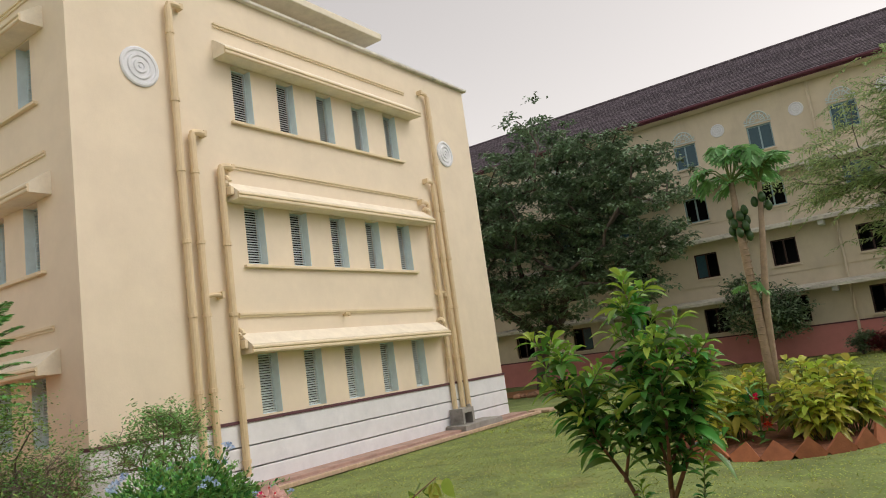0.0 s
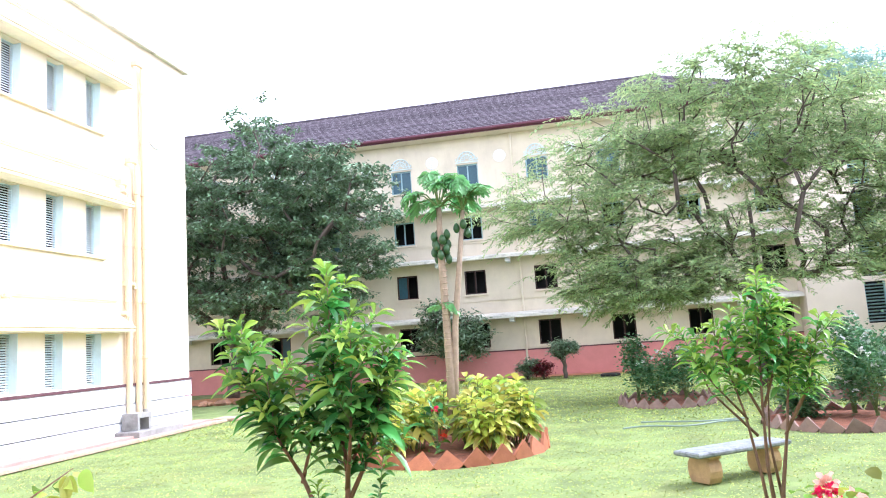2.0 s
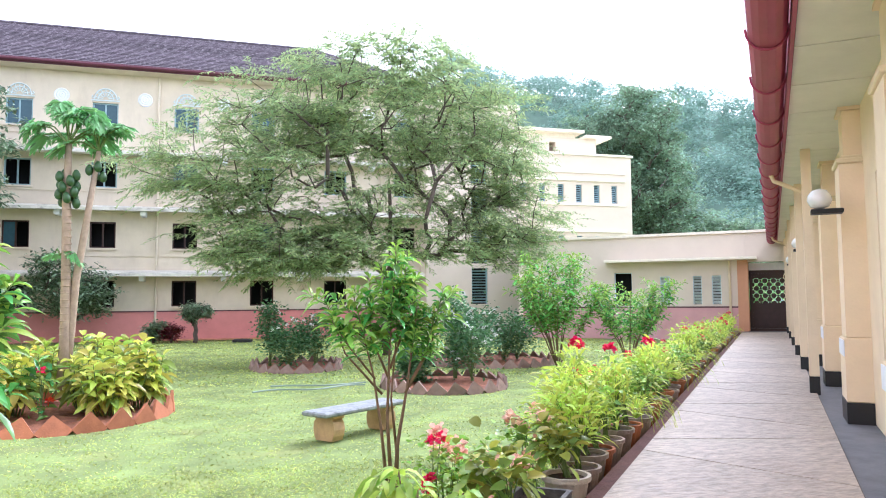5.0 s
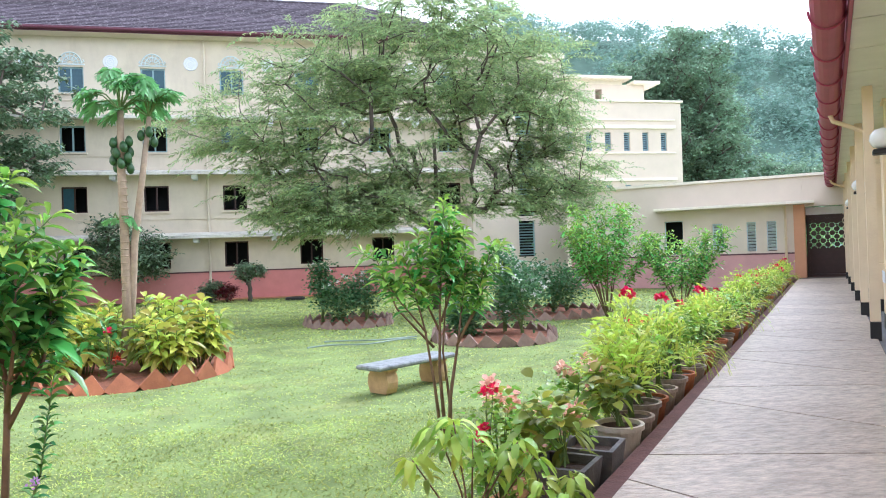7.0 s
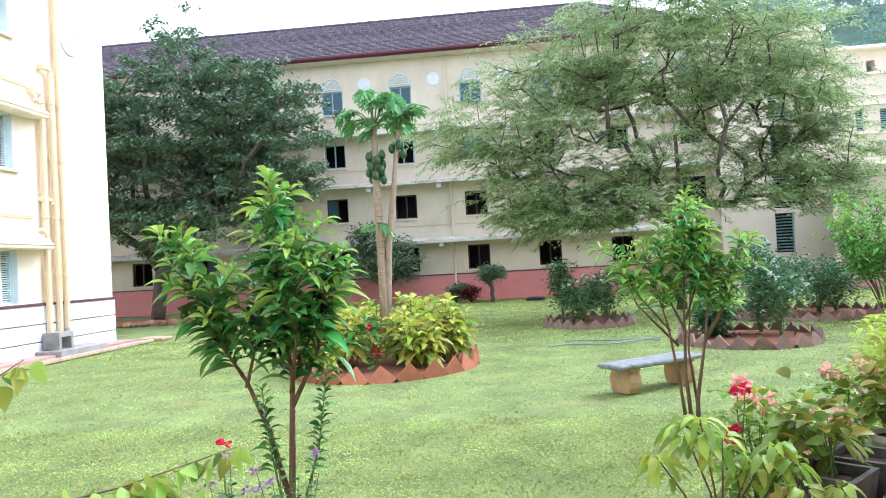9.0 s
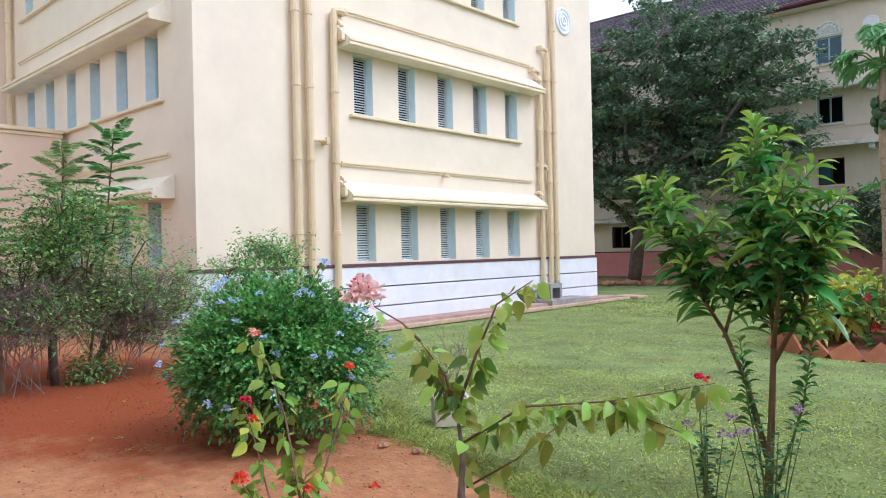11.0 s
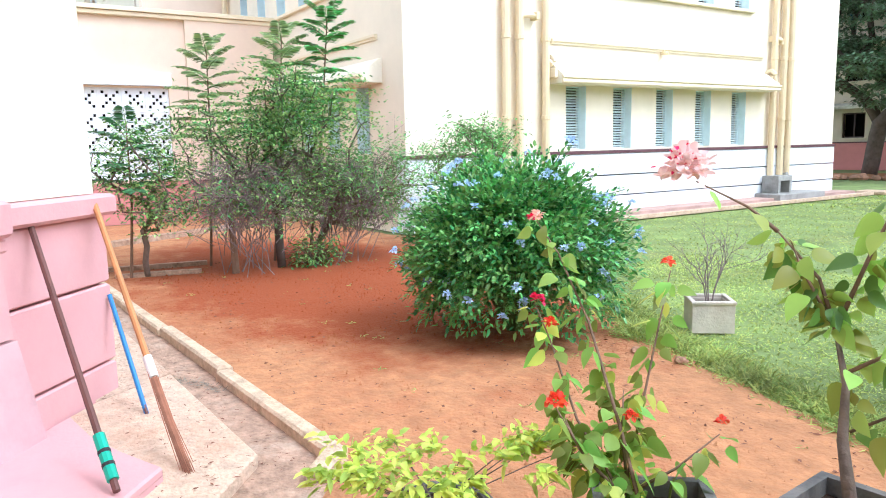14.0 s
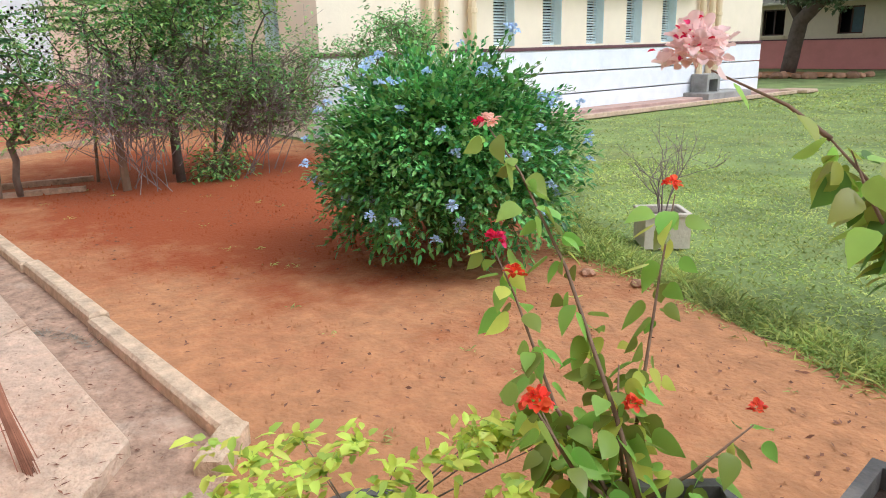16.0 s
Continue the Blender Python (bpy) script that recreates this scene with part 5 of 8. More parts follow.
make_tree("wall_shrub", (-7.3, 36.0, 0), (0.1, 0), 0.9, [(-7.2, 36.0, 2.4, 1.75, 1.2, 1.3), (-7.6, 36.0, 3.4, 0.9, 0.8, 0.8), (-6.4, 35.9, 1.8, 1.1, 1.0, 0.7)], 90, 60, 0.22, 0.09, 0.26,
          M["lf_dark"], M["bark_dark"], "dark green round shrub against the pink wall", "shrub", shape="lance")
make_tree("clipped_shrub", (-1.7, 34.8, 0), (0, 0), 0.75, [(-1.68, 34.8, 1.35, 0.68, 0.6, 0.42)], 40, 70, 0.12, 0.06, 0.12, M["lf_dark"], M["bark_dark"],
          "small mushroom shaped clipped shrub with bare stems", "shrub", shape="lance", r_tip=0.02)
make_tree("low_shrub", (-3.5, 35.4, 0), (0, 0), 0.3, [(-3.5, 35.4, 0.62, 0.5, 0.5, 0.42)], 30, 60, 0.12, 0.06, 0.14, M["lf_dark"], M["bark_dark"], "low dark clipped shrub by the pink wall", "shrub", shape="lance")
make_tree("red_leaf_shrub", (-2.75, 35.4, 0), (0, 0), 0.25, [(-2.75, 35.4, 0.5, 0.45, 0.4, 0.32)], 24, 45, 0.14, 0.06, 0.14, leaf_material("dark_red_leaf", (0.2, 0.035, 0.05)), M["bark_dark"],
          "low dark red leaved shrub by the pink wall", "shrub", shape="lance")


# ---- papaya with its bed ----
def papaya(base):
    t = thing("papaya_tree", tuple(base), "papaya tree with two pale ringed trunks and green fruit", "tree")
    b = np.array(base)
    t1 = [(0, 0, 0), (0.02, 0, 1.2), (0.0, 0.02, 2.6), (-0.02, 0.0, 3.8), (0.0, 0, 4.75)]
    t2 = [(0.05, 0.02, 0.3), (0.11, 0.03, 1.2), (0.17, 0.06, 2.2), (0.33, 0.1, 3.4), (0.5, 0.1, 4.65)]
    part("trunk", G().tube(t1, [0.12, 0.09, 0.08, 0.075, 0.055], 12), M["bark_pap"], t, smooth=True)
    part("trunk", G().tube(t2, [0.06, 0.075, 0.07, 0.06, 0.045], 12), M["bark_pap"], t, smooth=True)
    rings = G()
    for a in range(30):
        z = 0.25 + a * 0.13
        rings.lathe([(0.1 - 0.008 * z, 0), (0.109 - 0.008 * z, 0.012), (0.1 - 0.008 * z, 0.03)], (0.01, 0.005, z), 10)
    part("bark_ring", rings, M["bark_pap"], t, kind="stuff")
    fruit = G().lathe([(0.01, 0), (0.05, 0.025), (0.075, 0.08), (0.07, 0.14), (0.04, 0.2), (0.012, 0.22)], n=12).mesh("fruit", M["fruit"], True)
    for k in range(15):
        a, z = k * 2.4, 3.62 + 0.04 * k
        piece("fruit", fruit, t, pose(0.15 * math.cos(a), 0.15 * math.sin(a), z, 8 * math.cos(a), 8 * math.sin(a)) @ shift(0, 0, -0.1))
    for k in range(4):
        a = k * 1.7
        piece("fruit", fruit, t, pose(0.46 + 0.12 * math.cos(a), 0.1 + 0.1 * math.sin(a), 4.05 + 0.06 * k))
    stalks, P, D, L = G(), [], [], []
    for cx, cy, cz, n, rr in ((0.0, 0, 4.75, 12, 0.72), (0.5, 0.1, 4.65, 10, 0.6), (-0.1, 0, 2.65, 2, 0.2)):
        for k in range(n):
            a = k * 2.399 + RNG.uniform(-0.2, 0.2)
            el = RNG.uniform(0.1, 1.45)
            r = rr * RNG.uniform(0.75, 1.1)
            tip = np.array([cx + r * math.cos(a) * math.cos(el * 0.8), cy + r * math.sin(a) * math.cos(el * 0.8), cz + r * 0.95 * math.sin(el)])
            mid = (np.array([cx, cy, cz]) + tip) / 2 + np.array([0, 0, 0.12])
            stalks.tube([(cx, cy, cz), tuple(mid), tuple(tip)], [0.018, 0.014, 0.01], 5)
            out = unit(np.array([math.cos(a), math.sin(a), RNG.uniform(-1.5, 0.25)]))
            side = unit(np.cross(out, np.array([0.2 * RNG.normal(), 0.2 * RNG.normal(), 1.0])))
            sc = RNG.uniform(0.8, 1.15) * (1.0 if n > 3 else 0.7)
            for f in range(9):
                q = (f - 4) / 4 * 2.35
                d = out * math.cos(q) + side * math.sin(q) + RNG.normal(0, 0.06, 3)
                ll = 0.37 * (1 - 0.28 * abs(q) / 2.35) * sc
                P.append(tip), D.append(d), L.append(ll)
                e = np.cross(unit(d), unit(np.cross(out, side)))
                for at_, sg in ((0.42, 1), (0.42, -1), (0.66, 1), (0.66, -1)):
                    P.append(tip + unit(d) * ll * at_ - np.array([0, 0, 0.4 * at_ * at_ * ll])), D.append(d + e * sg * 0.9), L.append(ll * 0.42)
    part("leaf_stalk", stalks, M["stem_green"], t, kind="stuff")
    P, D, L = np.array(P), np.array(D), np.array(L)
    leaf_part("crown", t, M["lf_papaya"], P, D, L, L * 0.36, shape="lance", droop=0.4, fold=0.1)
    return t


papaya((-3.2, 15.2, 0.1))


def zigzag_bed(name, cx, cy, rx, ry, mat, label, tile=0.42, a0=0.0, a1=2 * math.pi, z=0.0):
    n = 40
    poly = [(cx + rx * math.cos(2 * math.pi * i / n), cy + ry * math.sin(2 * math.pi * i / n)) for i in range(n)]
    sheet(name.replace("edging", "soil"), poly, 0.035, M["bed_soil"], "dark earth of a round planting bed", cell=0.4, relief=0.05)
    t = thing(name, (cx, cy, 0), label, "edging")
    s = tile / 2
    me = G().prism([(-s, 0.0), (0, -s * 0.9), (s, 0.0), (0, s * 1.0)], -0.025, 0.025, "y").mesh("edging_tile", mat)
    ln, a = 0.0, a0
    while a < a1:
        x, y = rx * math.cos(a), ry * math.sin(a)
        tx, ty = -rx * math.sin(a), ry * math.cos(a)
        sp = math.hypot(tx, ty)
        piece("edging_tile", me, t, pose(x, y, 0.03, RNG.uniform(-16, 12) - 10, RNG.uniform(-11, 11), math.degrees(math.atan2(ty, tx)) + RNG.uniform(-6, 6)))
        a += tile * 0.93 / sp
    return t


zigzag_bed("tile_edging", -2.95, 13.95, 1.75, 2.05, M["terracotta"], "terracotta tiles set on their corners round a bed", 0.5)
zigzag_bed("tile_edging", 4.25, 15.7, 1.35, 1.6, M["brown_tile"], "dark brown tiles set on their corners round a bed", 0.43)
zigzag_bed("tile_edging", 1.55, 21.0, 1.25, 1.6, M["brown_tile"], "dark brown tiles set on their corners round a bed", 0.43)
zigzag_bed("tile_edging", 7.2, 20.6, 1.9, 1.9, M["brown_tile"], "dark brown tiles set on their corners round a bed", 0.43)


def clump(name, base, blobs, n_nodes, per, l, w, mat, stem, label, category="shrub", spread=0.12, shape="lance", droop=0.3, group="", r_tip=0.006, flowers=(), trunk_h=0.15, zdir=(-0.4, 0.7), hollow=0.6, stem_part="stem", max_stems=60):
    """A bush: many stems from one foot, leaves in tufts; flowers: (material, how many, radius, petals, petal size, part name)."""
    t = thing(name, tuple(base), label, category, group)
    nodes = in_blobs(blobs, n_nodes, hollow)
    nodes[:, 2] = np.maximum(nodes[:, 2], base[2] + 0.06)
    g = G()
    b = np.array(base)
    for q in nodes[: min(len(nodes), max_stems)]:
        d = q - b
        m1, m2 = b + d * 0.35 * np.array([0.6, 0.6, 1.1]), b + d * 0.7 * np.array([0.9, 0.9, 1.05])
        g.tube([tuple(RNG.normal(0, 0.02, 3) * np.array([1, 1, 0])), tuple(m1 - b), tuple(m2 - b), tuple(d)], [r_tip * 2, r_tip * 1.6, r_tip * 1.2, r_tip * 0.7], 5)
    part(stem_part, g, stem, t, kind="stuff")
    k = np.repeat(np.arange(len(nodes)), per)
    P = nodes[k] + RNG.normal(0, spread, (len(k), 3))
    P[:, 2] = np.maximum(P[:, 2], base[2] + 0.03)
    out = unit(P - (b + np.array([0, 0, 0.2])))
    D = out * 0.7 + rand_dirs(len(k), *zdir)
    leaf_part("foliage", t, mat, P, D, l * RNG.uniform(0.6, 1.3, len(k)), w * RNG.uniform(0.7, 1.25, len(k)), shape=shape, droop=droop, origin=base)
    for fm, n, r, petals, size, nm in flowers:
        mid = nodes.mean(axis=0) * np.array([1, 1, 0.8]) + b * np.array([0, 0, 0.2])
        outer = nodes[np.argsort(-np.linalg.norm((nodes - mid) * np.array([1, 1, 1.4]), axis=1))[: max(n * 3, 1)]]
        c = outer[RNG.choice(len(outer), min(n, len(outer)), replace=False)]
        c = c + unit(c - b) * spread * 1.1
        for cc in c:
            flower_heads(t, nm, fm, [cc], r, petals, size, base)
    return t


# croton bushes in the papaya's bed
def croton(x, y, h, r, n, mat):
    """Upright stems that carry large stiff leaves in whorls from the foot to the tip."""
    t = thing("croton_bush", (x, y, 0.05), "variegated yellow green croton bush in the round bed", "shrub", "croton bushes")
    g, P, D, L = G(), [], [], []
    for k in range(n):
        a = k * 2.399
        q = r * math.sqrt((k + 0.5) / n) * RNG.uniform(0.7, 1.1)
        tip = np.array([q * math.cos(a), q * math.sin(a), h * RNG.uniform(0.62, 0.95) * (1 - 0.25 * q / r)])
        g.tube([(tip[0] * 0.35, tip[1] * 0.35, 0), tuple(tip * np.array([0.75, 0.75, 0.5])), tuple(tip)], [0.012, 0.01, 0.006], 5)
        m = int(tip[2] / 0.05)
        for j in range(m):
            f = 0.3 + 0.7 * (j + 0.5) / m
            az = j * 2.399 + a
            lift = -0.1 + 1.5 * f ** 4
            P.append(tip * np.array([0.35 + 0.65 * f, 0.35 + 0.65 * f, f])), D.append([math.cos(az), math.sin(az), lift + RNG.normal(0, 0.25)]), L.append(RNG.uniform(0.22, 0.34))
    part("stem", g, M["stem_green"], t, kind="stuff")
    leaf_part("foliage", t, mat, np.array(P), np.array(D), np.array(L), np.array(L) * 0.42, shape="round", droop=0.5, fold=0.3)


for x, y, h, r, n in [(-2.15, 13.2, 1.1, 0.5, 14), (-1.75, 13.9, 1.3, 0.55, 15), (-2.6, 13.8, 1.15, 0.45, 12), (-2.5, 14.5, 1.5, 0.5, 12), (-3.95, 12.9, 1.15, 0.5, 12), (-4.0, 14.3, 1.35, 0.55, 12), (-3.6, 13.7, 1.25, 0.45, 11), (-3.6, 15.3, 1.35, 0.5, 10), (-2.2, 15.4, 1.3, 0.5, 10)]:
    croton(x, y, h, r, n, M["lf_croton"])
clump("canna_plant", (-3.1, 13.2, 0.05), [(-3.1, 13.2, 0.5, 0.14, 0.14, 0.36)], 8, 6, 0.3, 0.1, M["lf_bright"], M["stem_green"], "red flowered plant at the edge of the round bed", "plant",
      flowers=[(M["fl_red"], 1, 0.055, 20, 0.055, "flower"), (M["fl_orange"], 1, 0.05, 16, 0.06, "flower")])
# rose beds
def rose(x, y, h, r, white, leaf="lf_rose", z=0.05):
    fl = [(M["fl_white"], white + 2, 0.04, 12, 0.05, "flower")] if white else []
    return clump("rose_bush", (x, y, z), [(x, y, h * 0.62, r, r, h * 0.42)], 75, 20, 0.105, 0.06, M[leaf], M["stem_green"], "grey green rose bush with small white flowers" if white else "grey green rose bush in a bed",
                 group="rose bushes", spread=0.12, shape="lance", flowers=fl, r_tip=0.004, max_stems=22)


for x, y, h, r, wf in [(4.95, 15.8, 1.5, 0.68, 22), (4.75, 16.4, 1.95, 0.5, 16), (3.75, 16.3, 0.7, 0.35, 3), (1.3, 20.6, 1.2, 0.5, 5), (2.1, 21.0, 1.35, 0.5, 4), (0.85, 21.3, 1.75, 0.3, 4),
                       (6.6, 20.3, 1.6, 0.8, 10), (7.6, 20.6, 1.5, 0.8, 8), (8.2, 21.0, 1.3, 0.7, 5)]:
    rose(x, y, h, r, wf)


# ---- saplings and tall shrubs on the lawn ----
def sapling(name, base, stems, label, mat_low, mat_top, leaf=0.17, per=44, twigs=5.5, twig=0.27):
    """stems: points from the foot up, radius, share left bare. Twigs leave the upper part; rosettes of arching leaves cover twigs and tips."""
    t = thing(name, tuple(base), label, "sapling")
    low, top = ([], [], []), ([], [], [])

    def leafy(a0, a1, n, young, scale=1.0):
        ax = unit(a1 - a0)
        s1 = unit(np.cross(ax, np.array([0.3, 0.2, 1.0])))
        s2 = np.cross(ax, s1)
        ang = RNG.uniform(0, 6)
        for k in range(n):
            f = (k + 0.5) / n
            ang += 2.399
            tilt = 0.15 + 0.6 * f ** 3
            d = (s1 * math.cos(ang) + s2 * math.sin(ang)) * (1 - 0.35 * f) + ax * tilt + np.array([0, 0, 0.62])
            ln = leaf * scale * (1.15 - 0.4 * f) * RNG.uniform(0.75, 1.2)
            young_here = young and f > 0.35
            dst = top if young_here else low
            ln *= 1.2 if young_here else 1.0
            dst[0].append(a0 + (a1 - a0) * f), dst[1].append(d), dst[2].append(ln)

    for pts, r0, start in stems:
        pts = [np.array(p, float) for p in pts]
        n = len(pts)
        part("stem", G().tube([tuple(p) for p in pts], [r0 * (1 - 0.75 * i / (n - 1)) for i in range(n)], 8), M["stem_red"] if r0 > 0.011 else M["stem_green"], t, smooth=True)
        seg = [np.linalg.norm(pts[i + 1] - pts[i]) for i in range(n - 1)]
        tot = sum(seg)
        def along(s):
            d, i = s * tot, 0
            while i < n - 2 and d > seg[i]:
                d -= seg[i]
                i += 1
            return pts[i] + (pts[i + 1] - pts[i]) * min(d / seg[i], 1)
        cuts = np.linspace(start, 1.0, 5)
        for q in range(4):
            leafy(along(cuts[q]), along(cuts[q + 1]), max(2, int(per * tot * (1 - start) / 4)), q == 3, 1.0 if r0 > 0.0115 else 0.62)
        tw = G()
        m = int(twigs * tot * (1 - start) * 2.2) if r0 > 0.011 else 0
        for k in range(m):
            c = along(start + (0.93 - start) * (k + RNG.uniform()) / m)
            az = k * 2.399 + RNG.uniform(-0.4, 0.4)
            d = unit(np.array([math.cos(az), math.sin(az), RNG.uniform(0.35, 1.0)]))
            e = c + d * twig * RNG.uniform(0.6, 1.25)
            tw.tube([tuple(c), tuple((c + e) / 2 - np.array([0, 0, 0.015])), tuple(e)], [0.006, 0.005, 0.003], 5)
            leafy(c * 0.7 + e * 0.3, e, 11, e[2] > pts[-1][2] * 0.8, 0.9)
        if tw.v:
            part("twig", tw, M["stem_green"], t, kind="stuff")
    for nm, (Pp, Dd, Ln), mt, w, lb in (("foliage", low, mat_low, 0.33, ""), ("young_foliage", top, mat_top, 0.23, "yellow green young leaves")):
        leaf_part(nm, t, mt, Pp, Dd, np.array(Ln), np.array(Ln) * w, lb, shape="arch", droop=0.52, fold=0.3)
    return t


sapling("sapling", (-2.02, 5.3, 0.0), [
    ([(0, 0, 0), (0.03, 0.0, 0.5), (0.06, 0, 1.1), (-0.02, 0.02, 1.8), (-0.05, 0.03, 2.55)], 0.03, 0.42),
    ([(0.0, 0, 0.25), (-0.13, 0.0, 0.75), (-0.28, 0, 1.1), (-0.58, 0, 1.55), (-0.74, 0.02, 2.2)], 0.024, 0.48),
    ([(-0.28, 0, 1.05), (-0.2, 0.05, 1.4), (-0.14, 0.1, 1.85)], 0.015, 0.3),
    ([(0.05, 0, 0.9), (0.25, 0.05, 1.3), (0.36, 0.05, 2.0)], 0.02, 0.3),
    ([(0.05, 0, 1.0), (0.15, -0.15, 1.4), (0.2, -0.2, 2.1)], 0.018, 0.3),
    ([(0.1, 0, 1.2), (0.24, 0.1, 1.5), (0.36, 0.12, 1.85)], 0.012, 0.3),
    ([(-0.3, 0, 1.12), (-0.42, -0.1, 1.4), (-0.46, -0.14, 1.8)], 0.012, 0.3),
    ([(0.06, 0.02, 0.1), (0.22, 0.03, 0.6), (0.32, 0.03, 1.25)], 0.011, 0.3),
    ([(-0.02, -0.02, 0.1), (-0.1, -0.06, 0.6), (-0.14, -0.08, 1.05)], 0.009, 0.35),
], "young tree with red brown stems and arching glossy green leaves", M["lf_bright"], M["lf_tip"], 0.225, per=80, twigs=5.4, twig=0.27)
sapling("sapling", (1.22, 7.45, 0.0), [
    ([(0, 0, 0), (-0.06, 0, 0.6), (-0.14, 0.0, 1.15), (-0.34, 0.02, 1.95)], 0.02, 0.66),
    ([(0.04, 0, 0), (0.0, 0, 0.7), (0.02, 0.0, 1.3), (0.1, 0.02, 2.42)], 0.022, 0.6),
    ([(0.08, 0, 0), (0.1, 0, 0.45), (0.2, 0.0, 1.0), (0.32, 0.02, 1.85)], 0.026, 0.66),
    ([(0.1, 0.02, 0.35), (0.05, 0.05, 0.9), (0.18, 0.1, 2.2)], 0.016, 0.58),
    ([(0.02, 0.0, 1.1), (-0.15, 0.06, 1.5), (-0.16, 0.08, 2.1)], 0.014, 0.35),
    ([(0.03, 0.0, 1.2), (0.2, 0.1, 1.6), (0.22, 0.12, 2.2)], 0.014, 0.35),
    ([(-0.12, 0, 1.1), (-0.36, 0.0, 1.4), (-0.55, 0.0, 1.68)], 0.012, 0.35),
    ([(0.2, 0, 1.0), (0.4, 0.0, 1.35), (0.5, 0.05, 1.7)], 0.012, 0.35),
    ([(-0.05, 0, 0.95), (-0.4, 0.1, 1.35), (-0.62, 0.12, 1.95)], 0.014, 0.58),
    ([(0.18, 0, 0.95), (0.45, 0.0, 1.4), (0.6, 0.05, 2.0)], 0.014, 0.58),
], "young tree with several bare stems and a leafy bright green head", M["lf_mid"], M["lf_tip"], 0.195, per=62, twigs=4.6, twig=0.26)
for x, y, top, r, n in ((8.5, 18.8, 3.1, 1.1, 10), (10.4, 18.2, 2.65, 0.95, 8)):
    st = []
    for k in range(n):
        a, q = k * 2.399 + RNG.normal() * 0.35, r * (0.3 + 1.0 * ((k + 0.5) / n) ** 0.5) * RNG.uniform(0.75, 1.25)
        h = top * RNG.uniform(0.6, 1.03)
        st.append(([(0.04 * math.cos(a), 0.04 * math.sin(a), 0), (q * 0.3 * math.cos(a), q * 0.3 * math.sin(a), h * 0.3), (q * 0.7 * math.cos(a), q * 0.7 * math.sin(a), h * 0.62), (q * math.cos(a), q * math.sin(a), h)], 0.022, 0.36))
    sapling("tall_shrub", (x, y, 0), st, "tall bright green shrub with many spreading bare stems", M["lf_mid"], M["lf_tip"], 0.22, per=46, twigs=6.0, twig=0.5)
# ---- blue flowered bush and the shrubs on the red earth ----
def shoot_bush(name, base, dome, n, per, l, w, mat, label, flowers, stray=0.12):
    """A dome of arching leafy shoots; dome: centre x y z and three radii. Flowers: material, heads, radius, petals, size."""
    t = thing(name, tuple(base), label, "bush")
    b, c, r = np.array(base), np.array(dome[:3]), np.array(dome[3:])
    dirs = rand_dirs(n, -0.62, 1.0)
    lump = np.array([noise.noise(Vector(d) * 2.6) + 0.6 * noise.noise(Vector(d) * 6.0) for d in dirs])
    tips = c + dirs * r * (1 + 0.2 * lump + RNG.normal(0, stray * 0.35, n) + stray * 1.6 * (RNG.uniform(0, 1, n) > 0.94) * (dirs[:, 2] > 0.2))[:, None]
    tips[:, 2] = np.maximum(tips[:, 2], base[2] + 0.05)
    g, P, D, L = G(), [], [], []
    for k in range(n):
        inner = c + (tips[k] - c) * 0.45 + np.array([0, 0, 0.12])
        way = tips[k] - inner
        sag = np.array([0, 0, -0.1 * np.linalg.norm(way) * (1.2 - dirs[k, 2])])
        at = lambda f: inner + way * f + sag * f * f
        if k % 5 == 0:
            g.tube([tuple(0.1 * (inner - b) * np.array([1, 1, 0])), tuple(inner - b), tuple(at(0.5) - b), tuple(at(1.0) - b)], [0.009, 0.007, 0.005, 0.002], 4)
        ax = unit(way)
        s1 = unit(np.cross(ax, np.array([0.2, 0.1, 1.0])))
        s2 = np.cross(ax, s1)
        for j in range(per):
            f = 0.12 + 0.9 * (j + 0.5) / per
            q = j * 2.399 + k
            P.append(at(f) + RNG.normal(0, 0.012, 3)), D.append((s1 * math.cos(q) + s2 * math.sin(q)) * 0.9 + ax * (0.5 + 0.8 * f ** 3) + np.array([0, 0, 0.45])), L.append(l * RNG.uniform(0.65, 1.25) * (1.1 - 0.35 * f))
    part("stem", g, M["stem_green"], t, kind="stuff")
    P, D, L = np.array(P), np.array(D), np.array(L)
    leaf_part("foliage", t, mat, P, D, L, L * w / l, shape="lance", droop=0.15, origin=base)
    fm, heads, fr, petals, size = flowers
    for k in RNG.choice(np.nonzero((np.arange(n) % 5 == 0) & (dirs[:, 2] > -0.45))[0], heads, replace=False):
        flower_heads(t, "flower", fm, [tips[k] + unit(tips[k] - c) * 0.04], fr, petals, size, base)
    return t


shoot_bush("plumbago_bush", (-6.12, 4.15, 0.0), (-6.1, 4.15, 0.68, 0.98, 0.95, 0.78), 1250, 22, 0.074, 0.033, M["lf_bush"], "dense rounded green bush with pale blue flowers on red earth", (M["fl_blue"], 80, 0.03, 20, 0.026))
TR = np.random.default_rng(11)
tufts = [(TR.uniform(-11.9, -9.9), TR.uniform(2.5, 5.0), TR.uniform(0.95, 1.9)) for _ in range(22)] + [(-10.9 + TR.normal() * 0.45, 3.75 + TR.normal() * 0.45, TR.uniform(1.6, 2.5)) for _ in range(16)]
tufts = [(x, y, min(z, 2.5 - 0.7 * max(0.0, y - 4.0))) for x, y, z in tufts]
make_tree("thicket_shrub", (-10.76, 3.77, 0.0), (-0.02, 0.0), 1.05, [(x, y, z, *RNG.uniform(0.3, 0.6, 2), RNG.uniform(0.2, 0.42)) for x, y, z in tufts], 520, 6, 0.062, 0.026, 0.08,
          M["lf_dusty"], M["bark_dark"], "tall dusty green shrub with thin bare twigs on red earth", "shrub", shape="lance", r_tip=0.0042, trunk_n=4, crook=0.35, dead=0.15, tufts=6, tuft=0.2)
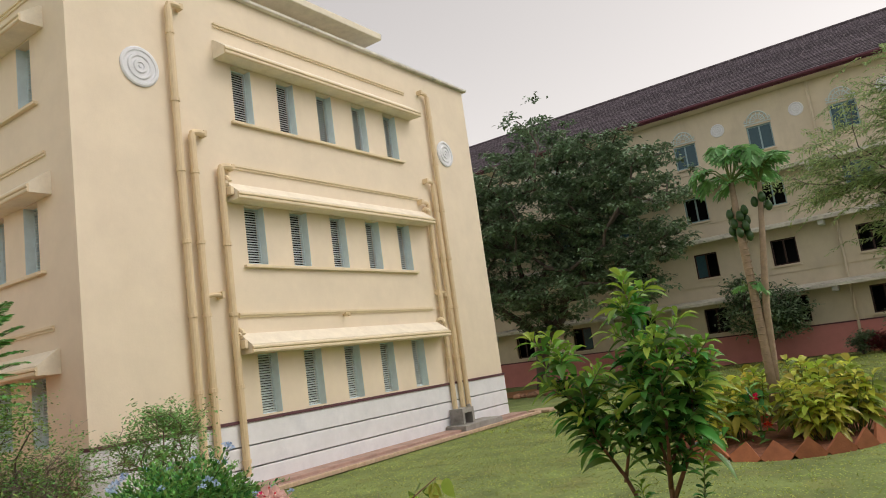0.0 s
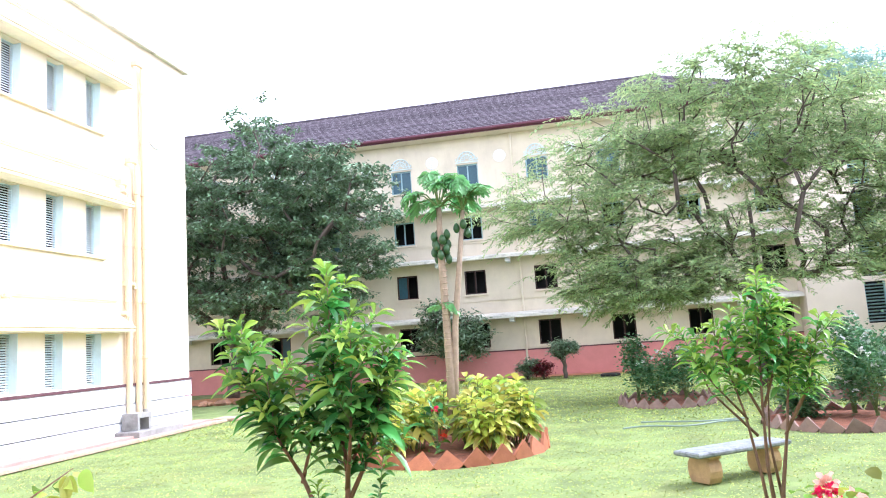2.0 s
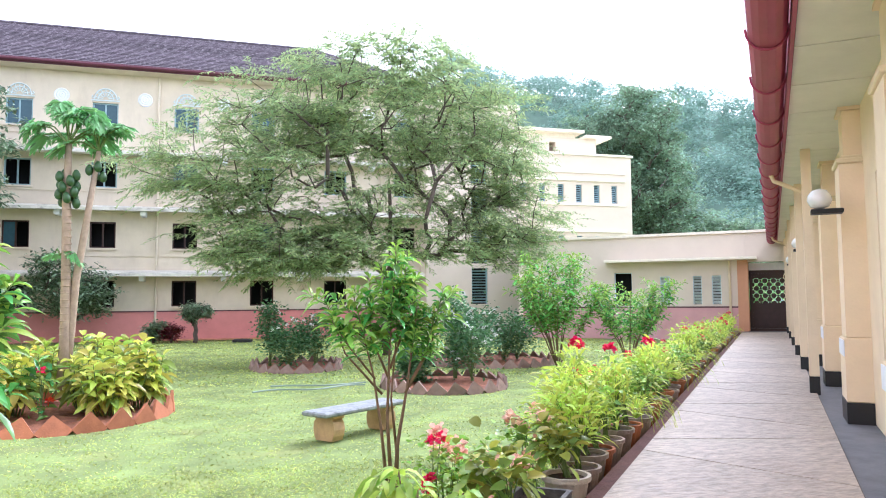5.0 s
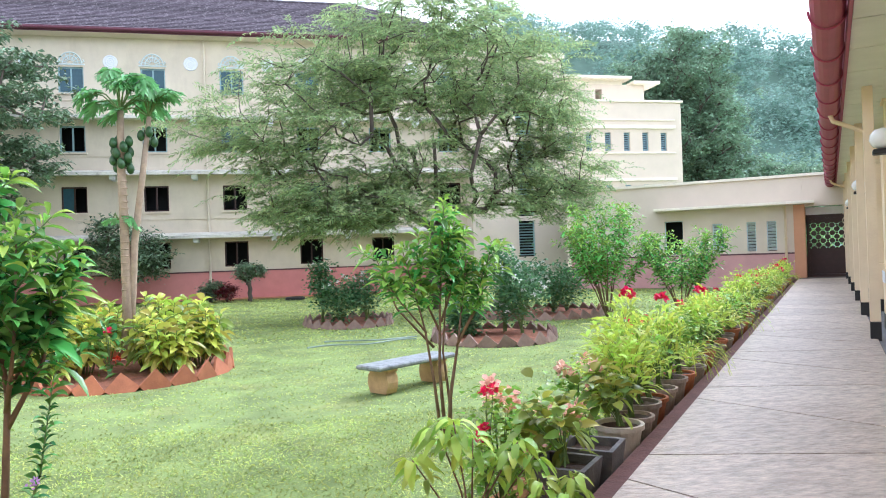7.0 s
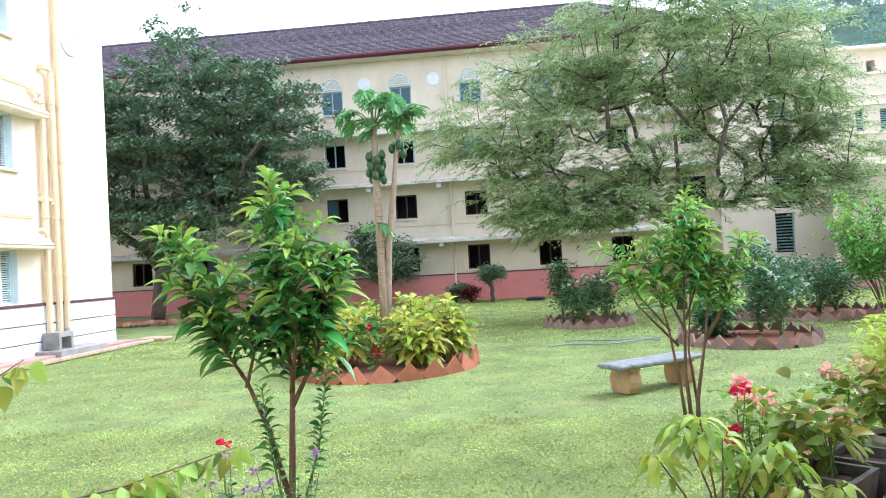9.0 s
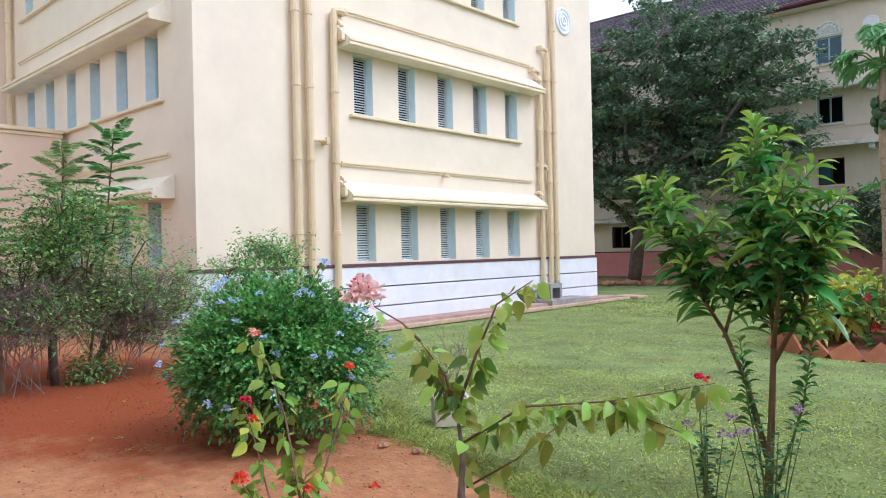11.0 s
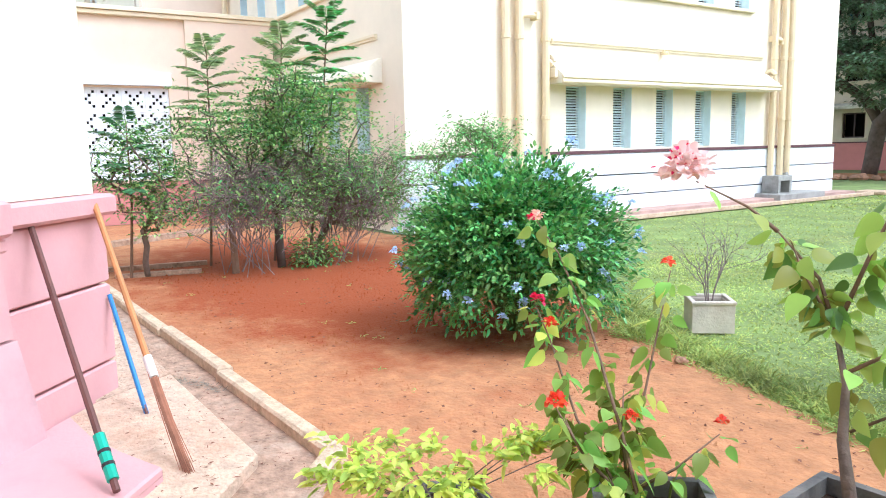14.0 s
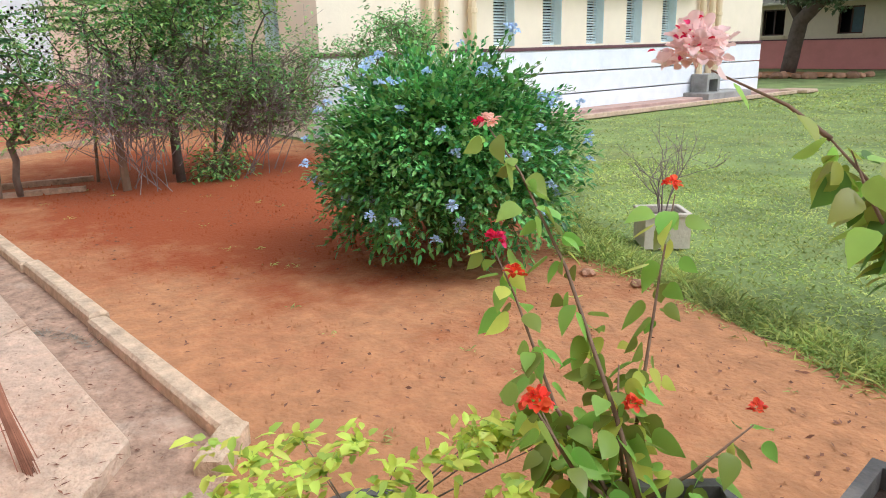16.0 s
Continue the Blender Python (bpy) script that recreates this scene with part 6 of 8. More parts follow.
make_tree("thicket_shrub", (-11.2, 2.1, 0.0), (0.0, 0.0), 0.6, [(-11.15, 2.1, 1.4, 0.6, 0.6, 0.65), (-11.0, 2.3, 0.9, 0.45, 0.45, 0.3)], 100, 13, 0.075, 0.024, 0.08, M["lf_dusty"], M["bark"],
          "slender dusty green shrub on red earth", "shrub", shape="lance", r_tip=0.0055, trunk_n=4, crook=0.3, dead=0.2, tufts=3, tuft=0.12)
make_tree("thicket_shrub", (-11.0, 4.45, 0.0), (0.0, 0.0), 0.3, [(-10.8, 4.9, 1.0, 0.7, 0.9, 0.55), (-10.6, 5.3, 1.1, 0.6, 0.6, 0.6)], 260, 12, 0.06, 0.024, 0.08, M["lf_dusty"], M["bark"],
          "twiggy half bare shrub on red earth", "shrub", shape="lance", r_tip=0.004, trunk_n=4, crook=0.35, dead=0.35, tufts=3, tuft=0.14)
make_tree("thicket_shrub", (-11.0, 7.3, 0.0), (0.0, 0.0), 0.35, [(-11.1, 7.2, 1.4, 0.95, 0.8, 0.65), (-10.9, 7.4, 1.8, 0.6, 0.6, 0.3)], 170, 18, 0.062, 0.028, 0.07, M["lf_dusty"], M["bark"],
          "grey green twiggy shrub by the white wall base", "shrub", shape="lance", r_tip=0.0045, trunk_n=4, crook=0.3, dead=0.2, tufts=3, tuft=0.13)
clump("low_thicket", (-10.6, 4.2, 0.0), [(-10.6, 4.2, 0.2, 0.35, 0.4, 0.18)], 40, 14, 0.08, 0.03, M["lf_dusty"], M["bark"], "low dusty leafy growth round the shrub stems", "shrub", spread=0.08, r_tip=0.006)
for x, y, lean in ((-10.65, 3.1, -0.2),):
    tagged(part("bare_trunk", G().tube([(x, y, 0), (x + lean * 0.4, y, 0.7), (x + lean, y + 0.05, 1.6)], [0.05, 0.04, 0.025], 7), M["stem_red"]), "thin red brown bare trunk standing on red earth", "trunk")


def dead_brush(base, rx, ry, top, n, label):
    """A tangle of thin dry twigs that rise, fork and hang over."""
    t = thing("dead_brush", tuple(base), label, "brushwood")
    g, side = G(), G()
    for k in range(n):
        a, r = RNG.uniform(0, 6.28), RNG.uniform(0.1, 1.0)
        e = np.array([rx * r * math.cos(a), ry * r * math.sin(a), top * RNG.uniform(0.45, 1.0)])
        f = np.array([e[0] * 0.3 + RNG.normal(0, 0.15), e[1] * 0.3 + RNG.normal(0, 0.15), top * RNG.uniform(0.15, 0.6) if k % 9 else 0.0])
        m = (f + e) / 2 + RNG.normal(0, 0.2, 3) + np.array([0, 0, 0.15])
        h = e + unit(e * np.array([1, 1, 0])) * RNG.uniform(0.1, 0.5) + np.array([0, 0, -RNG.uniform(0.0, 0.5)])
        g.tube([tuple(f), tuple(m), tuple(e), tuple(h)], [0.006, 0.005, 0.0035, 0.002], 4)
        for j in range(6):
            q = m + (e - m) * RNG.uniform(0, 1)
            side.tube([tuple(q), tuple(q + RNG.normal(0, 0.12, 3)), tuple(q + RNG.normal(0, 0.22, 3))], [0.003, 0.0025, 0.0015], 3)
    part("stem", g, M["dead_twig"], t, kind="stuff")
    part("twig", side, M["dead_twig"], t, kind="stuff")


dead_brush((-10.7, 4.7, 0), 0.75, 1.0, 1.6, 130, "tangle of dry grey twigs between the shrubs")
dead_brush((-10.7, 3.3, 0), 0.8, 0.9, 1.6, 110, "dry grey twigs hanging among the shrubs")


def plume(base, tip, fronds, mat, label):
    """A shoot with arching compound leaves."""
    t = thing("plume_shoot", tuple(base), label, "sapling", "plume shoots")
    b, e = np.array(base, float), np.array(tip, float)
    part("stem", G().tube([(0, 0, 0), tuple((e - b) * 0.5 + np.array([0.04, 0.03, 0])), tuple(e - b)], [0.022, 0.016, 0.008], 6), M["stem_red"], t)
    g, P, D, L = G(), [], [], []
    for k in range(fronds):
        s = 0.56 + 0.44 * k / fronds
        c = b + (e - b) * s
        a = k * 2.4
        el = 0.2 + 0.85 * (k / fronds) ** 3
        d = np.array([math.cos(a) * math.cos(el), math.sin(a) * math.cos(el), math.sin(el)])
        ln = 0.62 * (1.1 - 0.4 * k / fronds)
        q = [c + d * ln * f + np.array([0, 0, -0.12 * f * f]) for f in (0, 0.35, 0.7, 1.0)]
        g.tube([tuple(v - b) for v in q], [0.006, 0.005, 0.004, 0.002], 4)
        side = unit(np.cross(d, np.array([0, 0, 1.0])))
        for j in range(17):
            f = 0.12 + 0.88 * j / 16
            p = c + d * ln * f + np.array([0, 0, -0.12 * f * f])
            for sg in (-1, 1):
                P.append(p), D.append(side * sg + d * 0.45), L.append(0.155 * (1.15 - 0.7 * abs(f - 0.45)))
    part("frond_stalk", g, M["stem_green"], t, kind="stuff")
    P, D, L = np.array(P), np.array(D), np.array(L)
    leaf_part("foliage", t, mat, P, D, L, L * 0.3, shape="lance", droop=0.3, origin=base)


plume((-11.3, 4.4, 0), (-11.05, 4.75, 3.55), 30, M["lf_bush"], "tall shoot with dark fern like compound leaves")
plume((-11.4, 3.9, 0), (-11.2, 4.1, 3.2), 28, M["lf_feather"], "tall shoot with fern like compound leaves")
plume((-11.5, 3.0, 0), (-11.75, 3.2, 3.05), 28, M["lf_feather"], "tall shoot with pale green compound leaves")
plume((-11.2, 1.9, 0), (-11.3, 2.0, 2.0), 14, M["lf_rose"], "short shoot with fern like compound leaves")

# ---- low edgings on the red earth before the link ----
for pts, wd, hh in (([(-11.98, 1.62), (-11.85, 2.3), (-11.7, 3.0)], 0.06, 0.06), ([(-11.3, 1.72), (-11.2, 2.3), (-11.05, 2.75)], 0.06, 0.05), ([(-14.5, 1.6), (-15.4, 3.1), (-16.3, 4.9), (-17.0, 6.4)], 0.14, 0.09)):
    ed = G()
    for (x0, y0), (x1, y1) in zip(pts, pts[1:]):
        ln = math.hypot(x1 - x0, y1 - y0)
        nx_, ny_ = (y1 - y0) / ln * wd, -(x1 - x0) / ln * wd
        ed.add([(x0 - nx_, y0 - ny_, -0.03), (x0 + nx_, y0 + ny_, -0.03), (x1 + nx_, y1 + ny_, -0.03), (x1 - nx_, y1 - ny_, -0.03), (x0 - nx_ * 0.8, y0 - ny_ * 0.8, hh), (x0 + nx_ * 0.8, y0 + ny_ * 0.8, hh), (x1 + nx_ * 0.8, y1 + ny_ * 0.8, hh), (x1 - nx_ * 0.8, y1 - ny_ * 0.8, hh)],
               [(0, 3, 2, 1), (4, 5, 6, 7), (0, 1, 5, 4), (1, 2, 6, 5), (2, 3, 7, 6), (3, 0, 4, 7)])
    tagged(part("edging", ed, M["channel"]), "low worn cement edging on the red earth", "edging", kind="structure")

# ---- planter on the lawn edge ----
pl = thing("square_planter", turn(-5.12, 5.5, 0, 50) @ Matrix.Scale(0.86, 4), "pale square cement planter with a leafless twiggy plant", "planter")
part("box", G().wall(-0.2, 0.2, 0.0, 0.28, -0.2, -0.16).wall(-0.2, 0.2, 0.0, 0.28, 0.16, 0.2).box(-0.2, -0.16, -0.159, 0.159, 0, 0.28).box(0.16, 0.2, -0.159, 0.159, 0, 0.28), M["pot_pale"], pl)
part("rim", G().box(-0.21, 0.21, -0.21, -0.165, 0.281, 0.315, 0.006).box(-0.21, 0.21, 0.165, 0.21, 0.281, 0.315, 0.006).box(-0.21, -0.165, -0.165, 0.165, 0.281, 0.315, 0.006).box(0.165, 0.21, -0.165, 0.165, 0.281, 0.315, 0.006), M["pot_pale"], pl)
part("soil", G().box(-0.159, 0.159, -0.159, 0.159, 0.05, 0.25), M["pot_soil"], pl)
tw = thing("twig_plant", (-5.12, 5.5, 0.2), "leafless brown twiggy plant in the planter", "plant")
g = G()


def fork(p, d, l, r, depth):
    q = p + d * l * 0.5 + RNG.normal(0, 0.025, 3) * l * 2
    e = p + d * l
    g.tube([tuple(p), tuple(q), tuple(e)], [r, r * 0.85, r * 0.65], 4)
    if depth > 0:
        for _ in range(3):
            fork(e if RNG.uniform() < 0.6 else q, unit(d + RNG.normal(0, 0.38, 3) + np.array([0, 0, 0.15])), l * RNG.uniform(0.5, 0.8), r * 0.62, depth - 1)


for k in range(5):
    a = k * 1.3
    fork(np.array([0.02 * math.cos(a), 0.02 * math.sin(a), 0.0]), unit(np.array([0.3 * math.cos(a), 0.3 * math.sin(a), 1.0])), RNG.uniform(0.26, 0.34), 0.006, 3)
part("twig", g, M["dead_twig"], tw)


# ---- pots ----
def round_pot(m, mat, r=0.17, h=0.3, label="weathered round cement flower pot"):
    t = thing("flower_pot", m, label, "flower pot", "potted plants by the walkway")
    part("body", G().lathe([(r * 0.68, 0), (r * 0.72, 0.02), (r * 0.93, h * 0.8), (r * 0.95, h * 0.86), (r * 1.06, h * 0.87), (r * 1.06, h), (r * 0.9, h), (r * 0.86, h * 0.86)], n=20), mat, t)
    part("soil", G().lathe([(r * 0.84, h * 0.8), (r * 0.85, h * 0.9), (0.01, h * 0.93)], n=14), M["pot_soil"], t)
    return t


def square_pot(m, mat, s=0.2, h=0.36, label="dark square cement flower pot"):
    t = thing("flower_pot", m, label, "flower pot", "potted plants by the walkway")
    b = s * 0.8
    out = [(-b, -b, 0), (b, -b, 0), (b, b, 0), (-b, b, 0), (-s, -s, h), (s, -s, h), (s, s, h), (-s, s, h)]
    i = s - 0.035
    inn = [(-i, -i, h), (i, -i, h), (i, i, h), (-i, i, h), (-i, -i, h - 0.07), (i, -i, h - 0.07), (i, i, h - 0.07), (-i, i, h - 0.07)]
    fs = [(3, 2, 1, 0)] + [(k, (k + 1) % 4, 4 + (k + 1) % 4, 4 + k) for k in range(4)] + [(4 + k, 4 + (k + 1) % 4, 8 + (k + 1) % 4, 8 + k) for k in range(4)] + [(8 + k, 8 + (k + 1) % 4, 12 + (k + 1) % 4, 12 + k) for k in range(4)]
    part("body", G().add(out + inn, fs), mat, t)
    part("soil", G().box(-i + 0.002, i - 0.002, -i + 0.002, i - 0.002, h - 0.1, h - 0.06), M["pot_soil"], t)
    return t


def strap_plant(base, n, ln, label, group):
    """Arching strap leaves from one foot, each built of five joined lengths."""
    t = thing("potted_plant", tuple(base), label, "potted plant", group)
    P, D, L, W = [], [], [], []
    for k in range(n):
        a, el, l = RNG.uniform(0, 6.28), RNG.uniform(0.7, 1.4), ln * RNG.uniform(0.7, 1.1)
        p = np.array([0.0, 0.0, 0.0])
        for j in range(5):
            d = np.array([math.cos(a) * math.cos(el), math.sin(a) * math.cos(el), math.sin(el)])
            P.append(p), D.append(d), L.append(l * 0.24), W.append(0.02 - 0.003 * j)
            p = p + d * l * 0.2
            el -= 0.5
    leaf_part("foliage", t, M["lf_lime"], np.array(P), np.array(D), np.array(L), np.array(W), shape="lance", droop=0.15)


def stalked_flowers(parent_base, heads, mat, r, n, size, label):
    """A thin stemmed flowering plant: one stem and one head for each place given."""
    t = thing("flowering_plant", tuple(parent_base), label, "plant", "border plants")
    b = np.array(parent_base)
    for h in heads:
        d = np.array(h) - b
        part("stem", G().tube([(0, 0, 0), tuple(d * np.array([0.4, 0.4, 0.55])), tuple(d)], [0.006, 0.005, 0.003], 5), M["stem_green"], t)
        flower_heads(t, "flower", mat, [d], r, n, size, (0, 0, 0))
    P, D = [], []
    for h in heads:
        d = np.array(h) - b
        for _ in range(26):
            f = RNG.uniform(0.15, 0.9)
            P.append(d * f * np.array([0.8, 0.8, 1.0]) + RNG.normal(0, 0.05, 3)), D.append(rand_dirs(1, -0.3, 0.6)[0])
    P = np.array(P)
    P[:, 2] = np.maximum(P[:, 2], 0.04)
    leaf_part("foliage", t, M["lf_tip"], P, np.array(D), 0.075 * RNG.uniform(0.7, 1.3, len(P)), 0.045, shape="round", droop=0.4)


POT_GROUP = "potted plants by the walkway"
# what grows in the pots, from the landing outwards: kind, height, radius
GROW = [("bronze", 0.26, 0.24), ("bare", 0.2, 0.14), ("bronze", 0.3, 0.22), ("lime", 0.62, 0.26), ("lime", 0.78, 0.3), ("lime", 0.6, 0.3), ("soft", 0.45, 0.25), ("lime", 0.55, 0.28), ("soft", 0.5, 0.24), ("strap", 0.75, 0.3),
        ("strap", 0.65, 0.3), ("soft", 0.35, 0.22), ("lime", 0.4, 0.24), ("soft", 0.3, 0.2), ("lime", 0.5, 0.3)]
M["lf_bronze"] = leaf_material("bronze_green_leaf", (0.29, 0.36, 0.06), 0.5, 0.05, 0.35)
KIND = {"bronze": ("lf_bronze", 0.14, 0.085, 15, 7, "round", "yellow and bronze broad leaved potted plant"), "bare": ("lf_tip", 0.06, 0.04, 6, 6, "round", "small sparse potted plant"),
        "lime": ("lf_lime", 0.18, 0.032, 30, 11, "lance", "lime green potted plant with narrow leaves"), "soft": ("lf_tip", 0.075, 0.05, 24, 11, "round", "soft green leafy potted plant")}
u, k = 4.62, 0
while u < 33.2:
    far = u > 16
    x, y, _ = uw(u, -2.05 + RNG.uniform(-0.04, 0.04))
    z = 0.2
    if k in (0, 1):
        h = 0.3
        square_pot(turn(x, y, z, -41.2 + RNG.uniform(-5, 5)), M["pot_dark"], 0.2, h)
    else:
        h = 0.27 + RNG.uniform(-0.02, 0.05)
        clay = k % 3 == 2 and k > 2
        round_pot(turn(x, y, z, RNG.uniform(0, 90)), M["terracotta"] if clay else M["pot_pale"] if k == 2 else M["pot_grey"], RNG.uniform(0.165, 0.19), h, "reddish round clay flower pot" if clay else "weathered round cement flower pot")
    kind, hh, r = GROW[k] if k < len(GROW) else GROW[7 + k % 8]
    if k >= len(GROW):
        hh *= RNG.uniform(0.7, 1.2)
    zt = z + h - 0.03
    if kind == "strap":
        strap_plant((x, y, zt), 34, hh, "potted plant with long arching lime green strap leaves", POT_GROUP)
    else:
        mt, ll, lw, nn, per, shp, lab = KIND[kind]
        fl = []
        if k in (1, 2):
            fl = [(M["fl_pink"], 2, 0.055, 24, 0.04, "flower")]
        elif far and k % 2 == 0:
            fl = [(M["fl_red"], 3, 0.065, 26, 0.058, "flower")]
        clump("potted_plant", (x, y, zt), [(x - 0.09, y + 0.08, zt + 0.14 + hh * 0.52, r * 0.8, r * 0.8, hh * 0.46)], nn, per, ll, lw, M[mt], M["stem_green"], lab + (" and flowers" if fl else ""),
              "potted plant", spread=0.075, group=POT_GROUP, flowers=fl, shape=shp, droop=0.45, r_tip=0.003, zdir=(-0.1, 0.9) if kind == "lime" else (-0.4, 0.7), max_stems=16)
    u += RNG.uniform(0.43, 0.5) * (1.0 if not far else 1.35) + (0.17 if k == 1 else 0.0)
    k += 1
# outer row of flowering plants between the pots and the lawn: u, w, height, radius, leaf, flower, heads
for u, w, h, r, mat, fl in [(4.85, -2.65, 0.82, 0.26, "lf_tip", ("fl_pink", 3)), (5.2, -2.55, 0.72, 0.24, "lf_tip", ("fl_pink", 6)), (5.6, -2.55, 0.55, 0.2, "lf_croton", ("fl_pink", 4)), (6.4, -2.6, 0.8, 0.2, "lf_tip", ("fl_pink", 6)), (7.0, -2.45, 0.95, 0.26, "lf_lime", ("fl_pink", 1)),
                            (8.0, -2.5, 1.0, 0.28, "lf_lime", ("fl_red", 1)), (9.2, -2.55, 0.95, 0.3, "lf_lime", ("fl_red", 1)), (10.8, -2.6, 0.85, 0.34, "lf_tip", ("fl_red", 1)), (12.4, -2.6, 0.85, 0.36, "lf_lime", ("fl_red", 1)),
                            (14.6, -2.6, 0.8, 0.42, "lf_lime", ("fl_orange", 5)), (17.5, -2.7, 0.75, 0.5, "lf_lime", ("fl_red", 3)), (20.5, -2.7, 0.8, 0.55, "lf_tip", ("fl_red", 3)), (24.0, -2.7, 1.0, 0.55, "lf_lime", ("fl_red", 10)), (28.0, -2.7, 1.0, 0.6, "lf_tip", ("fl_red", 10))]:
    x, y, _ = uw(u, w)
    lime = mat == "lf_lime"
    clump("border_plant", (x, y, 0.0), [(x, y, h * 0.62, r, r, h * 0.4)], 26, 13, 0.19 if lime else 0.08, 0.034 if lime else 0.05, M[mat], M["stem_green"],
          {"lf_lime": "lime green leafy border plant beside the pots", "lf_tip": "green border plant with flower heads beside the pots", "lf_croton": "yellow leaved border plant with pink flowers"}[mat], "plant",
          spread=0.085, shape="lance" if lime else "round", flowers=[(M[fl[0]], fl[1], 0.065, 34, 0.05, "flower")], group="border plants", droop=0.45, zdir=(-0.1, 0.9) if lime else (-0.4, 0.7), max_stems=18, r_tip=0.003)
for u0, heads in ((4.75, [(4.87, -2.7, 0.89), (4.75, -2.7, 0.88), (4.69, -2.7, 0.63), (4.63, -2.7, 0.59)]), (7.9, [(7.84, -2.45, 1.38), (8.18, -2.45, 0.87)]), (9.0, [(8.61, -2.45, 0.99), (9.05, -2.45, 0.82), (9.61, -2.45, 1.21)]),
                  (12.8, [(12.61, -2.45, 1.14), (12.7, -2.4, 1.1), (13.13, -2.45, 0.6)]), (14.8, [(14.61, -2.45, 0.83)])):
    x, y, _ = uw(u0, heads[0][1] - 0.02)
    stalked_flowers((x, y, 0.0), [uw(*h) for h in heads], M["fl_red"], 0.034 if u0 < 6 else 0.065, 30 if u0 < 6 else 44, 0.036 if u0 < 6 else 0.058, "thin stemmed plant with crimson flower heads")
# light green plant at the border's near end
def whorl_plant(base, tips, leaf, label):
    """Thin red stems, each ending in whorls of large drooping leaves."""
    t = thing("pepper_plant", tuple(base), label, "plant")
    b = np.array(base, float)
    P, D, L = [], [], []
    for k, tip in enumerate(tips):
        e = np.array(tip, float) - b
        foot = np.array([0.03 * math.cos(k * 2.4), 0.03 * math.sin(k * 2.4), 0.0])
        mid = foot * 0.6 + e * np.array([0.35, 0.35, 0.55])
        part("stem", G().tube([tuple(foot), tuple(mid), tuple(e)], [0.008, 0.006, 0.004], 6), M["stem_red"], t, smooth=True)
        for f, n, sc in ((0.62, 5, 0.8), (0.82, 7, 1.1), (1.0, 9, 0.95)):
            c = mid + (e - mid) * f
            for q in range(n):
                a = q * 6.283 / n + k + f * 5 + RNG.normal(0, 0.25)
                d = np.array([math.cos(a), math.sin(a), RNG.uniform(-0.35, 0.45)])
                P.append(c + d * 0.03), D.append(d), L.append(leaf * sc * RNG.uniform(0.75, 1.2))
    P, D, L = np.array(P), np.array(D), np.array(L)
    leaf_part("foliage", t, M["lf_young"], P, D, L, L * 0.44, shape="round", droop=0.75, fold=0.2)


whorl_plant((0.74, 4.55, 0.0), [(0.56, 4.56, 0.86), (0.41, 4.57, 0.68), (0.65, 4.5, 0.9), (0.79, 4.6, 0.77), (1.05, 4.53, 0.74), (1.13, 4.48, 0.66), (0.96, 4.62, 0.64)], 0.125, "light green broad leaved plant at the walkway's edge")
whorl_plant((1.22, 4.3, 0.0), [(1.11, 4.31, 0.56), (1.3, 4.29, 0.58), (1.23, 4.24, 0.5)], 0.11, "small light green broad leaved plant beside the dark pot")
# shrub in the light beyond the lattice door
x, y, _ = uw(41.5, -0.9)
make_tree("small_shrub", (x, y, 0), (0, 0), 0.5, [(x, y, 1.7, 1.6, 1.2, 1.0)], 60, 60, 0.16, 0.07, 0.25, M["lf_dusty"], M["bark"], "sunlit green shrub beyond the lattice door", "shrub", shape="lance")


# ---- potted bougainvillea and neighbours in front of the landing ----
def heart_plant(name, base, stems, label, mat, leaf, per, flowers):
    t = thing(name, tuple(base), label, "potted plant")
    b = np.array(base)
    P, D, L = [], [], []
    for pts, r0, dens in stems:
        pts = [np.array(p, float) - b for p in pts]
        n = len(pts)
        part("stem", G().tube([tuple(p) for p in pts], [r0 * (1 - 0.7 * i / (n - 1)) for i in range(n)], 7), M["bark"] if r0 > 0.012 else M["stem_red"], t, smooth=True)
        for i in range(n - 1):
            ln = np.linalg.norm(pts[i + 1] - pts[i])
            for _ in range(max(1, int(ln * per * dens))):
                f = RNG.uniform()
                c = pts[i] * (1 - f) + pts[i + 1] * f
                d = rand_dirs(1, -0.95, 0.1)[0]
                P.append(c + d * RNG.uniform(0.02, 0.06)), D.append(d), L.append(leaf * RNG.uniform(0.65, 1.25))
    P, D, L = np.array(P), np.array(D), np.array(L)
    lv = leaf_part("foliage", t, mat, P, D, L, L * 0.74, shape="heart", droop=0.3, fold=0.1, up=RNG.normal(0, 1, (len(P), 3)) + np.array([0.3, -0.4, 0.5]))
    lv.data.polygons.foreach_set("use_smooth", [True] * len(lv.data.polygons))
    for c, fm, r, n, s in flowers:
        flower_heads(t, "flower", fm, [np.array(c) - b], r, n, s, (0, 0, 0))
    return t


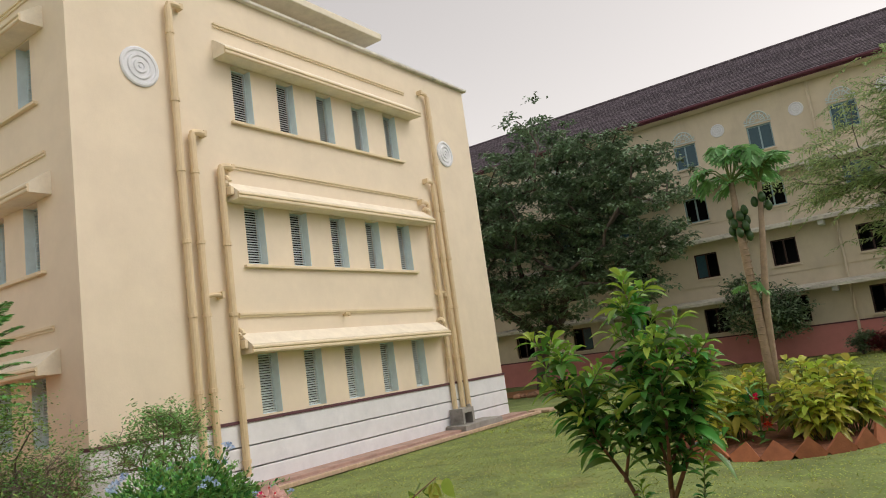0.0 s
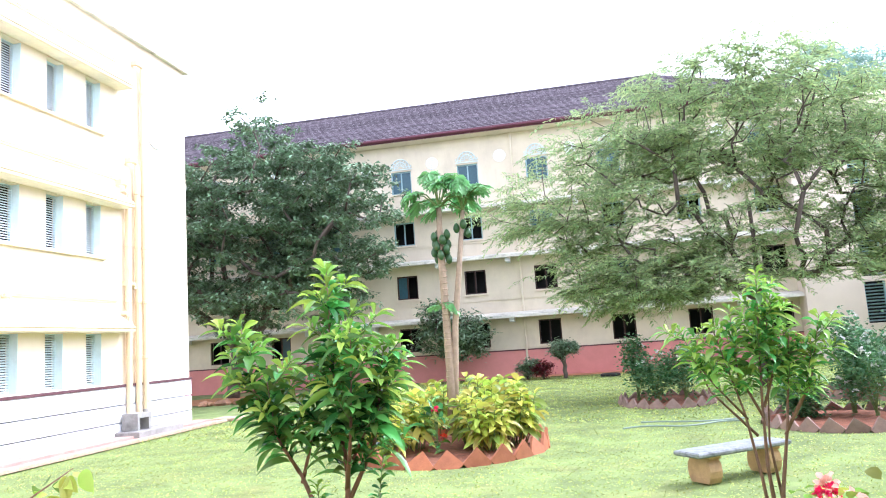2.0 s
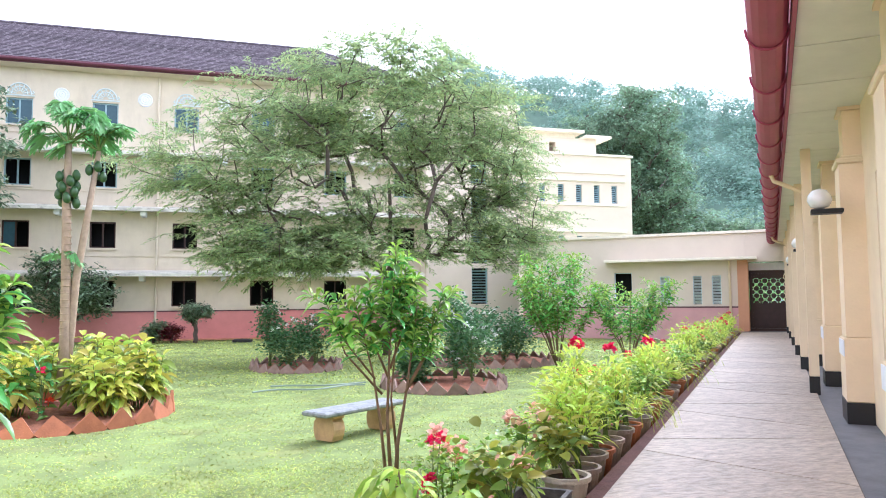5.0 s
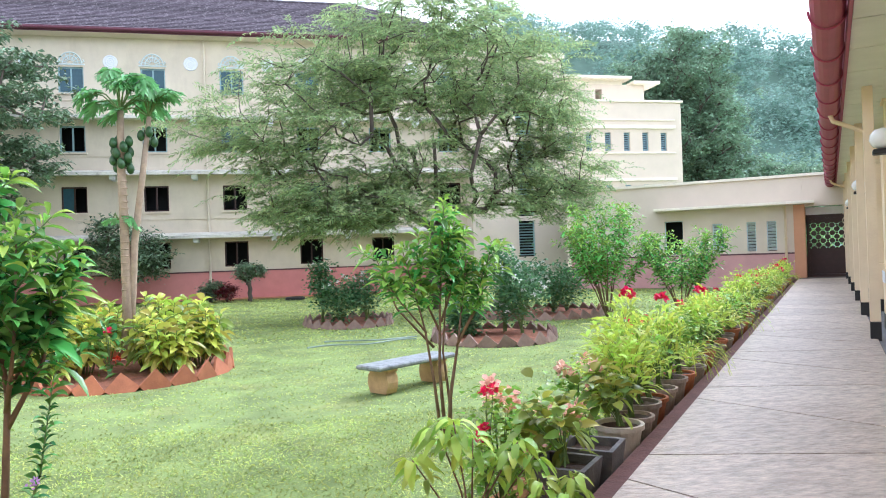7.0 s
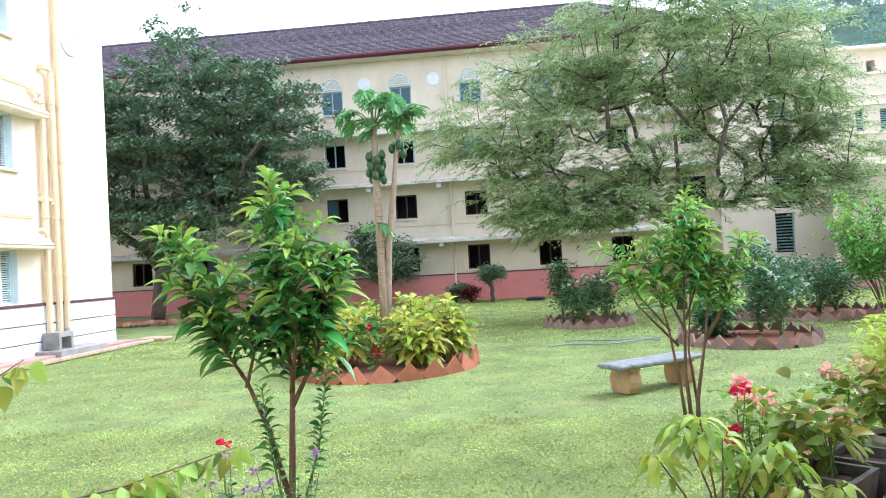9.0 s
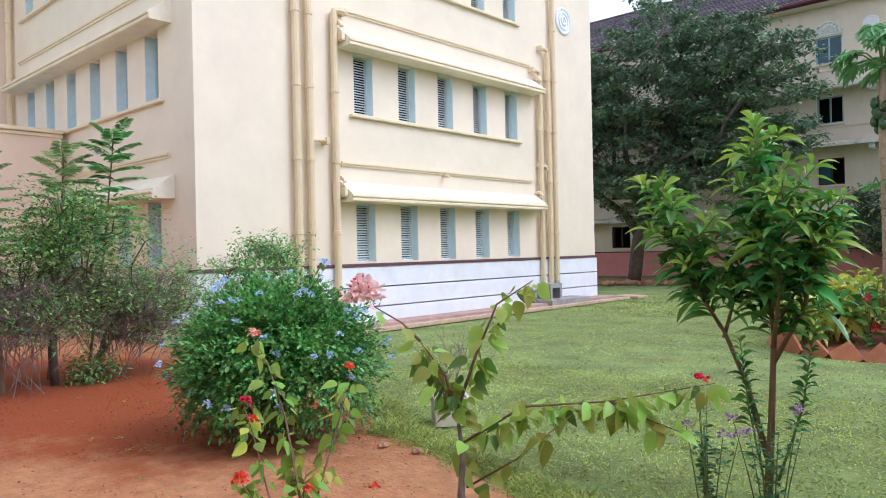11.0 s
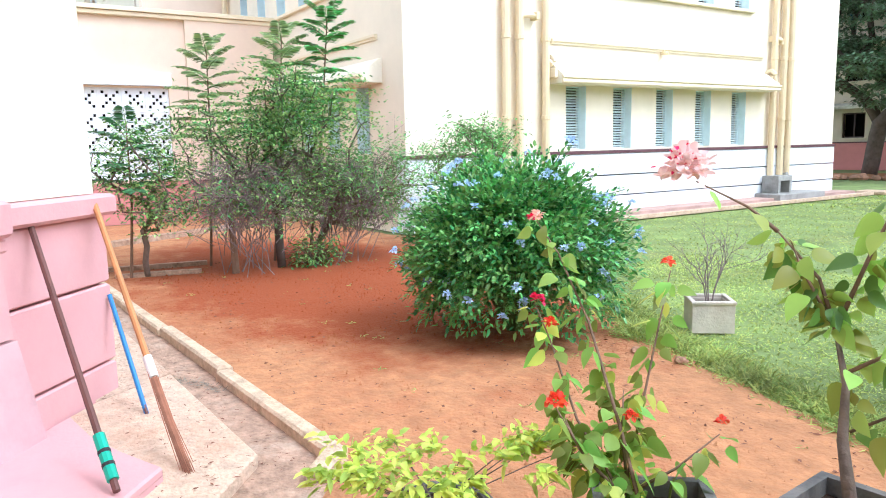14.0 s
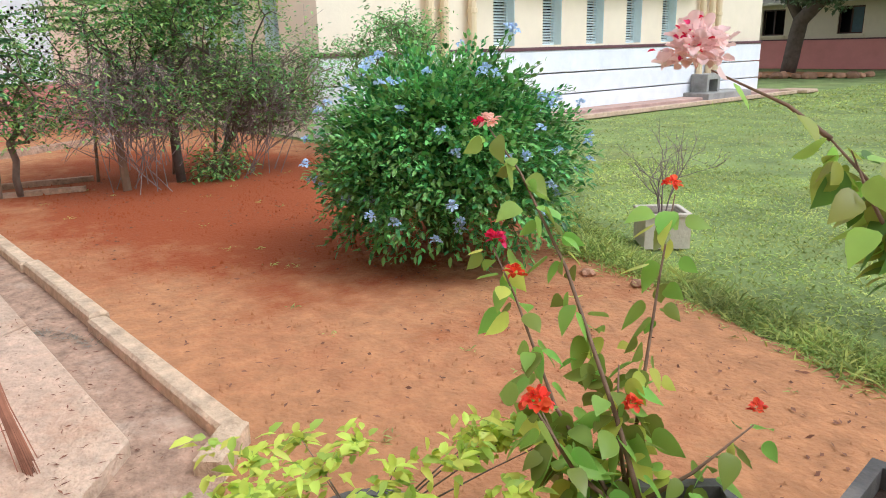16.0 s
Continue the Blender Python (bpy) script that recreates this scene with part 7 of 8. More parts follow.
square_pot(turn(-2.36, 2.54, 0.04, 5), M["pot_dark"], 0.2, 0.4)
square_pot(turn(-2.75, 2.07, 0.04, 50), M["pot_dark"], 0.2, 0.4)
round_pot(turn(-3.33, 1.6, 0.02), M["pot_dark"], 0.2, 0.3)
heart_plant("bougainvillea", (-2.38, 2.56, 0.38), [
    ([(-2.38, 2.56, 0.38), (-2.48, 2.66, 0.6), (-2.5, 2.7, 0.78), (-2.56, 2.73, 0.95)], 0.024, 0.3),
    ([(-2.56, 2.73, 0.95), (-2.62, 2.72, 1.12), (-2.78, 2.72, 1.27)], 0.0095, 1.5),
    ([(-2.78, 2.72, 1.27), (-2.9, 2.72, 1.35), (-3.12, 2.7, 1.44)], 0.008, 0.12),
    ([(-2.56, 2.73, 0.95), (-2.5, 2.8, 1.2), (-2.44, 2.9, 1.45), (-2.3, 3.0, 1.56)], 0.009, 1.5),
    ([(-2.56, 2.73, 0.95), (-2.66, 2.68, 1.15), (-2.72, 2.7, 1.25)], 0.007, 1.6),
    ([(-2.5, 2.7, 0.82), (-2.3, 2.9, 0.98), (-2.0, 3.15, 1.0), (-1.62, 3.45, 1.08)], 0.0075, 1.5),
    ([(-2.0, 3.15, 1.0), (-1.85, 3.3, 0.9), (-1.75, 3.35, 0.86)], 0.006, 1.6),
    ([(-2.48, 2.7, 0.62), (-2.3, 2.85, 0.75), (-2.1, 3.0, 0.95)], 0.006, 0.4),
], "bougainvillea with a bare twisted stem and few heart shaped leaves", M["lf_boug"], 0.084, 50, [((-3.17, 2.7, 1.48), M["fl_bract"], 0.1, 170, 0.038), ((-3.2, 2.68, 1.49), M["fl_red"], 0.1, 26, 0.022), ((-1.66, 3.4, 1.1), M["fl_red"], 0.02, 10, 0.03)])
heart_plant("bougainvillea", (-2.8, 2.06, 0.38), [
    ([(-2.8, 2.06, 0.38), (-2.96, 2.12, 0.62), (-3.25, 2.25, 0.92), (-3.5, 2.32, 1.15), (-3.66, 2.34, 1.27)], 0.008, 1.0),
    ([(-2.9, 2.08, 0.4), (-2.98, 2.25, 0.65), (-3.08, 2.45, 0.9), (-3.12, 2.56, 1.1)], 0.0065, 1.1),
    ([(-2.9, 2.06, 0.42), (-3.1, 2.05, 0.62), (-3.3, 2.1, 0.86), (-3.42, 2.13, 0.97)], 0.0065, 1.2),
    ([(-2.9, 2.06, 0.42), (-2.95, 1.95, 0.55), (-3.0, 1.85, 0.75)], 0.008, 1.3),
    ([(-2.88, 2.1, 0.42), (-2.8, 2.22, 0.5), (-2.72, 2.34, 0.62)], 0.007, 1.3),
    ([(-2.9, 2.1, 0.42), (-2.98, 2.15, 0.58), (-3.02, 2.2, 0.72)], 0.007, 1.6),
    ([(-2.9, 2.08, 0.42), (-3.0, 2.0, 0.5), (-3.1, 1.98, 0.66)], 0.007, 1.6),
], "bougainvillea with thin red stems, orange red flowers and heart shaped leaves", M["lf_boug"], 0.074, 54,
    [((-2.93, 1.8, 0.79), M["fl_orange"], 0.024, 34, 0.022), ((-2.94, 2.15, 0.66), M["fl_orange"], 0.018, 24, 0.019), ((-3.31, 2.11, 0.92), M["fl_orange"], 0.02, 26, 0.02), ((-3.42, 2.14, 0.99), M["fl_red"], 0.02, 26, 0.02),
     ((-3.93, 2.54, 1.25), M["fl_red"], 0.018, 22, 0.018), ((-3.66, 2.34, 1.29), M["fl_pink"], 0.025, 30, 0.02), ((-3.13, 2.56, 1.13), M["fl_orange"], 0.017, 22, 0.018), ((-2.72, 2.35, 0.66), M["fl_orange"], 0.016, 20, 0.018)])
clump("golden_shrub", (-3.33, 1.6, 0.28), [(-3.42, 1.52, 0.45, 0.3, 0.28, 0.07), (-3.16, 1.9, 0.5, 0.16, 0.24, 0.06), (-3.6, 1.34, 0.46, 0.2, 0.14, 0.06)], 70, 12, 0.062, 0.024, M["lf_gold"], M["bark"],
      "low golden green leafy shrub in a pot", "potted plant", spread=0.018, r_tip=0.0018, droop=0.35, hollow=0.7, max_stems=16, zdir=(-0.1, 0.8))


def herb(base, n, h, label):
    t = thing("flowering_herb", tuple(base), label, "plant", "flowering herbs")
    g, P, D, F = G(), [], [], []
    for k in range(n):
        a, s = RNG.uniform(0, 6.28), RNG.uniform(0.02, 0.2)
        top = np.array([s * math.cos(a), s * math.sin(a), h * RNG.uniform(0.75, 1.05)])
        g.tube([(top[0] * 0.2, top[1] * 0.2, 0), tuple(top * np.array([0.6, 0.6, 0.55])), tuple(top)], [0.005, 0.004, 0.002], 4)
        for j in range(40):
            f = RNG.uniform(0.08, 0.93)
            P.append(top * f * np.array([0.2 + 0.8 * f, 0.2 + 0.8 * f, 1.0])), D.append(rand_dirs(1, 0.0, 0.7)[0])
        F.append(top)
    part("stem", g, M["stem_green"], t, kind="stuff")
    leaf_part("foliage", t, M["lf_rose"], np.array(P), np.array(D), 0.07 * RNG.uniform(0.5, 1.2, len(P)), 0.018, shape="lance")
    for f in F[: max(2, n // 2)]:
        flower_heads(t, "flower", M["fl_purple"], [f], 0.03, 16, 0.022, (0, 0, 0))


herb((-1.98, 4.2, 0), 8, 0.85, "thin stemmed herb with mauve flower heads on the lawn edge")
herb((-1.72, 4.45, 0), 7, 0.75, "thin stemmed herb with few mauve flowers on the lawn edge")

# ---- bench ----
bn = thing("stone_bench", turn(1.45, 10.6, 0, 36), "weathered grey stone bench on two rounded ochre stone legs", "bench")
part("seat", G().box(-0.8, 0.8, -0.23, 0.23, 0.335, 0.40, 0.018), M["bench_top"], bn)
for x in (-0.52, 0.52):
    prof = [(-0.15, 0.0), (0.15, 0.0), (0.185, 0.07), (0.2, 0.15), (0.185, 0.24), (0.15, 0.29), (0.19, 0.3), (0.19, 0.334), (-0.19, 0.334), (-0.19, 0.3), (-0.15, 0.29), (-0.185, 0.24), (-0.2, 0.15), (-0.185, 0.07)]
    part("leg", G().prism(prof, x - 0.1, x + 0.1), M["bench_leg"], bn)

# ---- hose, loose stones, tray ----
hs = [(0.2 + 0.16 * i, 15.6 + 0.18 * math.sin(i * 0.6) + 0.03 * i, 0.03) for i in range(16)]
tagged(part("garden_hose", G().tube(hs, 0.018, 6), M["water_hose"]), "grey green garden hose lying on the lawn", "hose")
hs = [(0.6 + 0.16 * i, 16.4 + 0.12 * math.sin(i * 0.5 + 1), 0.03) for i in range(14)]
tagged(part("garden_hose", G().tube(hs, 0.018, 6), M["water_hose"]), "grey green garden hose lying on the lawn", "hose")
tagged(part("drain_cover", G().lathe([(0.45, 0), (0.45, 0.1), (0.38, 0.13), (0.3, 0.08), (0.01, 0.07)], (0.35, 34.6, 0), 16), M["black_paint"]), "low round dark drain cover on the lawn", "drain cover")


def stone_mesh(seed, r):
    bm = bmesh.new()
    bmesh.ops.create_icosphere(bm, subdivisions=2, radius=r)
    for v in bm.verts:
        v.co *= 1 + 0.35 * noise.noise(v.co * (1.6 / r) + Vector((seed, 0, 0)))
        v.co.z *= 0.65
    me = bpy.data.meshes.new("stone")
    bm.to_mesh(me)
    bm.free()
    me.materials.append(M["rubble"])
    return me


stones = [stone_mesh(i * 3.1, 0.2) for i in range(4)]
rb = thing("stone_border", (-17.2, 31.5, 0), "ring of rough stones round the dense tree's foot", "stone border")
for k in range(34):
    a = -2.9 + 2.8 * k / 33
    piece("stone", stones[k % 4], rb, pose(3.6 * math.cos(a) + RNG.normal(0, 0.15), 2.6 * math.sin(a) + RNG.normal(0, 0.15), 0.08, 0, 0, RNG.uniform(0, 360)) @ Matrix.Scale(RNG.uniform(0.6, 1.4), 4))
sheet("tree_soil", [(-17.2 + 3.5 * math.cos(i * 0.3), 31.5 + 2.5 * math.sin(i * 0.3)) for i in range(21)], 0.03, M["soil"], "red earth under the dense tree", cell=0.6, relief=0.08)
ss = [stone_mesh(20 + i, 0.05) for i in range(2)]
for x, y in ((-4.97, 4.45), (-4.6, 4.5)):
    o = new("small_stone", ss[0])
    o.matrix_basis = pose(x, y, 0.02, 0, 0, 40)
    tagged(o, "small brownish stone on red earth by the grass", "stone")

# ---- kerb, drain channel, flags and tools by the pink wing ----
kb = thing("kerb", (-4.6, 1.72, 0), "worn stone kerb beside the drain channel", "kerb", kind="structure")
xx, k = -4.47, 0
while xx > -18.5:
    ln = 1.72 if k == 0 else 1.5 + 0.15 * math.sin(k * 3.0)
    piece("kerb_stone", G().box(-ln + 0.012, -0.006, -0.055, 0.055, -0.06, 0.11, 0.016).mesh("kerb_stone", M["stone_kerb"]), kb,
          pose(xx + 4.6, 0.045 * (xx + 4.6) + 0.012 * math.sin(k * 2.0), RNG.uniform(-0.01, 0.006), 0, 0, RNG.uniform(-0.4, 0.4) + 2.58))
    xx -= ln
    k += 1
piece("kerb_stone", G().box(-0.05, 0.06, -0.3, -0.01, -0.06, 0.105, 0.014).mesh("kerb_stone", M["stone_kerb"]), kb, pose(0.06, 0.03, 0, 0, 0, 46))
floor_poly = [(-19, 0.9), (-6.3, 1.05), uw(-2.1, -4.5)[:2], uw(-2.1, -2.95)[:2], uw(-1.6, -2.95)[:2], uw(-1.62, -4.3)[:2], (-4.45, 1.7), (-9.0, 1.53), (-19, 1.1)]
tagged(part("drain_channel", G().add([(x, y, 0.03) for x, y in floor_poly], [tuple(range(len(floor_poly)))]), M["channel"]), "dirty pinkish drain channel floor", "drain", kind="structure")
fl = thing("flagstones", (-6, 0, 0), "pale worn irregular flagstones between channel and pink wing", "paving", kind="structure")
bm = bmesh.new()
outline = [(-14.0, 1.0), (-7.4, 1.28), (-4.66, 1.38), uw(-2.02, -2.95)[:2], uw(-3.34, -2.95)[:2], uw(-3.34, -5.3)[:2], (-14.0, -1.4)]
bm.faces.new([bm.verts.new((x, y, 0.0)) for x, y in outline])
RNG2 = random.Random(5)
cuts = [((-6.3, 1.3), (0.8, 0.5))] + [(uw(-2.6, -3.5)[:2], (0.752, -0.659))] + [((-7.3 - 0.95 * i, 0.9), (1.0, RNG2.uniform(-0.3, 0.3))) for i in range(7)]
for (px, py), (nx, ny) in cuts:
    bmesh.ops.bisect_plane(bm, geom=bm.verts[:] + bm.edges[:] + bm.faces[:], plane_co=(px, py, 0), plane_no=(nx, ny, 0))
for f in bm.faces:
    if f.calc_area() < 0.02:
        continue
    c = f.calc_center_median()
    top = 0.1 + RNG2.uniform(-0.008, 0.006)
    ring = [(v.co - c) * (1 - 0.008 / max((v.co - c).length, 0.05)) for v in f.verts]
    n_ = len(ring)
    vs = [(p.x, p.y, -0.05) for p in ring] + [(p.x, p.y, top - 0.008) for p in ring] + [(p.x * 0.985, p.y * 0.985, top) for p in ring]
    fs = [tuple(range(2 * n_, 3 * n_))] + [(i, (i + 1) % n_, n_ + (i + 1) % n_, n_ + i) for i in range(n_)] + [(n_ + i, n_ + (i + 1) % n_, 2 * n_ + (i + 1) % n_, 2 * n_ + i) for i in range(n_)]
    piece("flagstone", G().add(vs, fs).mesh("flagstone", M["flagstone"]), fl, shift(c.x + 6, c.y, 0))
bm.free()


def tool(base, top, r, mat, label, category, start=0.016):
    t = thing(category.replace(" ", "_"), tuple(base), label, category)
    b, e = Vector(base), Vector(top)
    part("handle", G().tube([tuple((e - b) * start), tuple(e - b)], r, 8), mat, t)
    return t, e - b


def near_wall(w, off=0.03, z=0.0):
    return uw(-3.35 + off, w, z)


t, d = tool((-4.42, 0.7, 0.172), near_wall(-4.62, 0.03, 1.22), 0.016, M["wood_stick"], "dark wooden mop handle with green grip against the wall", "mop")
part("grip", G().tube([tuple(d * 0.05), tuple(d * 0.19)], 0.026, 10), M["green_plastic"], t, "bright green plastic grip")
part("grip_ring", G().tube([tuple(d * 0.09), tuple(d * 0.1)], 0.028, 10).tube([tuple(d * 0.13), tuple(d * 0.14)], 0.028, 10), M["black_paint"], t)
t, d = tool((-4.66, 1.03, 0.092), near_wall(-5.18, 0.02, 1.33), 0.017, M["wood_pole"], "stick broom with orange bamboo handle against the wall", "broom", 0.3)
part("binding", G().tube([tuple(d * 0.295), tuple(d * 0.365)], 0.024, 10), M["white_tape"], t, "white tape binding")
fb = G()
for k in range(60):
    o = Vector((RNG.normal(0, 0.008), RNG.normal(0, 0.008), 0.0))
    fb.tube([tuple(d * 0.32 + o * 0.8), tuple(d * 0.15 + o), tuple(d * RNG.uniform(0.0, 0.03) + o * 1.5 + Vector((0.02, 0.01, 0)))], [0.004, 0.003, 0.002], 3)
part("bristles", fb, M["bristle"], t, "brown twig bristles")
t, d = tool((-5.58, 1.03, 0.08), near_wall(-5.26, 0.02, 0.72), 0.014, M["blue_plastic"], "blue plastic handled brush against the wall", "brush")
part("tip", G().tube([(0, 0, 0.005), tuple(d * 0.2)], 0.012, 8), M["wood_stick"], t)

# ---- hill, woods and mid-distance trees ----
def hill_height(x, y):
    d = math.hypot(x, y)
    a = math.atan2(x, y)
    ridge = float(np.interp(a, [0.08, 0.16, 0.22, 0.29, 0.37, 0.46, 0.6, 0.7, 0.9, 1.2, 1.6], [0, 22, 60, 76, 72, 67, 62, 57, 51, 40, 22])) + 1.5 * math.sin(a * 41 + 1)
    f = min(max((d - 110) / 130, 0), 1)
    return max(ridge, 0) * (f * f * (3 - 2 * f))


na, nd = 70, 14
hv, hf = [], []
for i in range(na):
    a = -1.2 + 3.0 * i / (na - 1)
    for j in range(nd):
        d = 95 + 190 * j / (nd - 1)
        x, y = d * math.sin(a), d * math.cos(a)
        hv.append((x, y, hill_height(x, y) - 0.5))
for i in range(na - 1):
    for j in range(nd - 1):
        p = i * nd + j
        hf.append((p, p + nd, p + nd + 1, p + 1))
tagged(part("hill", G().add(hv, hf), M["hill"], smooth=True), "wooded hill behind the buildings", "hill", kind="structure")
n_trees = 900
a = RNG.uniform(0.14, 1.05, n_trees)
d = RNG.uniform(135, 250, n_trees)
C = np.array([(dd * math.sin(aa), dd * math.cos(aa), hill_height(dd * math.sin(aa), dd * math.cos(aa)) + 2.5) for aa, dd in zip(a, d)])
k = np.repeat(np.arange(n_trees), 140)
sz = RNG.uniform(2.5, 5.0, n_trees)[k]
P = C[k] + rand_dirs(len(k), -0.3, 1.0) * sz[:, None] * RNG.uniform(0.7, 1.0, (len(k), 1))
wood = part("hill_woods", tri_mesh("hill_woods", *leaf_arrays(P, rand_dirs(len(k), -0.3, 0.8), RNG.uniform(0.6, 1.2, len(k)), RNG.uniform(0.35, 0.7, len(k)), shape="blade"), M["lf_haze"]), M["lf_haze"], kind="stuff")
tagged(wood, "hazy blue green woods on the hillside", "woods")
for x, y, h, r, n in ((33, 62, 20, 5.6, 280), (37.0, 60, 22.6, 4.4, 280), (46, 59, 10, 4.0, 150), (26, 70, 20, 6, 240), (54, 60, 10, 4.5, 150), (16, 72, 17, 5, 150), (43, 72, 15, 5, 200)):
    make_tree("backdrop_tree", (x, y, 0), (0, 0), h * 0.35, [(x, y, h * 0.66, r, r, h * 0.32), (x + r * 0.4, y - 1, h * 0.45, r * 0.8, r * 0.8, h * 0.25)], n, 30, 0.36, 0.2, 0.32, M["lf_hill"], M["bark_dark"],
              "tall dark green tree behind the cream block", "tree", r_tip=0.045, group="trees behind the buildings", gaps=0.3, shape="blade", tufts=5, tuft=0.75, crook=0.3)

# ---- paving slabs of the walkway ----
slab_cache = {}
def slab(l0, l1, w0, w1, skew):
    key = (round(l1 - l0, 2), round(w1 - w0, 2), skew)
    if key not in slab_cache:
        L_, W_ = l1 - l0 - 0.012, w1 - w0 - 0.012
        c = [uw(p, q) for p, q in ((0, 0), (L_, 0), (L_ + skew, W_), (skew, W_))]
        vs = [(x, y, -0.03) for x, y, _ in c] + [(x, y, 0.0) for x, y, _ in c]
        slab_cache[key] = G().add(vs, [(0, 1, 2, 3), (7, 6, 5, 4), (0, 4, 5, 1), (1, 5, 6, 2), (2, 6, 7, 3), (3, 7, 4, 0)]).mesh("paving_slab", M["path"])
    return slab_cache[key]


def wedge(a0, a1, b0, b1):
    """A slab between two slanting joints: a along the lawn edge, b along the wall edge."""
    c = [uw(p, q) for p, q in ((a0 + 0.011, 0.0), (a1 - 0.011, 0.0), (b1 - 0.011, 1.765), (b0 + 0.011, 1.765))]
    vs = [(x, y, -0.03) for x, y, _ in c] + [(x, y, 0.0) for x, y, _ in c]
    return G().add(vs, [(0, 1, 2, 3), (7, 6, 5, 4), (0, 4, 5, 1), (1, 5, 6, 2), (2, 6, 7, 3), (3, 7, 4, 0)]).mesh("paving_slab", M["path"])


wide_slab, narrow_slab = wedge(0, 2.1, 0.75, 1.35), wedge(0, 0.6, -0.75, 1.35)
for i in range(14):
    u0 = -5.5 + i * 2.7
    piece("paving_slab", wide_slab, WK, shift(*uw(u0, -1.695, WZ)))
    piece("paving_slab", narrow_slab, WK, shift(*uw(u0 + 2.1, -1.695, WZ)))
for i in range(3):
    piece("paving_slab", slab(0, 1.8, -2.9, -1.71, 0.0), WK, shift(*uw(-3.28 + 1.8 * i, -2.895, WZ)))

# ---- grass ----
def in_poly(X, Y, poly):
    inside = np.zeros(len(X), bool)
    j = len(poly) - 1
    for i in range(len(poly)):
        xi, yi = poly[i]
        xj, yj = poly[j]
        hit = ((yi > Y) != (yj > Y)) & (X < (xj - xi) * (Y - yi) / (yj - yi + 1e-12) + xi)
        inside ^= hit
        j = i
    return inside


def lawn_points(x0, x1, y0, y1, density):
    n = int((x1 - x0) * (y1 - y0) * density)
    X, Y = RNG.uniform(x0, x1, n), RNG.uniform(y0, y1, n)
    Wc = X * UC - Y * US
    keep = (Wc < -2.45) & (X > XF + 1.1) & (Y < YB - 0.2) & ~in_poly(X, Y, SOIL_POLY)
    for cx, cy, rx, ry in ((-2.95, 13.95, 1.82, 2.12), (4.25, 15.7, 1.35, 1.6), (1.55, 21.0, 1.25, 1.6), (7.2, 20.6, 1.9, 1.9), (-17.2, 31.5, 3.4, 2.4)):
        keep &= ((X - cx) / rx) ** 2 + ((Y - cy) / ry) ** 2 > 1.0
    return X[keep], Y[keep]


XS, YS, HS = [], [], []
for box, dens, h in (((-8, 4, 3, 9), 1250, 0.058), ((-12, 8, 9, 17), 270, 0.052), ((-12, -7.5, 4, 9), 500, 0.05), ((-20, 16, 17, 37), 120, 0.1)):
    X, Y = lawn_points(*box, dens)
    XS.append(X), YS.append(Y), HS.append(np.full(len(X), h))
# taller fringe along the edge of the red earth
e0 = np.array(SOIL_POLY[8:15])
for i in range(len(e0) - 1):
    n = int(np.linalg.norm(e0[i + 1] - e0[i]) * 4200)
    f = RNG.uniform(0, 1, n)[:, None]
    q = e0[i] * (1 - f) + e0[i + 1] * f
    lump = np.array([noise.noise(Vector((p[0] * 3.1, p[1] * 3.1, 2))) for p in q])
    q = q + RNG.normal(0, 0.1, (n, 2)) + np.array([0.05, 0.1]) - lump[:, None] * np.array([0.12, 0.2])
    XS.append(q[:, 0]), YS.append(q[:, 1]), HS.append(0.15 * (1 + 0.9 * lump))
X, Y, Hh = np.concatenate(XS), np.concatenate(YS), np.concatenate(HS)
D = rand_dirs(len(X), 0.25, 0.95)
wide = np.where(Y > 17, 0.03, np.where(Y > 9, 0.016, 0.011))
gr = part("grass", tri_mesh("grass", *leaf_arrays(np.stack([X, Y, np.full(len(X), -0.02)], 1), D, Hh * RNG.uniform(0.6, 1.4, len(X)), wide, shape="blade", droop=0.4, fold=0.0), M["lf_grass"]), M["lf_grass"], kind="stuff")
tagged(gr, "short mown lawn grass", "grass")

# ---- litter on the red earth ----
n = 5200
X, Y = RNG.uniform(-12.5, -1.5, n), RNG.uniform(1.9, 7.0, n)
keep = in_poly(X, Y, SOIL_POLY) & (np.array([noise.noise(Vector((x * 0.9, y * 0.9, 5))) for x, y in zip(X, Y)]) + RNG.uniform(-0.35, 0.35, n) > 0.02)
X, Y = X[keep], Y[keep]
lit = part("leaf_litter", tri_mesh("leaf_litter", *leaf_arrays(np.stack([X, Y, np.full(len(X), 0.012)], 1), rand_dirs(len(X), -0.02, 0.12), RNG.uniform(0.015, 0.05, len(X)), RNG.uniform(0.006, 0.02, len(X)), shape="blade", droop=0.0), M["broom_fibre"]), M["broom_fibre"], kind="stuff")
tagged(lit, "dry leaf litter and twigs on the red earth", "litter")
X, Y = RNG.uniform(-11.5, -2.5, 55), RNG.uniform(2.1, 5.5, 55)
keep = in_poly(X, Y, SOIL_POLY)
X, Y = np.repeat(X[keep], 9), np.repeat(Y[keep], 9)
spr = part("weed_sprigs", tri_mesh("weed_sprigs", *leaf_arrays(np.stack([X + RNG.normal(0, 0.02, len(X)), Y + RNG.normal(0, 0.02, len(X)), np.full(len(X), 0.0)], 1), rand_dirs(len(X), 0.1, 0.7), 0.05, 0.008, shape="blade"), M["lf_grass"]), M["lf_grass"], kind="stuff")
tagged(spr, "small scattered weeds on the red earth", "weeds")

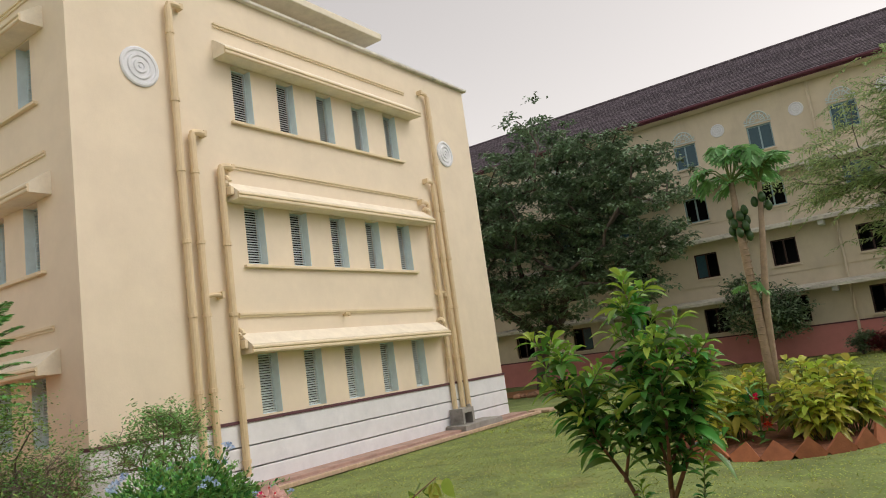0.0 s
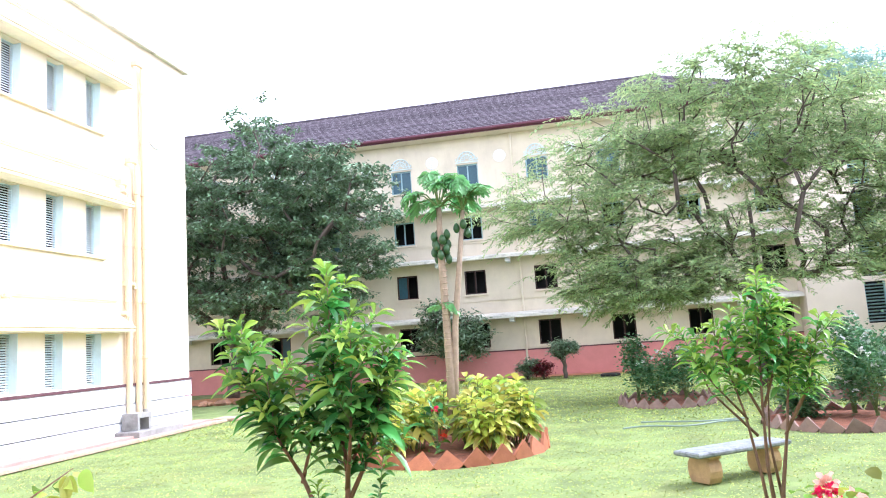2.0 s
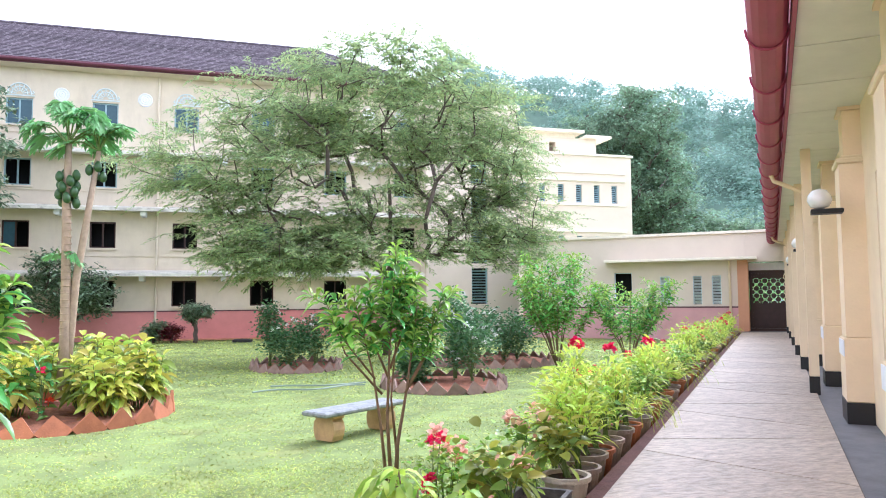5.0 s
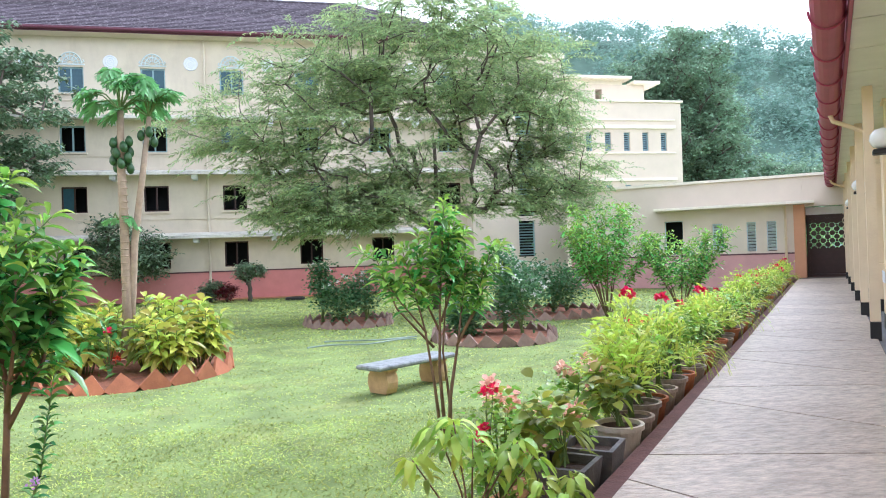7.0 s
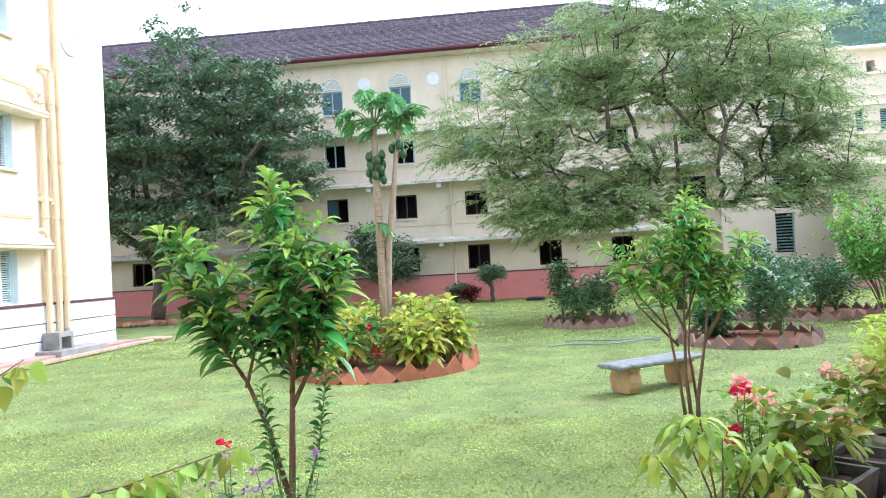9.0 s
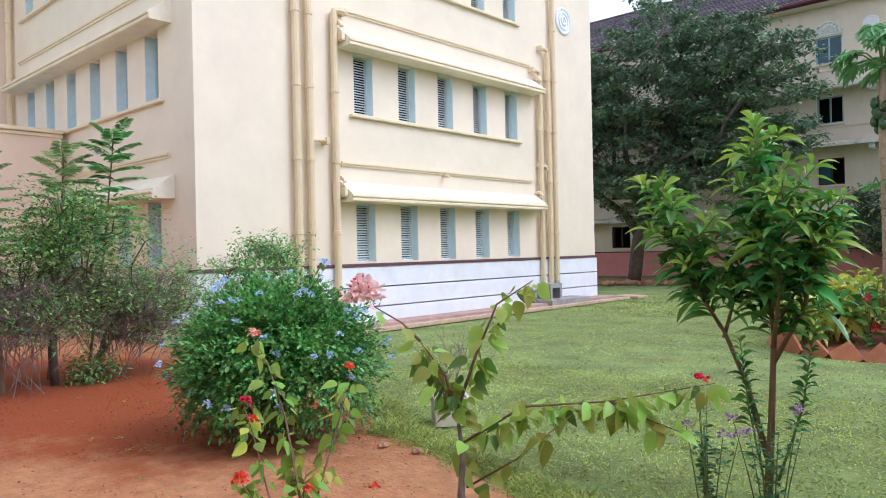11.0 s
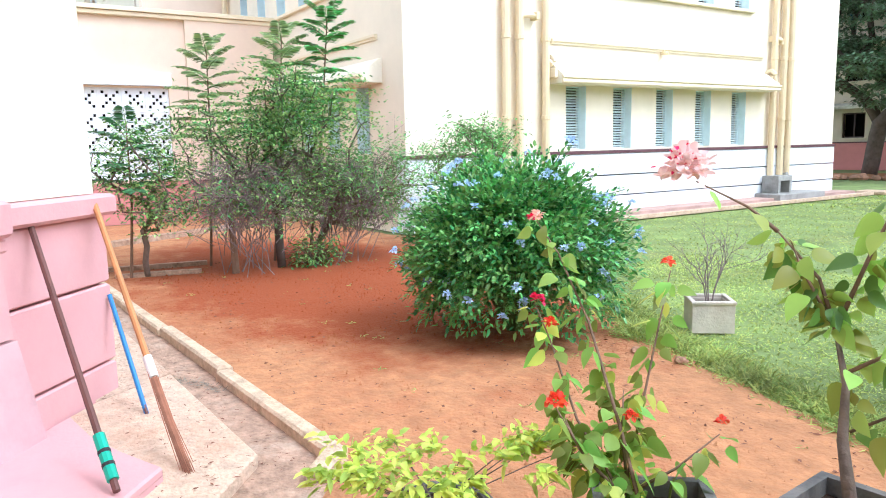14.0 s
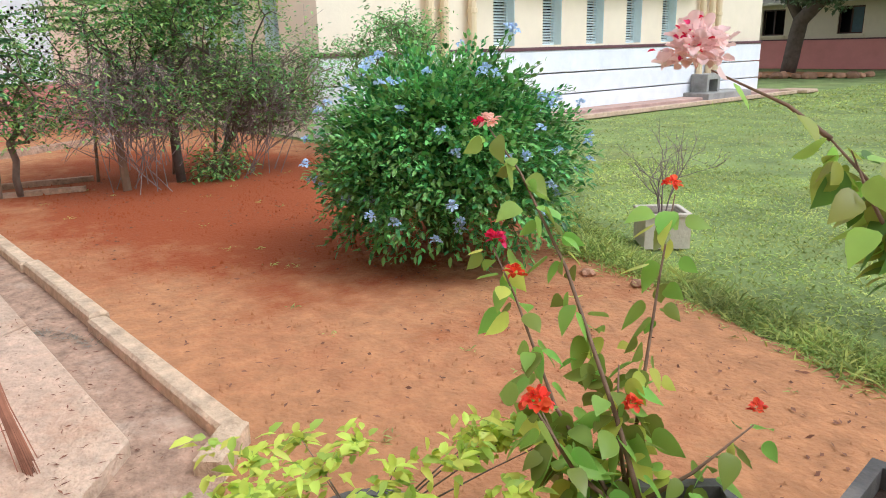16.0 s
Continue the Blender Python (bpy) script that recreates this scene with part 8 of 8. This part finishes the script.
# ---- crumbs of earth ----
n = 9000
X, Y = RNG.uniform(-12.0, -1.5, n), RNG.uniform(1.6, 6.8, n)
keep = in_poly(X, Y, SOIL_POLY) & (np.array([noise.noise(Vector((x * 1.7, y * 1.7, 8))) for x, y in zip(X, Y)]) + RNG.uniform(-0.5, 0.5, n) > 0.0)
X, Y = X[keep], Y[keep]
n = len(X)
R_ = 0.004 + 0.014 * RNG.uniform(0, 1, n) ** 3
ang = RNG.uniform(0, 6.28, n)
C = np.stack([X, Y, np.full(n, 0.0)], 1)
ring = [C + np.stack([np.cos(ang + q) * R_ * RNG.uniform(0.7, 1.3, n), np.sin(ang + q) * R_ * RNG.uniform(0.7, 1.3, n), np.full(n, -0.005)], 1) for q in (0, 1.57, 3.14, 4.71)]
tip = C + np.stack([RNG.normal(0, 0.3, n) * R_, RNG.normal(0, 0.3, n) * R_, 0.012 + R_ * 0.7], 1)
V = np.stack(ring + [tip], 1).reshape(-1, 3)
T = (np.array([(0, 1, 4), (1, 2, 4), (2, 3, 4), (3, 0, 4)])[None] + (np.arange(n) * 5)[:, None, None]).reshape(-1, 3)
crumbs = part("earth_crumbs", tri_mesh("earth_crumbs", V, T, M["soil"]), M["soil"], kind="stuff")
tagged(crumbs, "small crumbs and clods of red earth", "earth")

# ---- dry tufts in the crack of the channel floor ----
n = 170
f = RNG.uniform(0, 1, n)
X, Y = -6.4 + 0.5 * f + RNG.normal(0, 0.025, n), 1.34 + 0.26 * f + RNG.normal(0, 0.02, n)
tuft = part("dry_tufts", tri_mesh("dry_tufts", *leaf_arrays(np.stack([X, Y, np.full(n, 0.03)], 1), rand_dirs(n, 0.05, 0.7), RNG.uniform(0.03, 0.09, n), 0.006, shape="blade"), M["lf_straw"]), M["lf_straw"], kind="stuff")
tagged(tuft, "dry grey grass tufts in a paving crack", "weeds")

# ---- dry bits blown over the flags and the channel ----
n = 420
X, Y = RNG.uniform(-8.5, -4.3, n), RNG.uniform(0.85, 1.6, n)
keep = Y < 1.62 + 0.045 * (X + 4.6)
X, Y = X[keep], Y[keep]
Z = np.where(Y < 1.38 + 0.036 * (X + 4.66), 0.108, 0.036)
dry = part("dry_litter", tri_mesh("dry_litter", *leaf_arrays(np.stack([X, Y, Z], 1), rand_dirs(len(X), -0.01, 0.1), RNG.uniform(0.012, 0.045, len(X)), RNG.uniform(0.003, 0.01, len(X)), shape="blade", droop=0.0), M["broom_fibre"]), M["broom_fibre"], kind="stuff")
tagged(dry, "dry leaf bits and grit on the flags", "litter")
